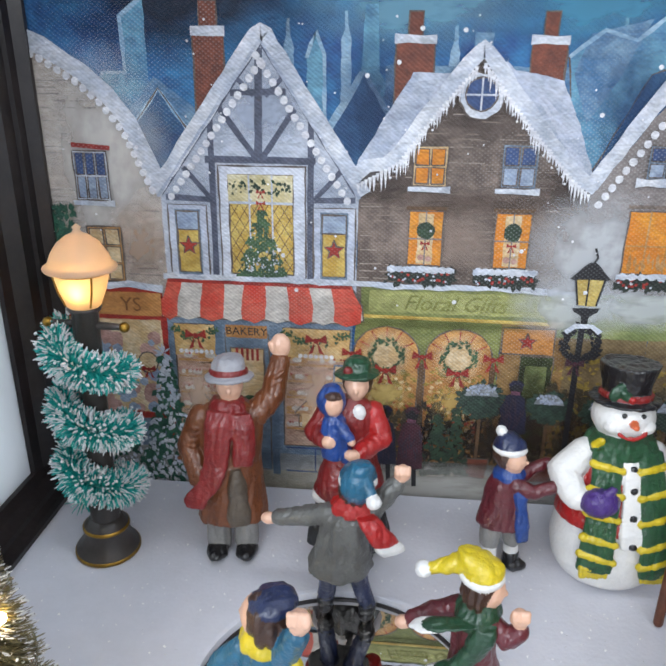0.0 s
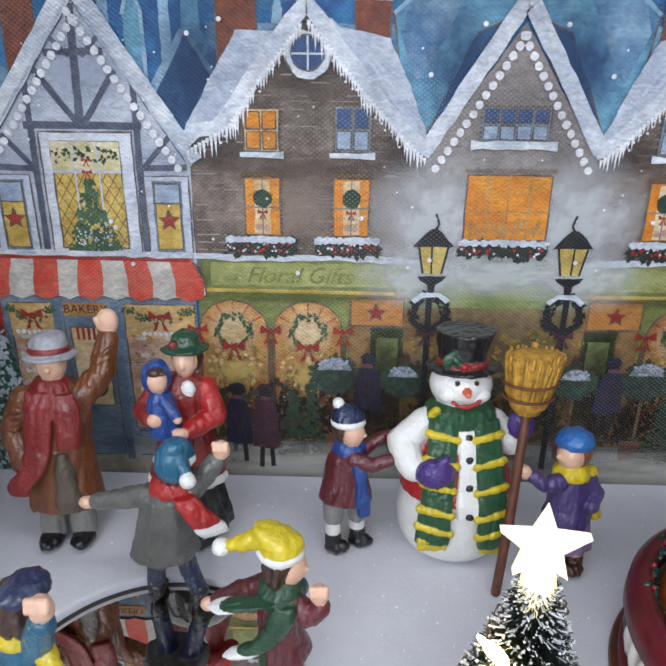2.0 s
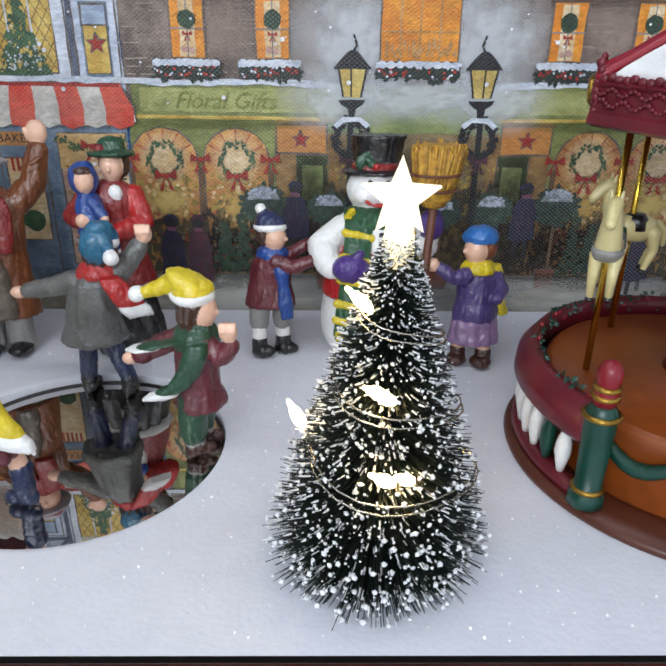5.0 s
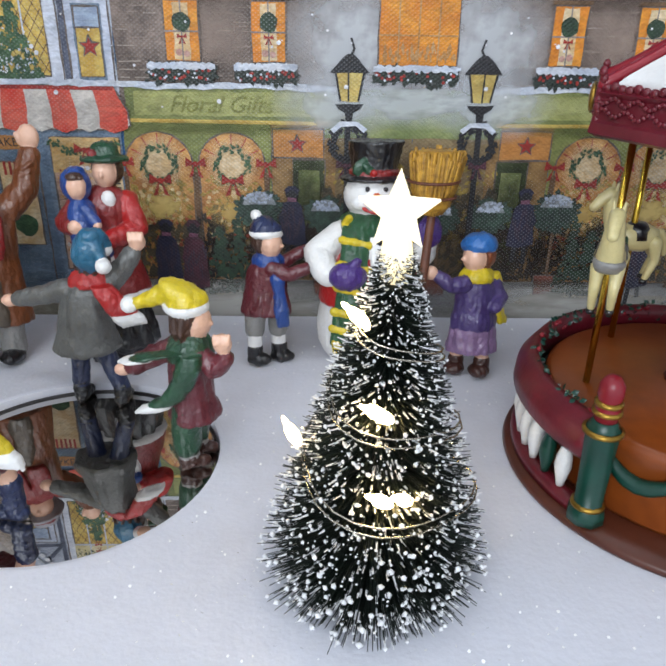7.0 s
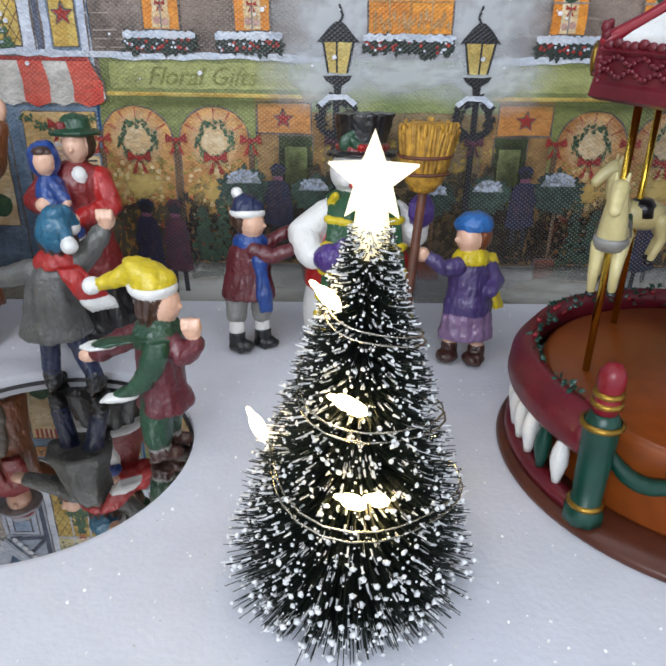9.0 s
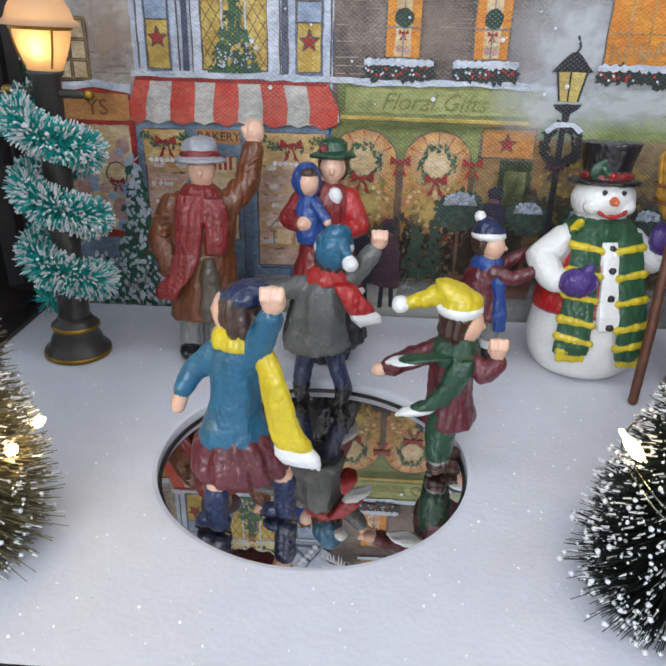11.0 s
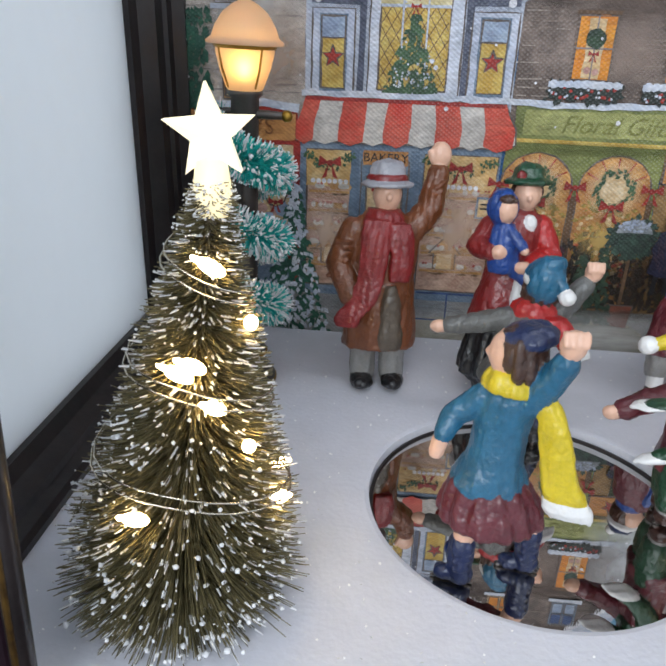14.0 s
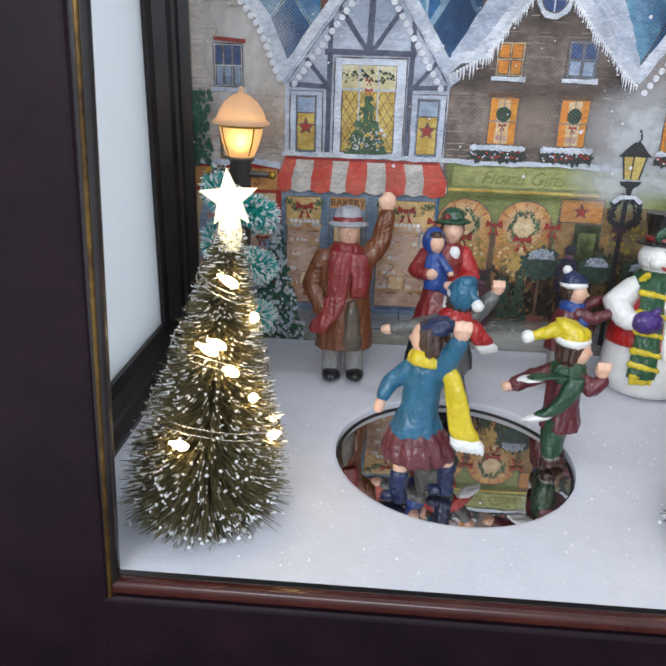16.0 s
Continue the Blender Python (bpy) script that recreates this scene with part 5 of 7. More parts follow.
def lady():
    g = Figure(2)
    g.loft(C_BLACK, [(0, 0, 0.2, 8.5, 7.5), (0, 0, 4, 9.5, 8.5), (0, 0, 8, 14.5, 11.5), (0, 0, 16, 13.0, 10.5), (0, 0, 28, 9.5, 8.2), (0, 0, 34, 7, 6)], 40, 11, 0.07)
    g.loft(C_DKRED, [(0, 0, 25, 12.6, 9.8), (0, 0, 30, 11.8, 9.2), (0, 0, 40, 9.0, 7.4), (0, 0, 47, 7.4, 6.0), (0, 0, 54, 8.6, 6.2), (0, 0, 59, 7.6, 5.4), (0, 0, 62, 3.4, 3.4)], 28, 5, 0.03)
    g.loft(C_WHITE, [(0, 0, 23.6, 12.4, 9.6), (0, 0, 24.4, 13.3, 10.4), (0, 0, 25.8, 13.2, 10.3), (0, 0, 26.8, 12.2, 9.4)], 32, 13, 0.02)
    g.slab(C_WHITE, [(-1.0, -9.8, 24, 1.9, 0), (0.2, -9.0, 32, 1.7, 0), (1.4, -7.4, 42, 1.3, 0)], 1.0)
    g.slab(C_BLACK, [(1.0, -10.0, 23, 1.1, 0), (1.0, -9.4, 30, 0.6, 0)], 0.7)
    g.limb(C_DKRED, [(-7.4, 0, 57, 3.6), (-12.4, -3, 50, 3.6), (-8.5, -9, 49.5, 2.9)])
    g.limb(C_RED, [(7.4, 0, 57, 3.6), (10.8, -2.5, 48, 3.6), (3.5, -9, 45.5, 2.9)])
    g.ball(SKIN, (-7.2, -11, 49.8), (2.4, 1.9, 2.2))
    g.ball(SKIN, (0.6, -11, 45.2), (2.6, 1.9, 1.9))
    # the child on her arm
    g.loft(C_BLUE, [(-4.8, -8, 43, 4.6, 3.4), (-5, -8, 48, 4.9, 3.9), (-5.4, -8, 54, 4.4, 3.6), (-5.8, -7.6, 58, 3, 3)], 18)
    g.limb(C_BLUE, [(-2, -9, 44, 2.1), (2.2, -10.4, 41, 1.9)])
    g.limb(C_BLUE, [(-4.2, -10, 56, 1.9), (-0.2, -12, 51.5, 1.7)])
    g.ball(SKIN, (0.2, -12.4, 50.6), 1.4)
    g.ball(C_BLUE, (-6.6, -7.2, 63), (4.7, 4.6, 5.8))
    g.ball(SKIN, (-5.9, -9.8, 62.6), (3.2, 2.8, 4.0))
    g.ball(HAIR, (-6.0, -10.2, 65.4), (2.8, 2.1, 1.6))
    g.ball(C_WHITE, (2.6, -4.8, 58.0), (2.3, 1.6, 2.8), lumps=0.12)
    g.ball(HAIR, (2.2, 0.6, 66.8), (5.0, 4.6, 5.2))
    g.ball(SKIN, (1.6, -2.0, 66.4), (3.9, 4.2, 5.0))
    g.ball(SKIN, (1.4, -6.2, 65.6), (0.7, 0.9, 1.1))
    g.loft(C_GREEN, [(1.6, -0.6, 69.6, 7.2, 6.6), (1.6, -0.8, 70.6, 7.6, 7.0), (1.7, -0.2, 71.6, 4.9, 4.7), (1.8, 0, 74.4, 4.4, 4.2), (1.8, 0, 75.8, 2, 2)], 22)
    g.ball(C_DKRED, (-1.4, -4.4, 72.4), (1.4, 1.0, 1.2))
    return tagged(g.done("lady_figurine", pose(-0.0105, -0.0435, 0.0, TILT, 0, 4)), "painted lady in red coat holding a child in blue", "figurine")


def boy():
    g = Figure(3)
    for sx, dy in ((-3.6, -3.0), (4.2, 1.5)):
        g.ball(C_BLACK, (sx + 1.6, dy - 0.6, 2.0), (4.4, 2.8, 2.2))
        g.limb(C_BLACK, [(sx, dy, 2.5, 2.7), (sx, dy, 6.5, 2.7)])
        g.limb(C_WHITE, [(sx, dy, 7.5, 2.7), (sx, dy, 10.5, 2.6)])
        g.limb(C_GREY, [(sx, dy * 0.8, 12.2, 3.4), (sx * 0.9, dy * 0.6, 20, 3.8)])
    g.loft(C_MAROON, [(0, 0, 18.4, 8.6, 6.8), (0, 0, 20, 8.7, 6.9), (0, 0, 27, 7.2, 5.8), (0.6, 0, 34, 6.4, 5.2), (0.8, 0, 37.5, 4.8, 4.2), (1, 0, 40, 2.6, 2.6)], 22, 4, 0.03)
    g.slab(C_BLUE, [(4.6, -4.6, 36, 2.0, 30), (5.6, -5.0, 27, 1.8, 30), (6.6, -5.0, 15, 2.0, 30)], 0.9)
    g.loft(C_BLUE, [(0.8, 0, 36, 5.4, 4.8), (0.8, 0, 38.4, 5.2, 4.6), (0.8, 0, 39.8, 3.8, 3.6)], 18, 6, 0.05)
    g.limb(C_MAROON, [(3, -3.8, 35, 2.7), (9, -4.6, 33.5, 2.4), (15, -4.0, 36, 2.1)])
    g.limb(C_MAROON, [(4, 2.6, 35, 2.6), (9, 4.4, 38, 2.2), (14, 5.2, 40.5, 1.9)])
    g.ball(SKIN, (17.6, -3.8, 36.6), (2.3, 1.9, 2.0))
    g.ball(HAIR, (0.0, 0.6, 44.0), (4.9, 5.0, 5.2))
    g.ball(SKIN, (2.0, -1.0, 43.2), (4.0, 4.4, 4.7))
    g.ball(SKIN, (6.0, -2.0, 42.8), 0.8)
    g.loft(C_NAVY, [(0.2, 0.2, 46.6, 5.4, 5.2), (0.0, 0.2, 49.4, 4.8, 4.6), (-0.6, 0.4, 51.6, 3.0, 3.0), (-1.2, 0.4, 52.6, 1.2, 1.2)], 18)
    hat_band(g, C_WHITE, 0.3, 0.0, 45.6, 5.3, 2.0)
    g.ball(C_WHITE, (-3.0, 0.4, 52.6), 1.9, lumps=0.1)
    return tagged(g.done("boy_figurine", pose(0.0425, -0.0445, 0.0, TILT, 0, -4)), "painted boy in maroon coat, blue scarf and bobble hat, reaching out", "figurine")


def girl():
    g = Figure(4)
    for sx, dy in ((-4.4, 1.0), (3.4, -1.6)):
        g.ball(C_BOOT, (sx - 1.0, dy - 1.4, 2.0), (3.4, 3.8, 2.2))
        g.limb(C_BOOT, [(sx, dy, 2.5, 2.5), (sx, dy, 5.5, 2.5)])
        g.limb(SKIN, [(sx, dy, 6.5, 2.2), (sx, dy, 10, 2.2)])
    g.loft(C_LILAC, [(0, 0, 8.4, 8.4, 6.6), (0, 0, 12, 7.8, 6.2), (0, 0, 18, 6.4, 5.2)], 30, 10, 0.06)
    g.loft(C_VIOLET, [(0, 0, 16.4, 7.2, 5.9), (0, 0, 22, 6.7, 5.6), (0, 0, 29, 6.0, 5.0), (0, 0, 33, 4.6, 4.2), (0, 0, 35, 2.6, 2.6)], 22, 4, 0.03)
    g.limb(C_VIOLET, [(-4.4, -3, 31.5, 2.6), (-9, -4.4, 31, 2.3), (-13, -4.4, 34, 2.1)])
    g.ball(SKIN, (-15.4, -4.6, 35.2), (2.1, 1.8, 2.3))
    g.limb(C_VIOLET, [(5, 1, 31.5, 2.6), (8.5, 0, 26, 2.3), (5.5, -4.5, 24, 2.0)])
    g.loft(C_YELLOW, [(0, 0, 32, 5.6, 5.0), (0, 0, 34.4, 5.4, 4.8), (0, 0, 36, 3.8, 3.7)], 18, 6, 0.05)
    g.slab(C_YELLOW, [(6.0, 1.0, 34, 2.3, 60), (7.6, 1.4, 28, 2.4, 60), (9.0, 1.4, 20, 2.6, 60), (10.0, 1.4, 17.5, 2.4, 60)], 1.0)
    g.ball(C_AUBURN, (0.8, 1.0, 39.6), (4.9, 4.8, 5.4))
    g.ball(SKIN, (-1.2, -0.8, 39.4), (3.9, 4.2, 4.6))
    g.ball(SKIN, (-5.0, -2.0, 39.0), 0.8)
    g.loft(C_BRIGHTBLUE, [(0.2, 0.4, 41.8, 5.4, 5.2), (0.2, 0.4, 43.6, 5.7, 5.5), (0.4, 0.4, 45.6, 4.6, 4.4), (0.4, 0.4, 46.8, 2.2, 2.2)], 18, 8, 0.03)
    return tagged(g.done("girl_figurine", pose(0.1145, -0.0525, 0.0, TILT, 0, 0) @ Matrix.Scale(1.06, 4)), "painted girl in violet coat, lilac skirt, yellow scarf and blue hat", "figurine")


def snowman():
    g = Figure(5)
    body = [(0, 0, 0, 13.5, 12.5), (0, 0, 2.5, 16.4, 15), (0, 0, 8, 18.6, 17), (0, 0, 15, 19.0, 17.2), (0, 0, 24, 17.8, 15.8), (0, 0.4, 34, 15.6, 13.4), (0, 0.6, 42, 13.4, 11.4), (0, 1, 49, 10.6, 9.2), (0, 1, 54, 7, 6.6)]
    g.loft(C_WHITE, body, 36)

    def front(z):
        for a, b in zip(body, body[1:]):
            if a[2] <= z <= b[2]:
                q = (z - a[2]) / (b[2] - a[2])
                return a[1] * (1 - q) + b[1] * q - (a[4] * (1 - q) + b[4] * q)
        return -8.0
    # waistcoat, arms and mittens
    g.loft(C_RED, [(-0.2, 0, 23, 17.4, 15.4), (-0.2, 0, 24, 18.6, 16.6), (-0.2, 0.2, 30, 17.4, 15.2), (-0.1, 0.5, 38, 15.4, 13.2), (0, 0.8, 46, 12.8, 11.0), (0, 1, 52, 9.4, 8.4)], 36)
    g.slab(C_WHITE, [(1.6, front(20) - 0.9, 20, 4.0, 0), (1.0, front(30) - 1.2, 30, 3.4, 0), (0.6, front(40) - 1.4, 40, 2.6, 0), (0.4, front(49) - 1.4, 49, 2.2, 0)], 0.8)
    g.limb(C_WHITE, [(-10.5, 0, 48, 5.4), (-19, -3.5, 42, 5.4), (-17, -10, 36.5, 4.6)])
    g.ball(C_WHITE, (-16, -11.6, 36.0), (4.6, 3.6, 4.2))
    g.ball(C_PURPLE, (-10.2, -15.4, 36.4), (6.2, 4.2, 5.0), lumps=0.05)
    g.limb(C_PURPLE, [(-8.4, -15.8, 40, 2.0), (-7.0, -16.4, 42, 1.4)], 8)
    g.limb(C_WHITE, [(10.5, 0, 48, 5.2), (17.5, -3, 41, 4.8)])
    g.limb(C_WHITE, [(17.5, -3, 40, 3.4), (18.6, -5, 45, 3.2)])
    g.ball(C_PURPLE, (18.6, -6.8, 50), (4.2, 3.6, 5.8), lumps=0.05)
    # striped scarf
    g.loft(C_SCARFGREEN, [(0, 0, 49.4, 11.6, 10.4), (0, -0.2, 52, 11.8, 10.6), (0, 0, 54.6, 10.4, 9.4), (0, 0.4, 56, 8, 7.6)], 30, 11, 0.04)
    for sx, lean, zend in ((-6.6, -2.6, 12.0), (7.0, 2.4, 10.0)):
        pts = []
        for i in range(9):
            z = 52 - (52 - zend) * i / 8
            pts.append((sx + lean * i / 8 * (1.6 if sx < 0 else 1.0), front(z) - 0.9, z, 4.3 + 1.0 * i / 8, -14 if sx < 0 else 14))
        g.slab(C_SCARFGREEN, pts, 1.3)
        for i in (1, 2.6, 4.2, 5.8, 7.0):
            z = 52 - (52 - zend) * i / 8
            cx, w = sx + lean * i / 8 * (1.6 if sx < 0 else 1.0), 4.4 + 1.0 * i / 8
            tl = -0.24 if sx < 0 else 0.2
            g.limb(C_YELLOW, [(cx - w, front(z) - 1.2 + (1.2 if sx < 0 else -1.0), z - tl * w * 0.8, 1.3), (cx, front(z) - 1.5, z + 0.2, 1.5), (cx + w, front(z) - 1.2 + (-1.0 if sx < 0 else 1.2), z + tl * w * 0.8, 1.3)], 8)
        for k in range(7):
            cx = sx + lean * (1.6 if sx < 0 else 1.0) + (k - 3) * 1.35
            g.limb(C_YELLOW, [(cx, front(zend) - 1.4, zend + 1.2, 0.9), (cx + 0.3, front(zend - 3) - 1.0, zend - 2.6, 0.7)], 6)
    g.limb(C_YELLOW, [(-10.2, -4.6, 52.6, 1.3), (-8.8, -6.8, 55.4, 1.2)], 8)
    for z in (47, 40, 31, 21.5):
        g.ball(C_BLACK, (0.9, front(z) - 2.1, z), (1.15, 0.9, 1.15), n=10)
    # head
    g.ball(C_WHITE, (0, 0.4, 62), (10.2, 9.6, 8.8), n=24)
    g.ball(C_WHITE, (-4.8, -5.4, 60.4), (3.6, 3.2, 3.0))
    g.ball(C_WHITE, (4.8, -5.4, 60.4), (3.6, 3.2, 3.0))
    g.limb(C_CARROT, [(-0.2, -8.6, 62.6, 1.5), (-0.6, -11.4, 62.2, 0.9)], 10)
    g.limb(C_RED, [(-4.4, -8.9, 58.8, 0.45), (-2.2, -9.5, 57.6, 0.55), (0.4, -9.6, 57.4, 0.6), (2.8, -9.2, 58.2, 0.5), (4.2, -8.6, 59.2, 0.45)], 8)
    for sx in (-3.3, 3.0):
        g.ball(C_BLACK, (sx, -8.5, 65.4), (0.75, 0.6, 0.9), n=8)
        g.limb(C_GREY, [(sx - 1.2, -8.0, 67.2, 0.3), (sx + 1.0, -8.2, 67.4, 0.3)], 6)
    # top hat with holly
    g.loft(C_BLACK, [(0, 0.8, 67.4, 11.2, 10.4), (0, 0.8, 68.4, 11.4, 10.6), (0.2, 1, 69.2, 8.0, 7.8), (0.4, 1.4, 74, 7.8, 7.6), (0.9, 2.0, 79.8, 9.4, 9.2), (0.9, 2.0, 80.8, 9.3, 9.1), (0.9, 2.0, 80.4, 7.8, 7.6)], 30)
    hat_band(g, C_DKRED, 0.2, 1.0, 69.0, 7.9, 2.2)
    g.ball(C_GREEN, (-5.4, -5.4, 72.6), (2.0, 1.0, 3.4), (0, 30, 0))
    g.ball(C_GREEN, (-2.8, -6.6, 71.6), (1.4, 0.9, 2.8), (0, -40, 0))
    g.ball(C_RED, (-1.2, -7.2, 70.6), 1.1)
    return tagged(g.done("snowman_figurine", pose(0.0800, -0.0400, 0.0, -5, 0, 4) @ Matrix.Diagonal((1.0, 1.0, 0.95, 1))), "white resin snowman with black top hat and green-yellow striped scarf", "snowman")


man(), lady(), boy(), girl(), snowman()


def broom():
    foot, top = Vector((90.5, -66.0, 0.6)), Vector((97.5, -50.0, 57.0))
    b = empty("broom", *foot)
    tagged(b, "straw broom with a brown wooden stick, held by the snowman", "broom")
    g = Figure(8)
    d = top - foot
    g.limb(C_STICK, [(0, 0, 0.4, 1.5), (*(d * 0.4 + Vector((0.4, 0, 0))), 1.6), (*d, 1.4)])
    bmesh.ops.recalc_face_normals(g.bm, faces=g.bm.faces[:])
    part("stick", g.bm, C_STICK, b)
    rng, g = random.Random(3), Figure(9)
    g.loft(C_STRAW, [(*(d + Vector((0, 0, -1))), 2, 2), (*(d + Vector((0, 0, 2))), 5.6, 4.2), (*(d + Vector((0.2, 0.6, 9))), 7.4, 5.2), (*(d + Vector((0.6, 1.2, 17))), 8.2, 5.6), (*(d + Vector((0.8, 1.4, 19))), 6, 4)], 20)
    for k in range(120):
        a = rng.uniform(0, 2 * math.pi)
        L = rng.uniform(14.5, 19.5)
        c, s = math.cos(a), math.sin(a)
        g.limb(C_STRAW, [(d.x + 3.2 * c, d.y + 2.4 * s, d.z, 0.7), (d.x + 6.6 * c, d.y + 4.8 * s + 0.5, d.z + 7, 0.75), (d.x + 7.9 * c + 0.8 + rng.uniform(-0.8, 0.8), d.y + 6.0 * s + 1.4, d.z + L, 0.6)], 5)
    bmesh.ops.recalc_face_normals(g.bm, faces=g.bm.faces[:])
    tagged(part("straw_head", g.bm, C_STRAW, b, "bundle of golden straw"), kind="stuff")
    for z, r in ((5, 7.4), (10, 8.2)):
        bm = lathe([(r, z - 0.5), (r + 0.5, z), (r, z + 0.5), (r - 0.6, z), (r, z - 0.5)], 24, closed=False)
        for v in bm.verts:
            v.co = Vector((v.co.x + d.x * MM, v.co.y * 0.74 + (d.y + 0.7) * MM, v.co.z + d.z * MM))
        part("binding", bm, C_STICK, b, "brown twine binding")


broom()


# ---- skaters on the mirror ----
BLADE = paint("dull_steel_blade", "#6a6460", 0.35, 0.3, 200, 0.1, 0.8)


def boot(g, mat, x, y, z, turn, top):
    """A skating boot with its blade; turn is the way of the toe, from +x."""
    c, s = math.cos(radians(turn)), math.sin(radians(turn))
    g.limb(mat, [(x, y, z + 2.6, 2.5), (x, y, z + top, 2.9)])
    g.limb(mat, [(x - 1.2 * c, y - 1.2 * s, z + 2.6, 2.2), (x + 4.2 * c, y + 4.2 * s, z + 2.2, 1.8)])
    g.limb(BLADE, [(x - 3 * c, y - 3 * s, z + 0.5, 0.5), (x + 6 * c, y + 6 * s, z + 0.5, 0.5)], 6)
    for k in range(3):
        g.limb(mat, [(x - 1.7, y - 2.3, z + top * 0.45 + 2.2 * k, 0.4), (x + 1.7, y - 2.3, z + top * 0.45 + 0.8 + 2.2 * k, 0.4)], 6)


def fist(g, x, y, z, r, turn=0):
    """A closed mitt of a hand with finger ridges."""
    g.ball(SKIN, (x, y, z), (r * 0.85, r * 0.7, r), (0, 0, turn))
    for k in range(4):
        g.limb(SKIN, [(x - r * 0.62 + k * r * 0.4, y - r * 0.3, z + r * 0.85, r * 0.26), (x - r * 0.56 + k * r * 0.38, y - r * 0.55, z + r * 0.2, r * 0.24)], 6)


def head(g, x, y, z, fx, fy, hair):
    """A plain head that looks along (fx, fy)."""
    g.ball(hair, (x - 0.9 * fx, y - 0.9 * fy, z + 0.5), (5.0, 5.0, 5.6), lumps=0.05)
    g.ball(SKIN, (x + 1.4 * fx, y + 1.4 * fy, z - 0.3), (4.1, 4.1, 5.0))
    g.ball(SKIN, (x + 5.4 * fx, y + 5.4 * fy, z - 0.6), 0.9)
    for k in range(7):
        a = math.atan2(-fy, -fx) + radians(-78 + 26 * k)
        g.limb(hair, [(x + 4.0 * math.cos(a), y + 4.0 * math.sin(a), z + 3.4, 1.3), (x + 4.9 * math.cos(a), y + 4.9 * math.sin(a), z - 2.6, 1.1), (x + 4.4 * math.cos(a), y + 4.4 * math.sin(a), z - 4.8, 0.7)], 7)


def bobble_hat(g, mat, x, y, z, bx, by, bz):
    """Cap whose drawn-out tip ends in a white bobble at (bx, by, bz); fur rim round the brow."""
    g.loft(mat, [(x, y, z, 5.5, 5.4), (x, y, z + 2.6, 5.2, 5.1), (x + (bx - x) * 0.16, y + (by - y) * 0.16, z + 5.2, 4.0, 3.9), (x + (bx - x) * 0.3, y + (by - y) * 0.3, z + 6.8, 2.2, 2.2)], 20, 5, 0.02)
    g.limb(mat, [(x + (bx - x) * 0.2, y + (by - y) * 0.2, z + 4.0, 3.3), (x + (bx - x) * 0.6, y + (by - y) * 0.6, z + 0.6 * (bz - z) + 1.6, 2.2), (bx, by, bz, 1.2)])
    hat_band(g, C_WHITE, x, y, z - 1.6, 5.5, 2.8)
    g.ball(C_WHITE, (bx, by, bz), 2.3, lumps=0.08)


def tail(g, mat, pts, fringe, thick=1.5):
    """A hanging scarf end with a white fringe."""
    g.slab(mat, pts, thick)
    x, y, z, w, a = pts[-1]
    px, py, pz = pts[-2][:3]
    d = Vector((x - px, y - py, z - pz)).normalized() * fringe
    g.slab(C_WHITE, [(x - d.x * 0.3, y - d.y * 0.3, z - d.z * 0.3, w * 1.06, a), (x + d.x, y + d.y, z + d.z, w * 1.1, a)], thick * 1.15)
    c, s = math.cos(radians(a)), math.sin(radians(a))
    for k in range(6):
        u = (-0.9 + 1.8 * k / 5) * w
        g.limb(C_WHITE, [(x + u * c + d.x * 0.5, y + u * s + d.y * 0.5, z + d.z * 0.5, 0.8), (x + u * c + d.x * 1.3, y + u * s + d.y * 1.3, z + d.z * 1.3, 0.55)], 6)


def skater_girl():
    g = Figure(11)
    for x, y in ((-7.5, -3.0), (8.0, 2.5)):
        boot(g, C_NAVY, x, y, 0, 170, 11.5)
        g.limb(SKIN, [(x, y, 12.0, 2.3), (x * 0.72 - 1.2, y * 0.6, 23, 2.7)])
    g.loft(C_MAROON, [(-2.2, 0, 16.6, 10.6, 8.8), (-2.2, 0, 18.0, 11.4, 9.6), (-2.6, 0, 23, 10.0, 8.2), (-3.2, 0, 28.6, 6.8, 5.8)], 44, 13, 0.055)
    g.loft(C_TEAL, [(-3.4, 0, 25.4, 8.0, 6.8), (-3.4, 0, 27, 8.2, 7.0), (-3.0, 0, 32, 6.2, 5.4), (-2.2, 0, 40, 5.7, 4.9), (-1.6, 0, 47, 6.0, 4.9), (-1.2, 0, 51, 4.2, 4.0), (-1.0, 0, 53, 2.8, 2.8)], 30, 5, 0.035)
    g.limb(C_TEAL, [(2.4, -2.0, 47, 3.2), (4.6, -4.4, 53, 3.0), (6.6, -6.0, 58.4, 2.6)])
    fist(g, 7.2, -6.4, 62.2, 3.1)
    g.limb(C_TEAL, [(-6.2, 0.6, 47, 2.9), (-12.0, 1.0, 41.4, 2.7), (-14.2, -1.0, 37.6, 2.3)])
    g.limb(SKIN, [(-14.6, -1.2, 36.6, 1.9), (-15.4, -1.8, 33.4, 1.6)])
    g.loft(C_YELLOW, [(-1.4, 0, 49.4, 6.0, 5.6), (-1.4, 0, 51.6, 5.8, 5.4), (-1.4, 0, 53.8, 4.0, 3.8)], 22, 7, 0.06)
    tail(g, C_YELLOW, [(3.6, -2.6, 51, 2.2, -36), (6.4, -5.4, 45, 2.9, -28), (8.0, -6.4, 38, 3.4, -20), (9.8, -6.6, 31, 3.6, -14), (11.6, -6.4, 26.5, 4.2, -12)], 3.4)
    head(g, -1.6, 0.2, 57.0, -0.94, 0.2, HAIR)
    g.loft(C_NAVY, [(0.2, 0.2, 59.6, 5.0, 5.0), (0.6, 0.2, 60.8, 5.4, 5.4), (1.4, 0.2, 62.4, 4.4, 4.4), (1.8, 0.2, 63.4, 2.4, 2.4)], 22, 9, 0.04)
    return g


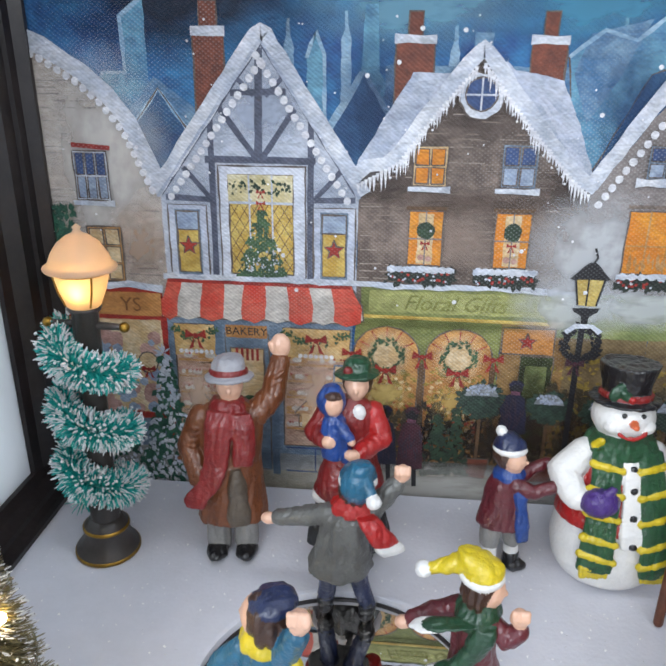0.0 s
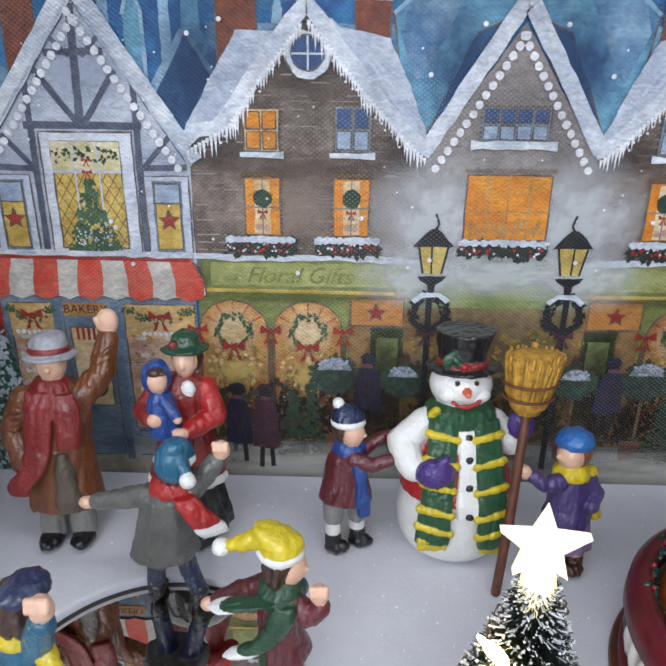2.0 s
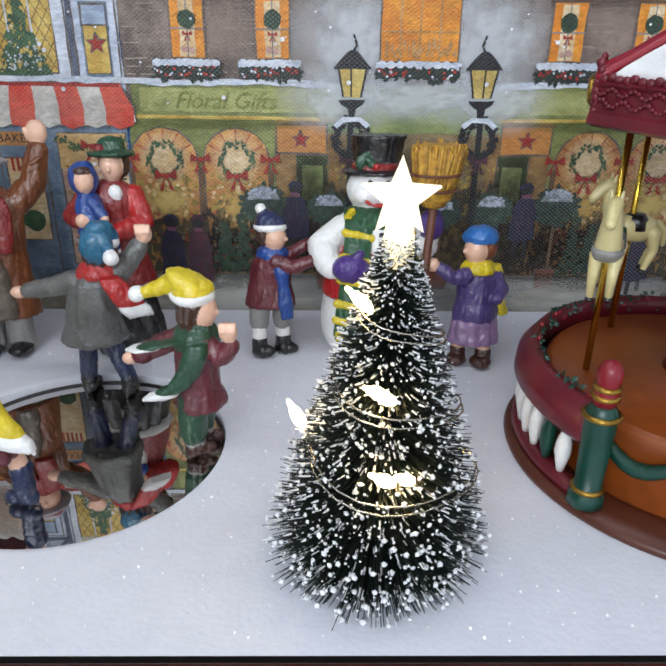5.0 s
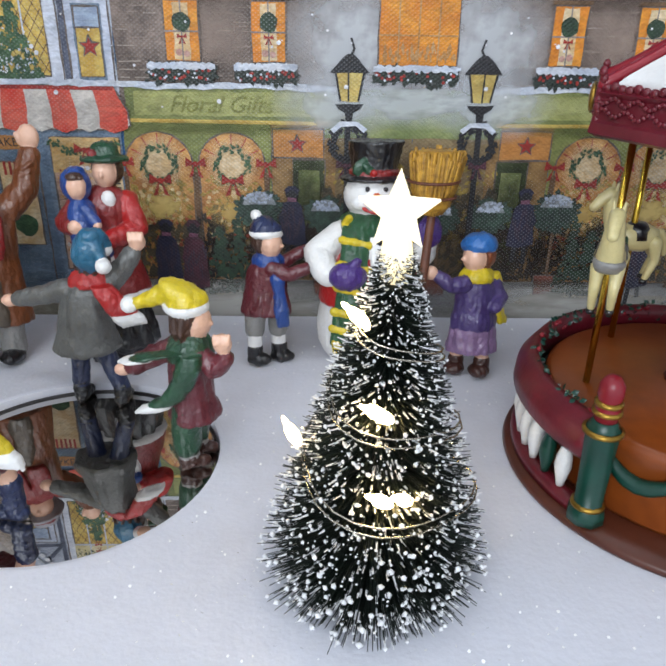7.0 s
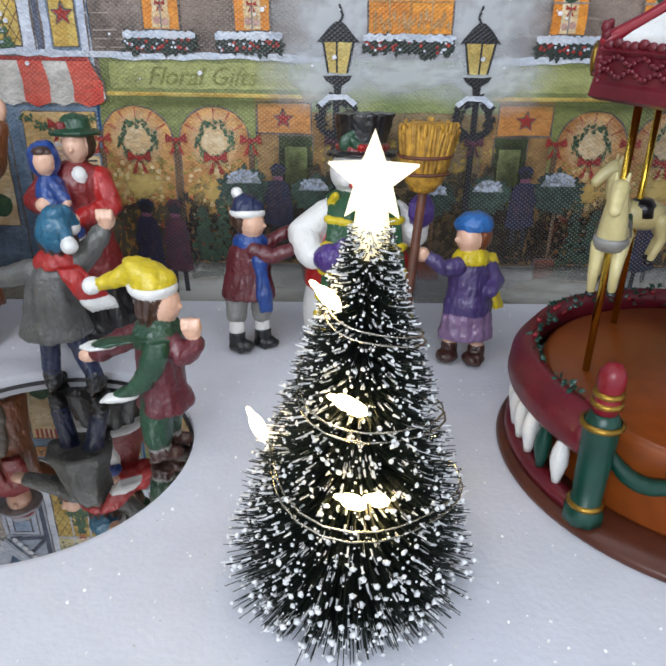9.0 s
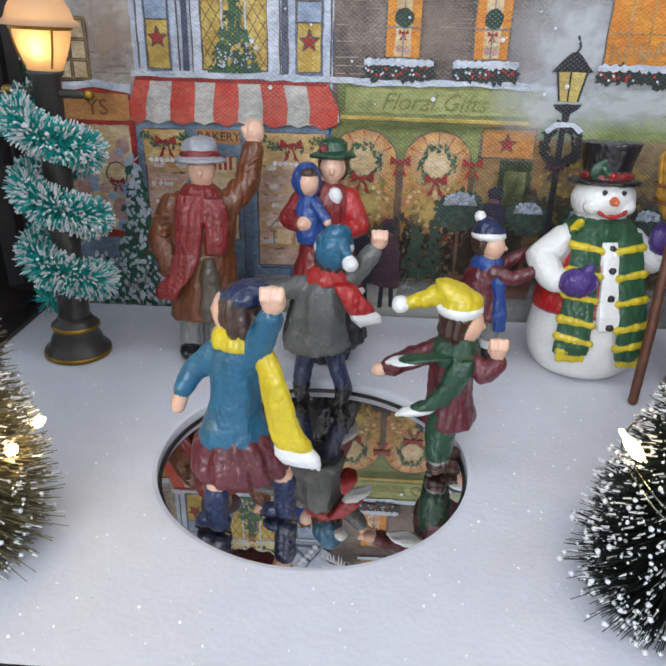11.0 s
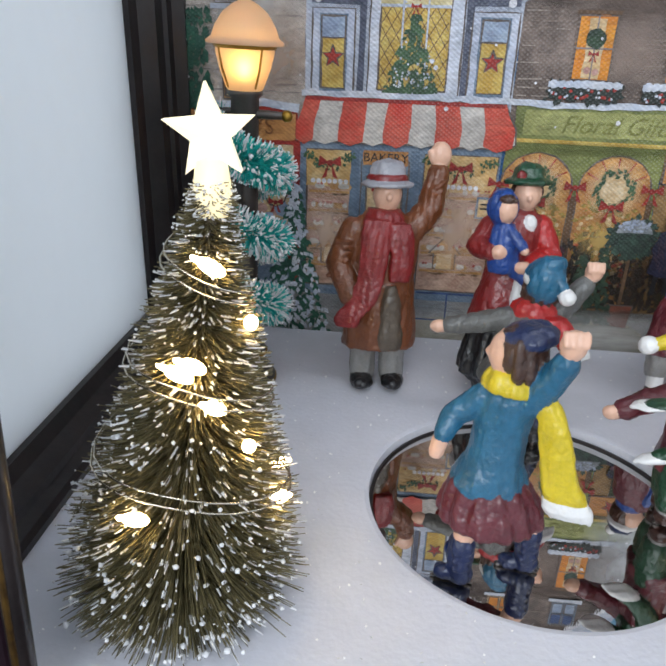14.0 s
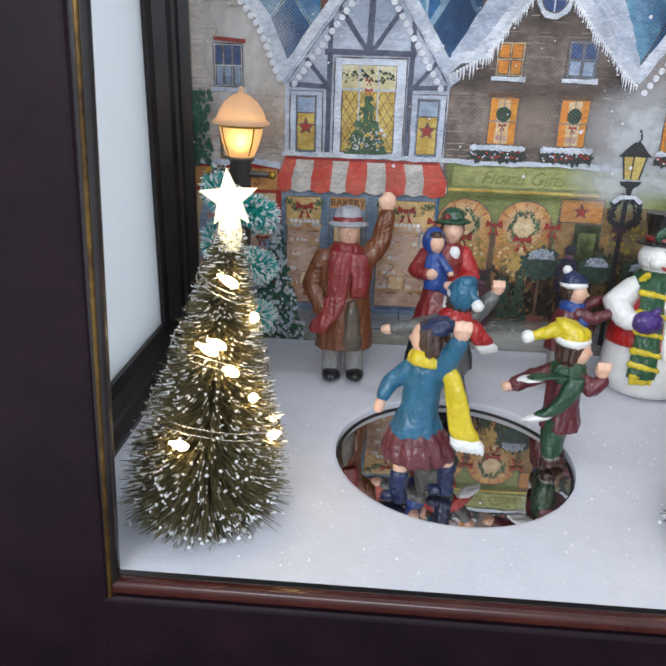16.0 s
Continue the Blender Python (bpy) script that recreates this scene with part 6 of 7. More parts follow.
def skater_elf():
    g = Figure(12)
    for x, y in ((-1.6, -3.2), (-0.2, 3.6)):
        boot(g, C_BOOT, x, y, -0.2, 10, 3.6)
        g.limb(C_GREY, [(x, y, 4.0, 2.7), (x - 0.2, y, 6.4, 2.8)])
        g.limb(C_GREEN, [(x - 0.4, y, 7.2, 3.6), (x - 0.2, y * 0.9, 12.5, 4.2), (x + 0.4, y * 0.7, 19, 4.4)])
    g.loft(C_MAROON, [(0.4, 0, 15.4, 6.8, 7.0), (0.4, 0, 16.8, 7.0, 7.2), (0, 0, 22, 6.0, 6.2), (0, 0, 30, 5.6, 6.0), (0.2, 0, 36, 5.2, 5.8), (0.4, 0, 39.6, 3.4, 3.6), (0.6, 0, 41, 2.6, 2.6)], 28, 6, 0.04)
    g.loft(C_GREEN, [(0.2, 0, 34.4, 5.9, 6.6), (0.2, 0, 37, 6.2, 6.6), (0.5, 0, 39.6, 5.0, 5.2), (0.6, 0, 41.2, 3.6, 3.8)], 24, 7, 0.06)
    # shawl ends streaming behind
    tail(g, C_GREEN, [(-2.0, -5.4, 37.6, 2.6, 6), (-7.0, -5.8, 37.0, 3.0, 8), (-11.8, -5.0, 35.4, 3.0, 10)], 2.4, 2.2)
    tail(g, C_GREEN, [(1.6, -6.4, 37, 2.6, 0), (-0.4, -7.0, 30, 3.0, 4), (-4.4, -6.8, 24.4, 3.2, 8), (-8.0, -6.2, 22.0, 3.2, 10)], 3.0, 1.6)
    g.limb(C_MAROON, [(-3.0, 2.0, 36, 3.2), (-10.5, 3.2, 32.0, 3.0), (-16.4, 2.4, 29.4, 2.6)])
    g.ball(SKIN, (-18.8, 2.2, 28.6), (2.4, 1.9, 1.9))
    g.limb(C_MAROON, [(2.6, -2.6, 36, 3.1), (7.4, -5.0, 32.6, 2.9), (10.4, -5.4, 35.8, 2.5)])
    fist(g, 9.8, -5.4, 40.0, 2.9)
    head(g, 1.2, -0.2, 44.6, 0.94, -0.2, HAIR)
    bobble_hat(g, C_YELLOW, 0.2, 0.2, 48.6, -14.6, 0.8, 48.2)
    return g


def skater_grey():
    g = Figure(13)
    for x, y, hx in ((0.4, 1.0, -4.6), (-13.2, 3.0, -11.0)):
        boot(g, C_BLACK, x, y, 0, 80, 5.6)
        g.limb(C_NAVY, [(x, y, 6.4, 2.6), (hx, y * 0.6, 24, 3.2)])
    g.loft(C_COATGREY, [(-8.6, 1.0, 20.4, 10.0, 8.2), (-8.6, 1.0, 21.8, 10.4, 8.6), (-8.2, 0.8, 27, 8.6, 7.0), (-7.4, 0.8, 34, 7.8, 6.2), (-6.4, 1.2, 40, 7.2, 5.6), (-5.2, 1.8, 44, 4.4, 4.2), (-4.6, 2.2, 46, 3.0, 3.0)], 34, 7, 0.045)
    g.limb(C_COATGREY, [(-0.6, 1.6, 40.6, 3.5), (4.8, 3.0, 46.5, 3.2), (8.2, 3.6, 51.0, 2.8)])
    fist(g, 9.8, 3.6, 54.8, 3.0)
    g.limb(C_COATGREY, [(-12.4, 1.6, 40.0, 3.5), (-20.5, 2.8, 37.6, 3.1), (-28.5, 3.4, 36.0, 2.6)])
    g.ball(SKIN, (-31.4, 3.6, 35.4), (2.8, 1.9, 2.0))
    g.loft(C_RED, [(-5.2, 2.0, 42, 6.4, 5.8), (-5.0, 2.0, 44.6, 6.0, 5.4), (-4.6, 2.2, 46.6, 4.0, 3.8)], 22, 7, 0.06)
    tail(g, C_RED, [(-0.4, -3.4, 43, 3.0, 20), (3.0, -4.4, 38.6, 3.6, 24), (6.2, -3.6, 33.6, 3.8, 30)], 3.0)
    head(g, -3.8, 3.0, 50.4, 0.15, 0.98, HAIR)
    bobble_hat(g, C_TEAL, -3.6, 2.4, 52.6, 1.6, -4.6, 49.6)
    g.ball(C_TEAL, (-3.6, -0.6, 51.6), (5.0, 3.4, 5.6))
    return g


for maker, x, y, label in ((skater_girl, -22.0, -129.0, "painted skating girl in teal coat, maroon skirt and yellow scarf"),
                           (skater_elf, 27.0, -101.0, "painted skating child in maroon and green with yellow bobble hat"),
                           (skater_grey, -3.0, -70.5, "painted skating child in grey coat, red scarf and blue hat")):
    tagged(maker().done("skater_figurine", pose(x * MM, y * MM, -3.2 * MM)), label, "figurine", "skaters on the mirror")


# ---- bottle-brush trees ----
def bristle_mesh(points, rng, n, seg=3, thick=0.2):
    """Thin curved needles: points(rng) gives foot, tip and sag in millimetres; returns needles and their tips."""
    verts, faces, tips = [], [], []
    for _ in range(n):
        a, b, sag = points(rng)
        d = (b - a)
        side = d.cross(Vector((rng.uniform(-1, 1), rng.uniform(-1, 1), rng.uniform(-1, 1)))).normalized()
        other = d.cross(side).normalized()
        i0 = len(verts)
        for s in range(seg):
            q = s / (seg - 1)
            c = a + d * q + Vector((0, 0, -sag * q * q))
            r = thick * (1 - 0.5 * q)
            for k in range(3):
                t = 2 * math.pi * k / 3
                verts.append((c + (side * math.cos(t) + other * math.sin(t)) * r) * MM)
        for s in range(seg - 1):
            for k in range(3):
                faces.append((i0 + 3 * s + k, i0 + 3 * s + (k + 1) % 3, i0 + 3 * s + 3 + (k + 1) % 3, i0 + 3 * s + 3 + k))
        tips.append((a + d + Vector((0, 0, -sag)), d.normalized()))
    return verts, faces, tips


def raw_part(name, verts, faces, mat, parent, label="", kind=""):
    me = bpy.data.meshes.new(name)
    me.from_pydata([tuple(v) for v in verts], [], faces)
    me.materials.append(mat)
    for p in me.polygons:
        p.use_smooth = True
    ob = new(name, me)
    ob.parent = parent
    if label or kind:
        tagged(ob, label, kind=kind)
    return ob


def snow_dots(tips, rng, share, lo, hi, fade=0.0):
    """Lumps of white flock on needle tips."""
    verts, faces = [], []
    for p, d in tips:
        if rng.random() > share:
            continue
        k0 = 1 - min(0.62, fade * max(p.z, 0.0))
        top_r = lo + (hi - lo) * rng.random() ** 1.8
        L, r = top_r * 1.8 * k0, top_r * k0
        u = d.orthogonal().normalized()
        w = d.cross(u)
        i0 = len(verts)
        verts.append((p + d * L * 0.5) * MM)
        verts.append((p - d * L * 0.6) * MM)
        for k in range(5):
            t = 2 * math.pi * k / 5
            verts.append((p + (u * math.cos(t) + w * math.sin(t)) * r * rng.uniform(0.7, 1.2)) * MM)
        for k in range(5):
            a, b = i0 + 2 + k, i0 + 2 + (k + 1) % 5
            faces += [(i0, a, b), (i0 + 1, b, a)]
    return verts, faces


FLOCK = paint("white_flock", "#eeeef0", 0.7, 0.08, 300, 0.2)
NEEDLE = paint("dark_green_needles", "#1d2a20", 0.5, 0.4, 300, 0.0, second="#0f1512", island=0.5)
NEEDLE_OLIVE = paint("olive_needles", "#9c9068", 0.5, 0.4, 300, 0.0, second="#5e573a", island=0.5)
NEEDLE_TEAL = paint("teal_needles", "#38d2c8", 0.5, 0.4, 300, 0.0, second="#1ba9a4", island=0.1)
WIRE = paint("silver_wire", "#cfc8b8", 0.25, 0.2, 300, 0.0, 1.0)
LED = glow("led_warm_white", "#ffdc94", 26.0)
STAR = glow("star_lit", "#fff3d2", 0.95)
CUP = glow("star_cup_lit", "#ffeebc", 0.85)


def tube(pts, r, n=6):
    g = Figure(1)
    g.limb(WIRE, [(*p, r) for p in pts], n)
    bmesh.ops.recalc_face_normals(g.bm, faces=g.bm.faces[:])
    return g.bm


def lit_tree(x, y, h, r0, needle, seed, lean, star_turn, phase, leds, n=5200, flock=0.42):
    rng = random.Random(seed)
    t = empty("lit_tree", x, y)
    top = Vector((lean[0], lean[1], h))
    part("trunk", tube([(0, 0, 0.5), tuple(top * 0.5), tuple(top)], 1.3, 10), C_TAUPE, t, "twisted wire trunk")

    def radius(q):
        return r0 * (1 - q) ** 0.98 + 3.6 if q > 0.07 else r0 * 0.9

    def needle_at(g):
        q = g.random() ** 1.35
        a = g.uniform(0, 2 * math.pi)
        rr = radius(q) * g.uniform(0.78, 1.06)
        foot = top * q + Vector((0, 0, 3))
        drop = g.uniform(-0.10, 0.22) * rr if q > 0.12 else g.uniform(0.05, 0.42) * rr
        tip = foot + Vector((math.cos(a) * rr, math.sin(a) * rr, -drop + 0.18 * rr))
        tip.z = max(tip.z, 0.5)
        return foot, tip, 0.10 * rr * g.random()
    v, f, tips = bristle_mesh(needle_at, rng, n)
    raw_part("needles", v, f, needle, t, "dense dark brush needles", "stuff")
    v, f = snow_dots(tips, rng, flock, 0.2, 0.98, 0.0095)
    some = [(p - d * rng.uniform(1.0, 2.4), p + d * 0.2, 0.0) for p, d in tips if rng.random() < 0.16]
    feed = iter(some)
    v2, f2, _ = bristle_mesh(lambda g: next(feed), rng, len(some), 2, 0.3)
    raw_part("snow_flock", list(v) + list(v2), list(f) + [tuple(i + len(v) for i in q) for q in f2], FLOCK, t, "white flock on the needle tips", "stuff")
    # star on its cup
    bm = bmesh.new()
    fr, bk = [], []
    for i in range(10):
        rr = 7.9 if i % 2 == 0 else 3.4
        a = radians(90 + 36 * i)
        fr.append(bm.verts.new((rr * math.cos(a) * MM, -1.0 * MM, rr * math.sin(a) * MM)))
        bk.append(bm.verts.new((rr * math.cos(a) * MM, 1.0 * MM, rr * math.sin(a) * MM)))
    cf, cb = bm.verts.new((0, -2.6 * MM, 0)), bm.verts.new((0, 2.6 * MM, 0))
    for i in range(10):
        j = (i + 1) % 10
        bm.faces.new((fr[i], fr[j], cf))
        bm.faces.new((bk[j], bk[i], cb))
        bm.faces.new((fr[j], fr[i], bk[i], bk[j]))
    st = part("star", bm, STAR, t, "glowing warm white plastic star", False)
    st.matrix_basis = pose(top.x * MM, top.y * MM, (h + 11.0) * MM, 0, star_turn[0], star_turn[1])
    cup = part("star_cup", lathe([(0.5, -4), (3.0, -4), (3.3, 0), (2.6, 5), (0.5, 6)], 20), CUP, t, "lit clear cup under the star")
    cup.matrix_basis = pose(top.x * MM, top.y * MM, (h + 1.6) * MM)
    # fairy light wire round the tree
    def on(q, a, k=0.97):
        c = top * q + Vector((0, 0, 3))
        rr = radius(q) * k
        return c + Vector((math.cos(a) * rr, math.sin(a) * rr, 0))
    turns = 3.4
    for off in (0.0, 0.022):
        part("fairy_wire", tube([tuple(on(0.94 - 0.74 * i / 90 + off, phase + turns * 2 * math.pi * i / 90, 1.0 + 0.08 * math.sin(i * 0.7))) for i in range(91)], 0.22, 5), WIRE, t, "thin silver fairy light wire")
    for q, a, k in leds:
        g = Figure(2)
        g.ball(LED, (0, 0, 0), (1.3, 1.3, 2.9), n=10)
        g.ball(LED, (0, 0, 2.8), (0.6, 0.6, 1.6), n=8)
        bm = g.bm
        led = part("led", bm, LED, t, "lit warm white led drop")
        p = on(q, radians(a), k)
        led.matrix_basis = pose(p.x * MM, p.y * MM, p.z * MM, 55, 0, a + 40 + 25 * math.sin(9 * q + a))
    return t


tagged(lit_tree(73.8, -147.5, 69.5, 22.5, NEEDLE, 31, (2.6, 8.0), (0, -6), -0.6, ((0.84, 212, 1.1), (0.62, 255, 0.98), (0.60, 262, 0.86), (0.48, 190, 1.22), (0.40, 266, 0.98), (0.38, 283, 0.84), (0.3, 40, 1.0), (0.55, 90, 1.0)), n=8600),
       "dark green bottle-brush tree with snow flecks, fairy lights and lit star", "tree", "lit brush trees")
# a few LEDs of this tree are added only to brighten its needles
tagged(lit_tree(-89.5, -145.0, 84.0, 23.5, NEEDLE_OLIVE, 33, (9.5, 3.0), (-4, 4), 0.9, ((0.85, 292, 0.95), (0.66, 280, 0.95), (0.64, 268, 0.9), (0.57, 300, 0.92), (0.47, 325, 0.95), (0.34, 256, 0.95), (0.72, 345, 0.95), (0.30, 350, 0.95), (0.6, 100, 1.0), (0.25, 40, 1.0)), n=8200, flock=0.16),
       "olive bottle-brush tree with warm fairy lights and lit star", "tree", "lit brush trees")


# ---- street lamp with tinsel ----
def street_lamp():
    t = empty("street_lamp", -98.3, -48.5)
    t.matrix_world = pose(-98.3 * MM, -48.5 * MM, 0.4 * MM, 0, 1.7, 0)
    tagged(t, "dark toy street lamp with glowing amber lantern and snowy teal tinsel", "street lamp")
    DK = paint("dark_bronze_plastic", "#45403d", 0.32, 0.3, 160, 0.15)
    part("base", lathe([(0.1, 0.0), (10.6, 0.0), (11.2, 1.0), (11.0, 2.2), (9.0, 3.4), (8.6, 6), (7.2, 8.6), (7.8, 10.0), (7.8, 11.2), (6.2, 12.6), (5.6, 14), (0.1, 14)], 36), DK, t)
    part("base_ring", lathe([(10.8, 0.1), (11.5, 0.3), (11.5, 1.4), (10.8, 1.6)], 36, closed=False), GOLD, t, "worn gold ring")
    part("base_ring", lathe([(7.7, 9.8), (8.2, 10.2), (8.2, 10.9), (7.7, 11.3)], 36, closed=False), GOLD, t, "worn gold ring")
    bm = bmesh.new()
    rings = []
    for r, z in ((5.2, 14), (5.2, 28), (4.6, 29), (4.4, 60), (4.2, 92), (5.4, 93), (5.4, 94)):
        rings.append([bm.verts.new((r * (1 - 0.06 * (k % 2)) * math.cos(2 * math.pi * k / 24) * MM, r * (1 - 0.06 * (k % 2)) * math.sin(2 * math.pi * k / 24) * MM, z * MM)) for k in range(24)])
    for a, b in zip(rings, rings[1:]):
        for k in range(24):
            bm.faces.new((a[k], a[(k + 1) % 24], b[(k + 1) % 24], b[k]))
    bm.faces.new(rings[-1])
    part("post", bm, DK, t, "ribbed dark post")
    g = Figure(3)
    g.limb(DK, [(-11.5, 0, 87.6, 1.1), (0, 0, 87.6, 1.5), (11.5, 0, 87.6, 1.1)], 10)
    part("crossbar", g.bm, DK, t)
    for sx in (-12.6, 12.6):
        g = Figure(4)
        g.ball(GOLD, (sx, 0, 87.6), 1.75)
        part("knob", g.bm, GOLD, t, "dull gold knob")
    AMB = bpy.data.materials.new("amber_lantern")
    AMB.use_nodes = True
    n = AMB.node_tree.nodes["Principled BSDF"]
    n.inputs["Base Color"].default_value, n.inputs["Roughness"].default_value = (0.88, 0.66, 0.48, 1), 0.3
    thin = AMB.node_tree.nodes.new("ShaderNodeBsdfTranslucent")
    thin.inputs["Color"].default_value = (0.95, 0.76, 0.56, 1)
    both = AMB.node_tree.nodes.new("ShaderNodeMixShader")
    both.inputs[0].default_value = 0.6
    AMB.node_tree.links.new(n.outputs[0], both.inputs[1])
    AMB.node_tree.links.new(thin.outputs[0], both.inputs[2])
    AMB.node_tree.links.new(both.outputs[0], AMB.node_tree.nodes["Material Output"].inputs["Surface"])
    part("lantern_cup", lathe([(4.8, 94), (5.4, 94.6), (7.4, 100), (8.4, 104), (8.6, 106.4)], 24, closed=False), AMB, t, "glowing pink-amber lantern cup")
    part("lantern_roof", lathe([(8.8, 106.2), (11.0, 106.2), (11.2, 107.0), (9.6, 108.2), (8.6, 111), (6.4, 114.4), (3.6, 116.6), (1.5, 117.6), (1.0, 118.6), (1.4, 119.2), (0.2, 120.2)], 24, closed=False), AMB, t, "glowing amber lantern roof")
    part("lantern_rim", lathe([(8.6, 105.2), (9.0, 105.5), (9.0, 106.1), (8.6, 106.3)], 24, closed=False), GOLD, t, "dull gold rim")
    g = Figure(5)
    for k in range(4):
        a = radians(45 + 90 * k)
        g.limb(GOLD, [(5.6 * math.cos(a), 5.6 * math.sin(a), 95, 0.35), (7.6 * math.cos(a), 7.6 * math.sin(a), 100, 0.35), (8.7 * math.cos(a), 8.7 * math.sin(a), 105.6, 0.35)], 6)
    part("lantern_ribs", g.bm, GOLD, t)
    bulb = Figure(6)
    BULB = glow("amber_bulb", "#ffcc70", 14.0)
    bulb.ball(BULB, (1.0, -5.4, 101.5), (1.7, 1.7, 3.6), n=12)
    part("bulb", bulb.bm, BULB, t, "bright yellow bulb")
    # tinsel spiral
    rng = random.Random(44)

    def spine(q):
        a = radians(150) + q * 3.05 * 2 * math.pi
        return Vector((9.4 * math.cos(a), 9.4 * math.sin(a), 84 - 66 * q))

    def needle_at(g):
        q = g.random()
        c = spine(q)
        d = (spine(min(q + 0.01, 1)) - spine(max(q - 0.01, 0))).normalized()
        v = Vector((g.gauss(0, 1), g.gauss(0, 1), g.gauss(0, 1)))
        v = (v - d * v.dot(d) * 0.8).normalized()
        return c, c + v * g.uniform(5.0, 7.4), 0.0
    v, f, tips = bristle_mesh(needle_at, rng, 8200, 2, 0.3)
    raw_part("tinsel", v, f, NEEDLE_TEAL, t, "teal tinsel garland wound round the post", "stuff")
    def frosted(g):
        c, tip, sag = needle_at(g)
        return c.lerp(tip, g.uniform(0.62, 0.8)), c.lerp(tip, 1.06), 0.0
    v, f, tips2 = bristle_mesh(frosted, rng, 3000, 2, 0.46)
    v2, f2 = snow_dots(tips, rng, 0.16, 0.3, 0.85)
    raw_part("tinsel_snow", list(v) + list(v2), list(f) + [tuple(i + len(v) for i in q) for q in f2], FLOCK, t, "white frosted tips of the tinsel", "stuff")
    part("tinsel_wire", tube([tuple(spine(i / 80)) for i in range(81)], 0.5, 6), WIRE, t)


street_lamp()


# ---- carousel ----
def carousel():
    cx, cy = 167.0, -105.5
    t = empty("carousel", cx, cy)
    tagged(t, "burgundy and gold toy carousel with cream horses and snowy canopy", "carousel")
    FL = paint("carousel_brown", "#5a2c1c", 0.35, 0.3, 60, 0.12)
    OR = paint("carousel_orange_wood", "#90481a", 0.3, 0.3, 40, 0.1, second="#743612")
    BU = paint("carousel_burgundy", "#6a1a26", 0.32, 0.35, 120, 0.25)
    GR = paint("carousel_green", "#124236", 0.28, 0.3, 120, 0.15)
    RD = paint("carousel_red", "#8a1a28", 0.32, 0.25, 120, 0.15)
    part("base_plate", lathe([(0.1, 0.0), (51.5, 0.0), (52, 1.0), (51.4, 2.2), (46, 3.4), (0.1, 3.4)], 96), FL, t, "flat brown base plate")
    part("platform", lathe([(0.1, 3.5), (41.6, 3.5), (42.4, 5), (41.4, 20), (42.6, 22), (42.6, 24), (41, 25), (0.1, 25.6)], 96), OR, t, "orange-brown turning platform")
    part("column", lathe([(0.1, 25), (12, 25), (11, 29), (8.5, 32), (8.5, 86), (12, 91), (0.1, 92)], 24), BU, t, "burgundy centre column")
    part("column_ring", lathe([(8.6, 56), (9.4, 57), (9.4, 59), (8.6, 60)], 24, closed=False), BRASS, t)

    def arc(profile, a0, a1, n=40):
        bm = bmesh.new()
        rows = []
        for i in range(n + 1):
            a = radians(a0 + (a1 - a0) * i / n)
            rows.append([bm.verts.new((r * math.cos(a) * MM, r * math.sin(a) * MM, z * MM)) for r, z in profile])
        m = len(profile)
        for p, q in zip(rows, rows[1:]):
            for k in range(m):
                bm.faces.new((p[k], p[(k + 1) % m], q[(k + 1) % m], q[k]))
        bm.faces.new(rows[0])
        bm.faces.new(rows[-1][::-1])
        bmesh.ops.recalc_face_normals(bm, faces=bm.faces[:])
        return bm
    for a0, a1 in ((62, 212), (-32, 32)):
        part("fence_foot", arc([(45.5, 3.2), (50, 3.2), (50, 5.4), (49, 6.4), (46.5, 6.4), (45.5, 5.4)], a0, a1), BU, t)
        part("fence_rail", arc([(45, 19.5), (49.5, 18.5), (51.2, 20.5), (50.8, 24.5), (47.5, 29), (45.4, 29.5), (44.8, 26)], a0, a1), BU, t, "broad moulded burgundy rail")
        k = 0
        a = a0 + 4
        while a < a1 - 3:
            bm = lathe([(0.1, 6.3), (1.0, 6.4), (1.3, 8), (2.2, 12), (2.0, 15), (1.1, 18), (1.3, 20)], 12)
            m = GR if k % 5 == 2 else C_WHITE
            ob = part("baluster", bm, m, t, "green baluster" if m == GR else "")
            ob.matrix_basis = pose(47.8 * math.cos(radians(a)) * MM, 47.8 * math.sin(radians(a)) * MM, 0)
            a += 7.6
            k += 1
        rng = random.Random(int(a0))
        v, f = [], []
        for _ in range(240):
            b = radians(rng.uniform(a0 + 1, a1 - 1))
            c = Vector((45.4 * math.cos(b), 45.4 * math.sin(b), 27 + rng.uniform(-2, 3)))
            d = Vector((rng.uniform(-1, 1), rng.uniform(-1, 1), rng.uniform(-0.4, 1))).normalized() * rng.uniform(1.4, 2.6)
            s = d.orthogonal().normalized() * 0.7
            i0 = len(v)
            v += [c * MM, (c + d * 0.5 + s) * MM, (c + d) * MM, (c + d * 0.5 - s) * MM, (c + d * 0.5 + d.cross(s).normalized() * 0.5) * MM]
            f += [(i0, i0 + 1, i0 + 4), (i0 + 1, i0 + 2, i0 + 4), (i0 + 2, i0 + 3, i0 + 4), (i0 + 3, i0, i0 + 4)]
        raw_part("holly_leaves", v, f, GR, t, "dark green holly along the rail", "stuff")
        g = Figure(int(a0))
        for _ in range(34):
            b = radians(rng.uniform(a0 + 1, a1 - 1))
            g.ball(RD, (45.2 * math.cos(b), 45.2 * math.sin(b), 28 + rng.uniform(-2, 2.6)), 0.8, n=8)
        part("holly_berries", g.bm, RD, t)
        for a in (a0 - 2, a1 + 2):
            m = pose(48.4 * math.cos(radians(a)) * MM, 48.4 * math.sin(radians(a)) * MM, 3.2 * MM)
            b = part("bollard", lathe([(0.1, 0), (4.6, 0), (4.6, 2.4), (3.9, 3.6), (3.6, 5), (3.4, 5.2), (4.0, 24), (4.4, 25), (3.0, 27.5), (2.6, 28)], 8), GR, t, "green bollard with gold rings and red knob")
            b.matrix_basis = m
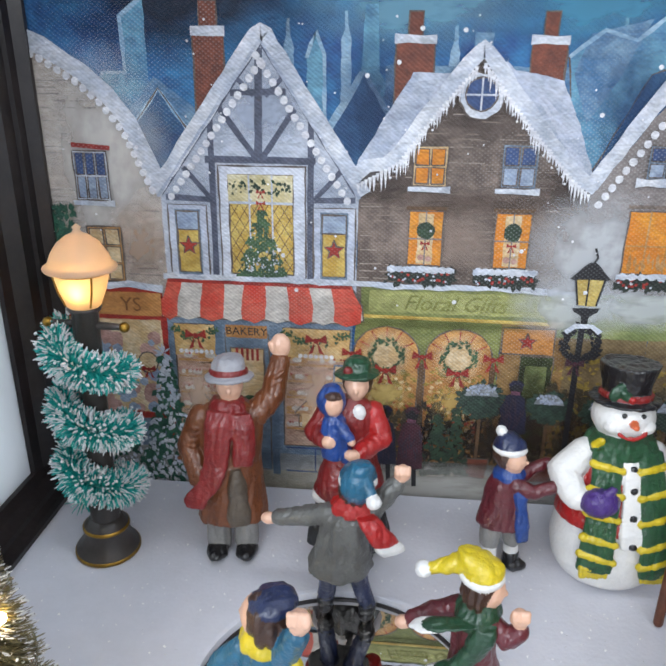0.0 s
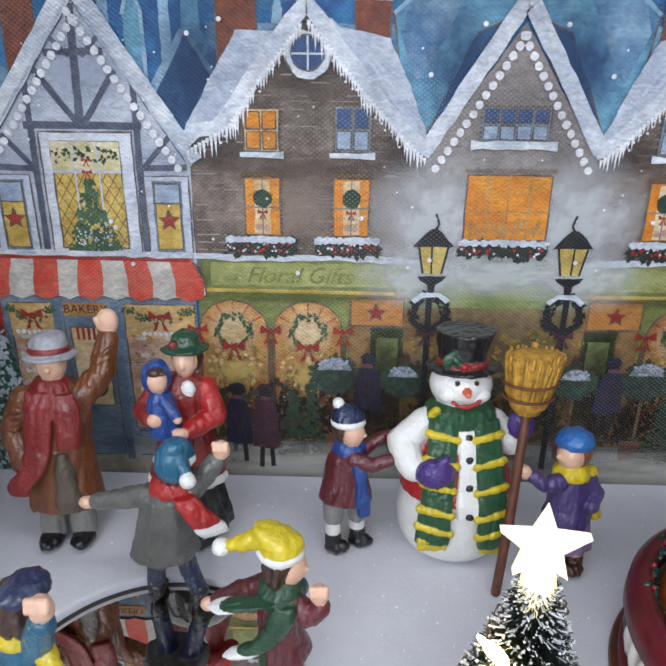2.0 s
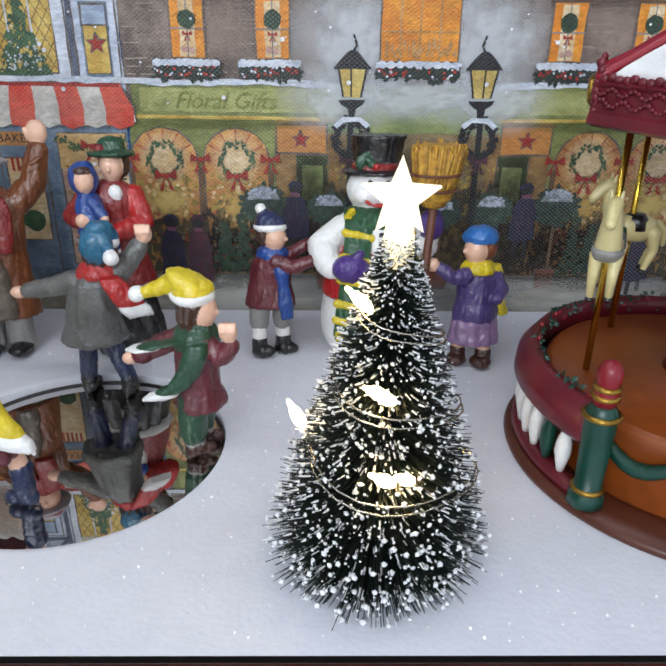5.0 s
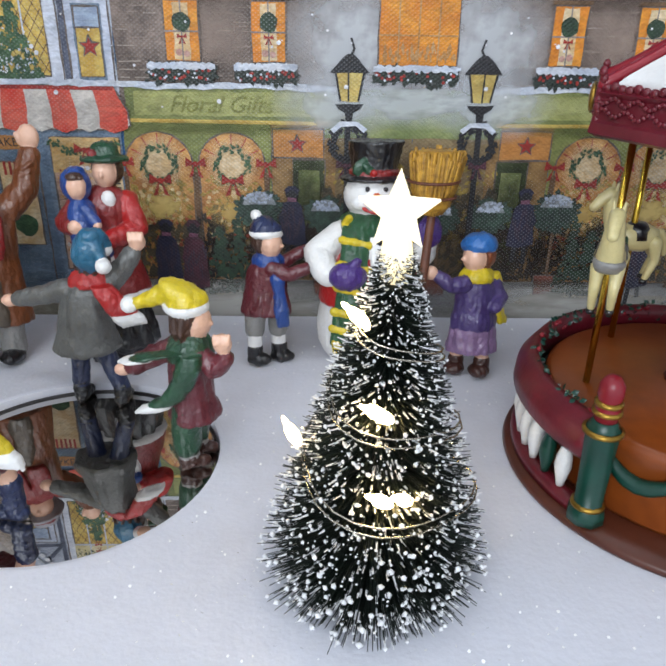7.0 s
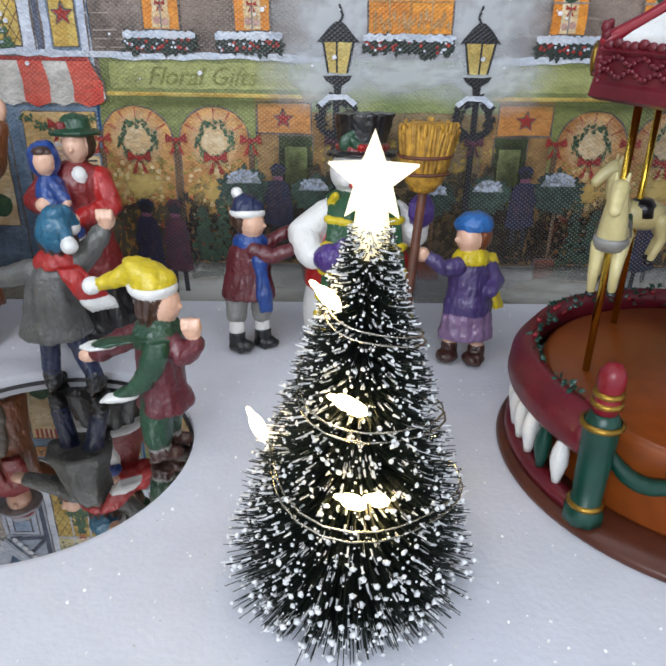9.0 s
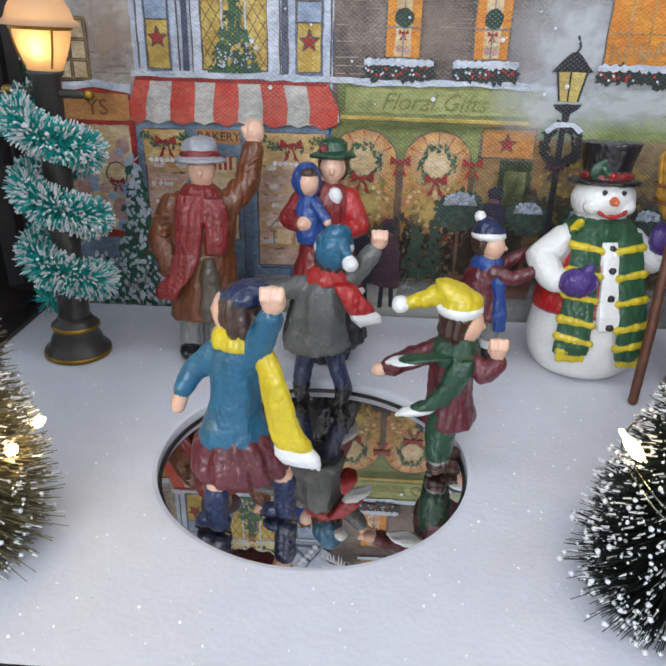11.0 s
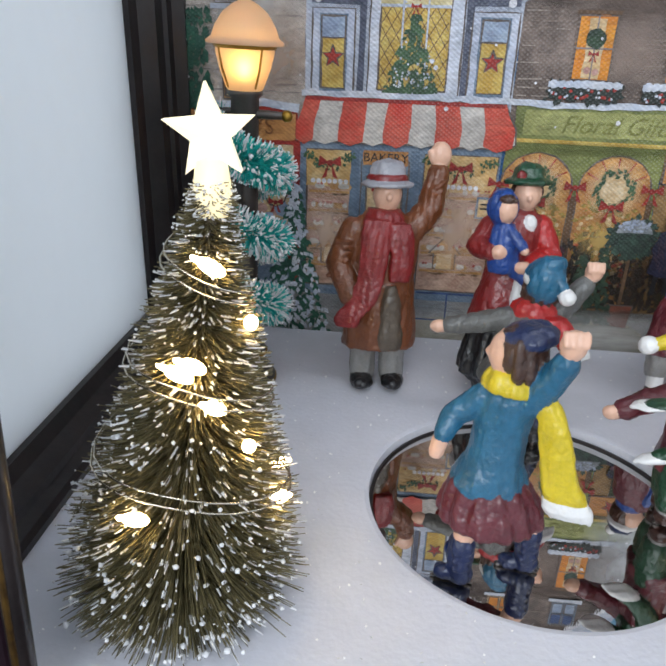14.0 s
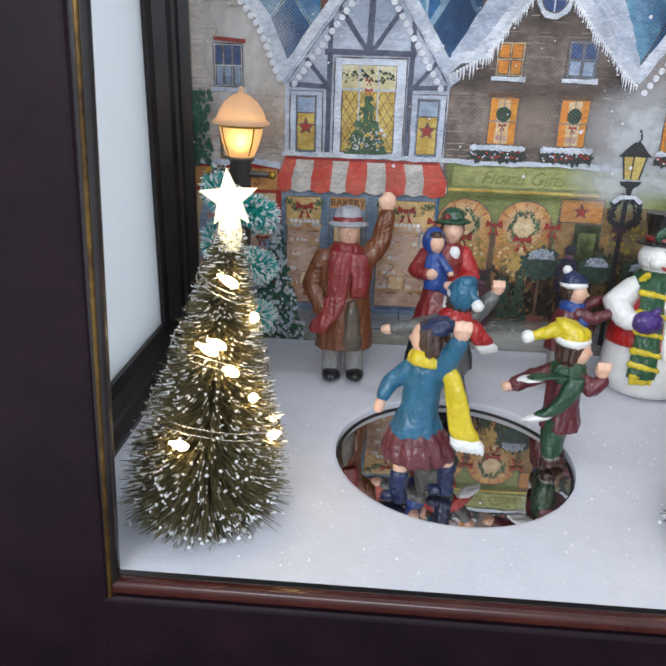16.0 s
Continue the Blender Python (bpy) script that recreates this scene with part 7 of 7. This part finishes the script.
            for r, z in ((3.9, 4.4), (4.5, 25.2), (3.2, 30.2), (3.0, 32.4)):
                part("gold_ring", lathe([(r - 0.5, z - 0.7), (r + 0.2, z - 0.4), (r + 0.2, z + 0.4), (r - 0.5, z + 0.7)], 16, closed=False), GOLD, b)
            part("knob", lathe([(0.1, 27.4), (2.6, 28), (2.9, 30.6), (2.4, 33), (2.9, 34.4), (2.8, 37), (1.6, 39), (0.1, 39.4)], 16), RD, b)
    # swags on the platform side
    for a in range(0, 360, 30):
        g = Figure(a)
        pts = []
        for i in range(9):
            q = i / 8
            b = radians(a + 28 * q)
            pts.append((42.6 * math.cos(b), 42.6 * math.sin(b), 20.5 - 6 * math.sin(math.pi * q), 1.0 + 1.1 * math.sin(math.pi * q)))
        g.limb(GR, pts, 8)
        part("swag", g.bm, GR, t, "dark green garland swag")
    # canopy
    n = 8
    bm = bmesh.new()
    prof = [(43.4, 89.6), (45.0, 90.4), (44.6, 92.6), (44.0, 93.2), (43.8, 98.0), (44.6, 99), (43.0, 100.2), (40.5, 100.0)]
    rows = []
    for r, z in prof:
        rows.append([bm.verts.new((r * math.cos(2 * math.pi * k / n) * MM, r * math.sin(2 * math.pi * k / n) * MM, z * MM)) for k in range(n)])
    for a, b in zip(rows, rows[1:]):
        for k in range(n):
            bm.faces.new((a[k], a[(k + 1) % n], b[(k + 1) % n], b[k]))
    bm.faces.new(rows[0][::-1])
    part("canopy_fascia", bm, BU, t, "carved burgundy canopy fascia", False)
    part("canopy_roof", lathe([(42.4, 99.4), (36, 103.4), (24, 111), (8, 124), (0.1, 131)], n, closed=False), RD, t, "red canopy roof")
    for k in range(n):
        a = 360 * (k + 0.5) / n
        rng = random.Random(k)
        g = Figure(k)
        base_r = 43.8 * math.cos(math.pi / n) + 0.4
        for j in range(30):
            u = -15.8 + 31.6 * j / 29
            g.ball(BU, (base_r + 0.1, u, 95.0 + 0.7 * math.sin(j * 1.05)), (0.4, 0.75, 0.55), n=7)
            g.ball(BU, (base_r + 0.1, u, 97.4 - 0.7 * math.sin(j * 1.05 + 0.6)), (0.35, 0.8, 0.5), n=7)
            if j % 2:
                g.ball(BU, (base_r - 0.5, u, 99.5 + 0.9 * abs(math.sin(j * 0.52))), (0.8, 1.25, 1.0), n=8)
        ob = tagged(part("carving", g.bm, BU, t, "carved burgundy ornament"), kind="stuff")
        ob.matrix_basis = pose(0, 0, 0, 0, 0, a)
        g = Figure(80 + k)
        for j in range(9):
            g.ball(BU, (43.5 + rng.uniform(-0.2, 0.3), rng.uniform(-0.4, 0.4), 91.6 + 1.45 * j), (0.9, 1.3, 1.25), n=8)
        crest = part("corner_crest", g.bm, BU, t, "carved burgundy corner crest")
        tagged(crest, kind="stuff")
        crest.matrix_basis = pose(0, 0, 0, 0, 0, 360 * k / n)
        g = Figure(90 + k)
        g.limb(RD, [(43.0, 0, 100.6, 1.5), (36, 0, 104.4, 1.4), (24, 0, 112, 1.3), (8, 0, 124.6, 1.2)], 8)
        ridge = part("roof_ridge", g.bm, RD, t, "red roof ridge")
        ridge.matrix_basis = pose(0, 0, 0, 0, 0, 360 * k / n)
        if k % 2:
            med = part("medallion", lathe([(0.1, 0), (3.4, 0), (3.8, 0.9), (3.0, 1.4), (0.1, 1.8)], 6), GOLD, t, "gold medallion")
            med.matrix_basis = pose(0, 0, 0, 0, 0, a) @ pose((base_r + 0.4) * MM, 0, 96.4 * MM, 0, 90, 0)
        # snow lying on the panel above
        g = Figure(50 + k)
        bm2 = g.bm
        rowsn = []
        for i in range(9):
            q = i / 8
            b = radians(a - 19 + 38 * q)
            flat = math.cos(math.pi / n) / math.cos(radians(-19 + 38 * q))
            edge = rng.uniform(-0.8, 0.8)
            rowsn.append([bm2.verts.new((rr * flat * math.cos(b) * MM, rr * flat * math.sin(b) * MM, zz * MM)) for rr, zz in ((20 + 3 * math.sin(q * 9 + k), 114.6), (34, 106.0), (39.5 + edge, 102.6), (41.4 + edge, 101.2), (41.0 + edge, 99.8))])
        for p, q2 in zip(rowsn, rowsn[1:]):
            for j in range(4):
                bm2.faces.new((p[j], p[j + 1], q2[j + 1], q2[j]))
        bmesh.ops.recalc_face_normals(bm2, faces=bm2.faces[:])
        rs = part("roof_snow", bm2, C_WHITE, t, "white snow lying on the roof panel")
    # horses on brass poles
    def horse(coat, saddle, strap):
        g = Figure(60)
        g.loft(coat, [(0, 2.6, -4.6, 2.4, 3.4), (0, 1.0, -3.0, 4.0, 8.0), (0, 1.4, 0, 4.6, 9.4), (0, 1.2, 3, 4.2, 8.4), (0, 0.6, 5, 2.2, 5)], 18)
        g.limb(coat, [(0, -5.5, 1, 4.2), (0, -8.6, 8, 3.4), (0, -10.4, 14.5, 2.5)])
        g.limb(coat, [(0, -10.2, 16, 2.5), (0, -13.4, 14, 2.0), (0, -16.0, 11.2, 1.7)])
        for sx in (-1.3, 1.3):
            g.limb(coat, [(sx, -9.6, 17.4, 0.8), (sx * 1.2, -9.4, 19.6, 0.4)], 6)
        g.slab(strap, [(0, -8.2, 8, 1.2, 90), (0, -9.2, 13, 2.2, 90), (0, -8.6, 17, 1.4, 90)], 0.7)
        for sx, fy, kz in ((-2.8, -7.2, -9.0), (2.8, -9.4, -7.4)):
            g.limb(coat, [(sx, -5.4, -1, 2.3), (sx, fy, kz, 1.5), (sx, fy + 2.8, kz - 6.2, 1.2)])
            g.ball(C_BLACK, (sx, fy + 2.8, kz - 7.4), (1.4, 1.5, 1.1))
        for sx, by in ((-2.8, 9.6), (2.8, 7.4)):
            g.limb(coat, [(sx, 7.6, -1, 2.7), (sx, by + 1.6, -8, 1.6), (sx, by - 0.8, -14.6, 1.2)])
            g.ball(C_BLACK, (sx, by - 1.2, -15.8), (1.4, 1.6, 1.1))
        g.limb(coat, [(0, 10.4, 2, 1.4), (0, 13.2, -1, 1.5), (0, 13.6, -6.4, 0.9)])
        g.loft(saddle, [(0, 1.4, 0, 5.0, 4.4), (0, 1.4, 4, 4.4, 4.4), (0, 1.4, 5.6, 2.4, 3.0)], 16)
        g.loft(strap, [(0, -5.0, -2, 4.4, 4.6), (0, -5.8, 0.4, 4.9, 4.9), (0, -6.2, 1.6, 4.6, 4.6)], 16)
        bmesh.ops.recalc_face_normals(g.bm, faces=g.bm.faces[:])
        return g
    for a, m1, m2, z in ((178, C_COATGREY, C_GREY, 60), (238, C_BRIGHTBLUE, C_SCARFGREEN, 56), (298, C_PURPLE, C_RED, 60), (358, C_RED, C_BLUE, 56), (58, C_GREEN, C_RED, 60), (118, C_BLACK, C_GREEN, 57)):
        x, y = 33.5 * math.cos(radians(a)), 33.5 * math.sin(radians(a))
        pole = part("pole", lathe([(0.1, 25.4), (0.9, 25.4), (0.9, 91), (0.1, 91)], 12), BRASS, t, "bright brass pole")
        pole.matrix_basis = pose(x * MM, y * MM, 0)
        g = horse(C_CREAM, m1, m2)
        hs = part("horse", g.bm, g.mats, t, "cream carousel horse with painted saddle")
        hs.matrix_basis = pose(x * MM, y * MM, z * MM, 0, 0, a + 156) @ Matrix.Scale(0.8, 4)


carousel()
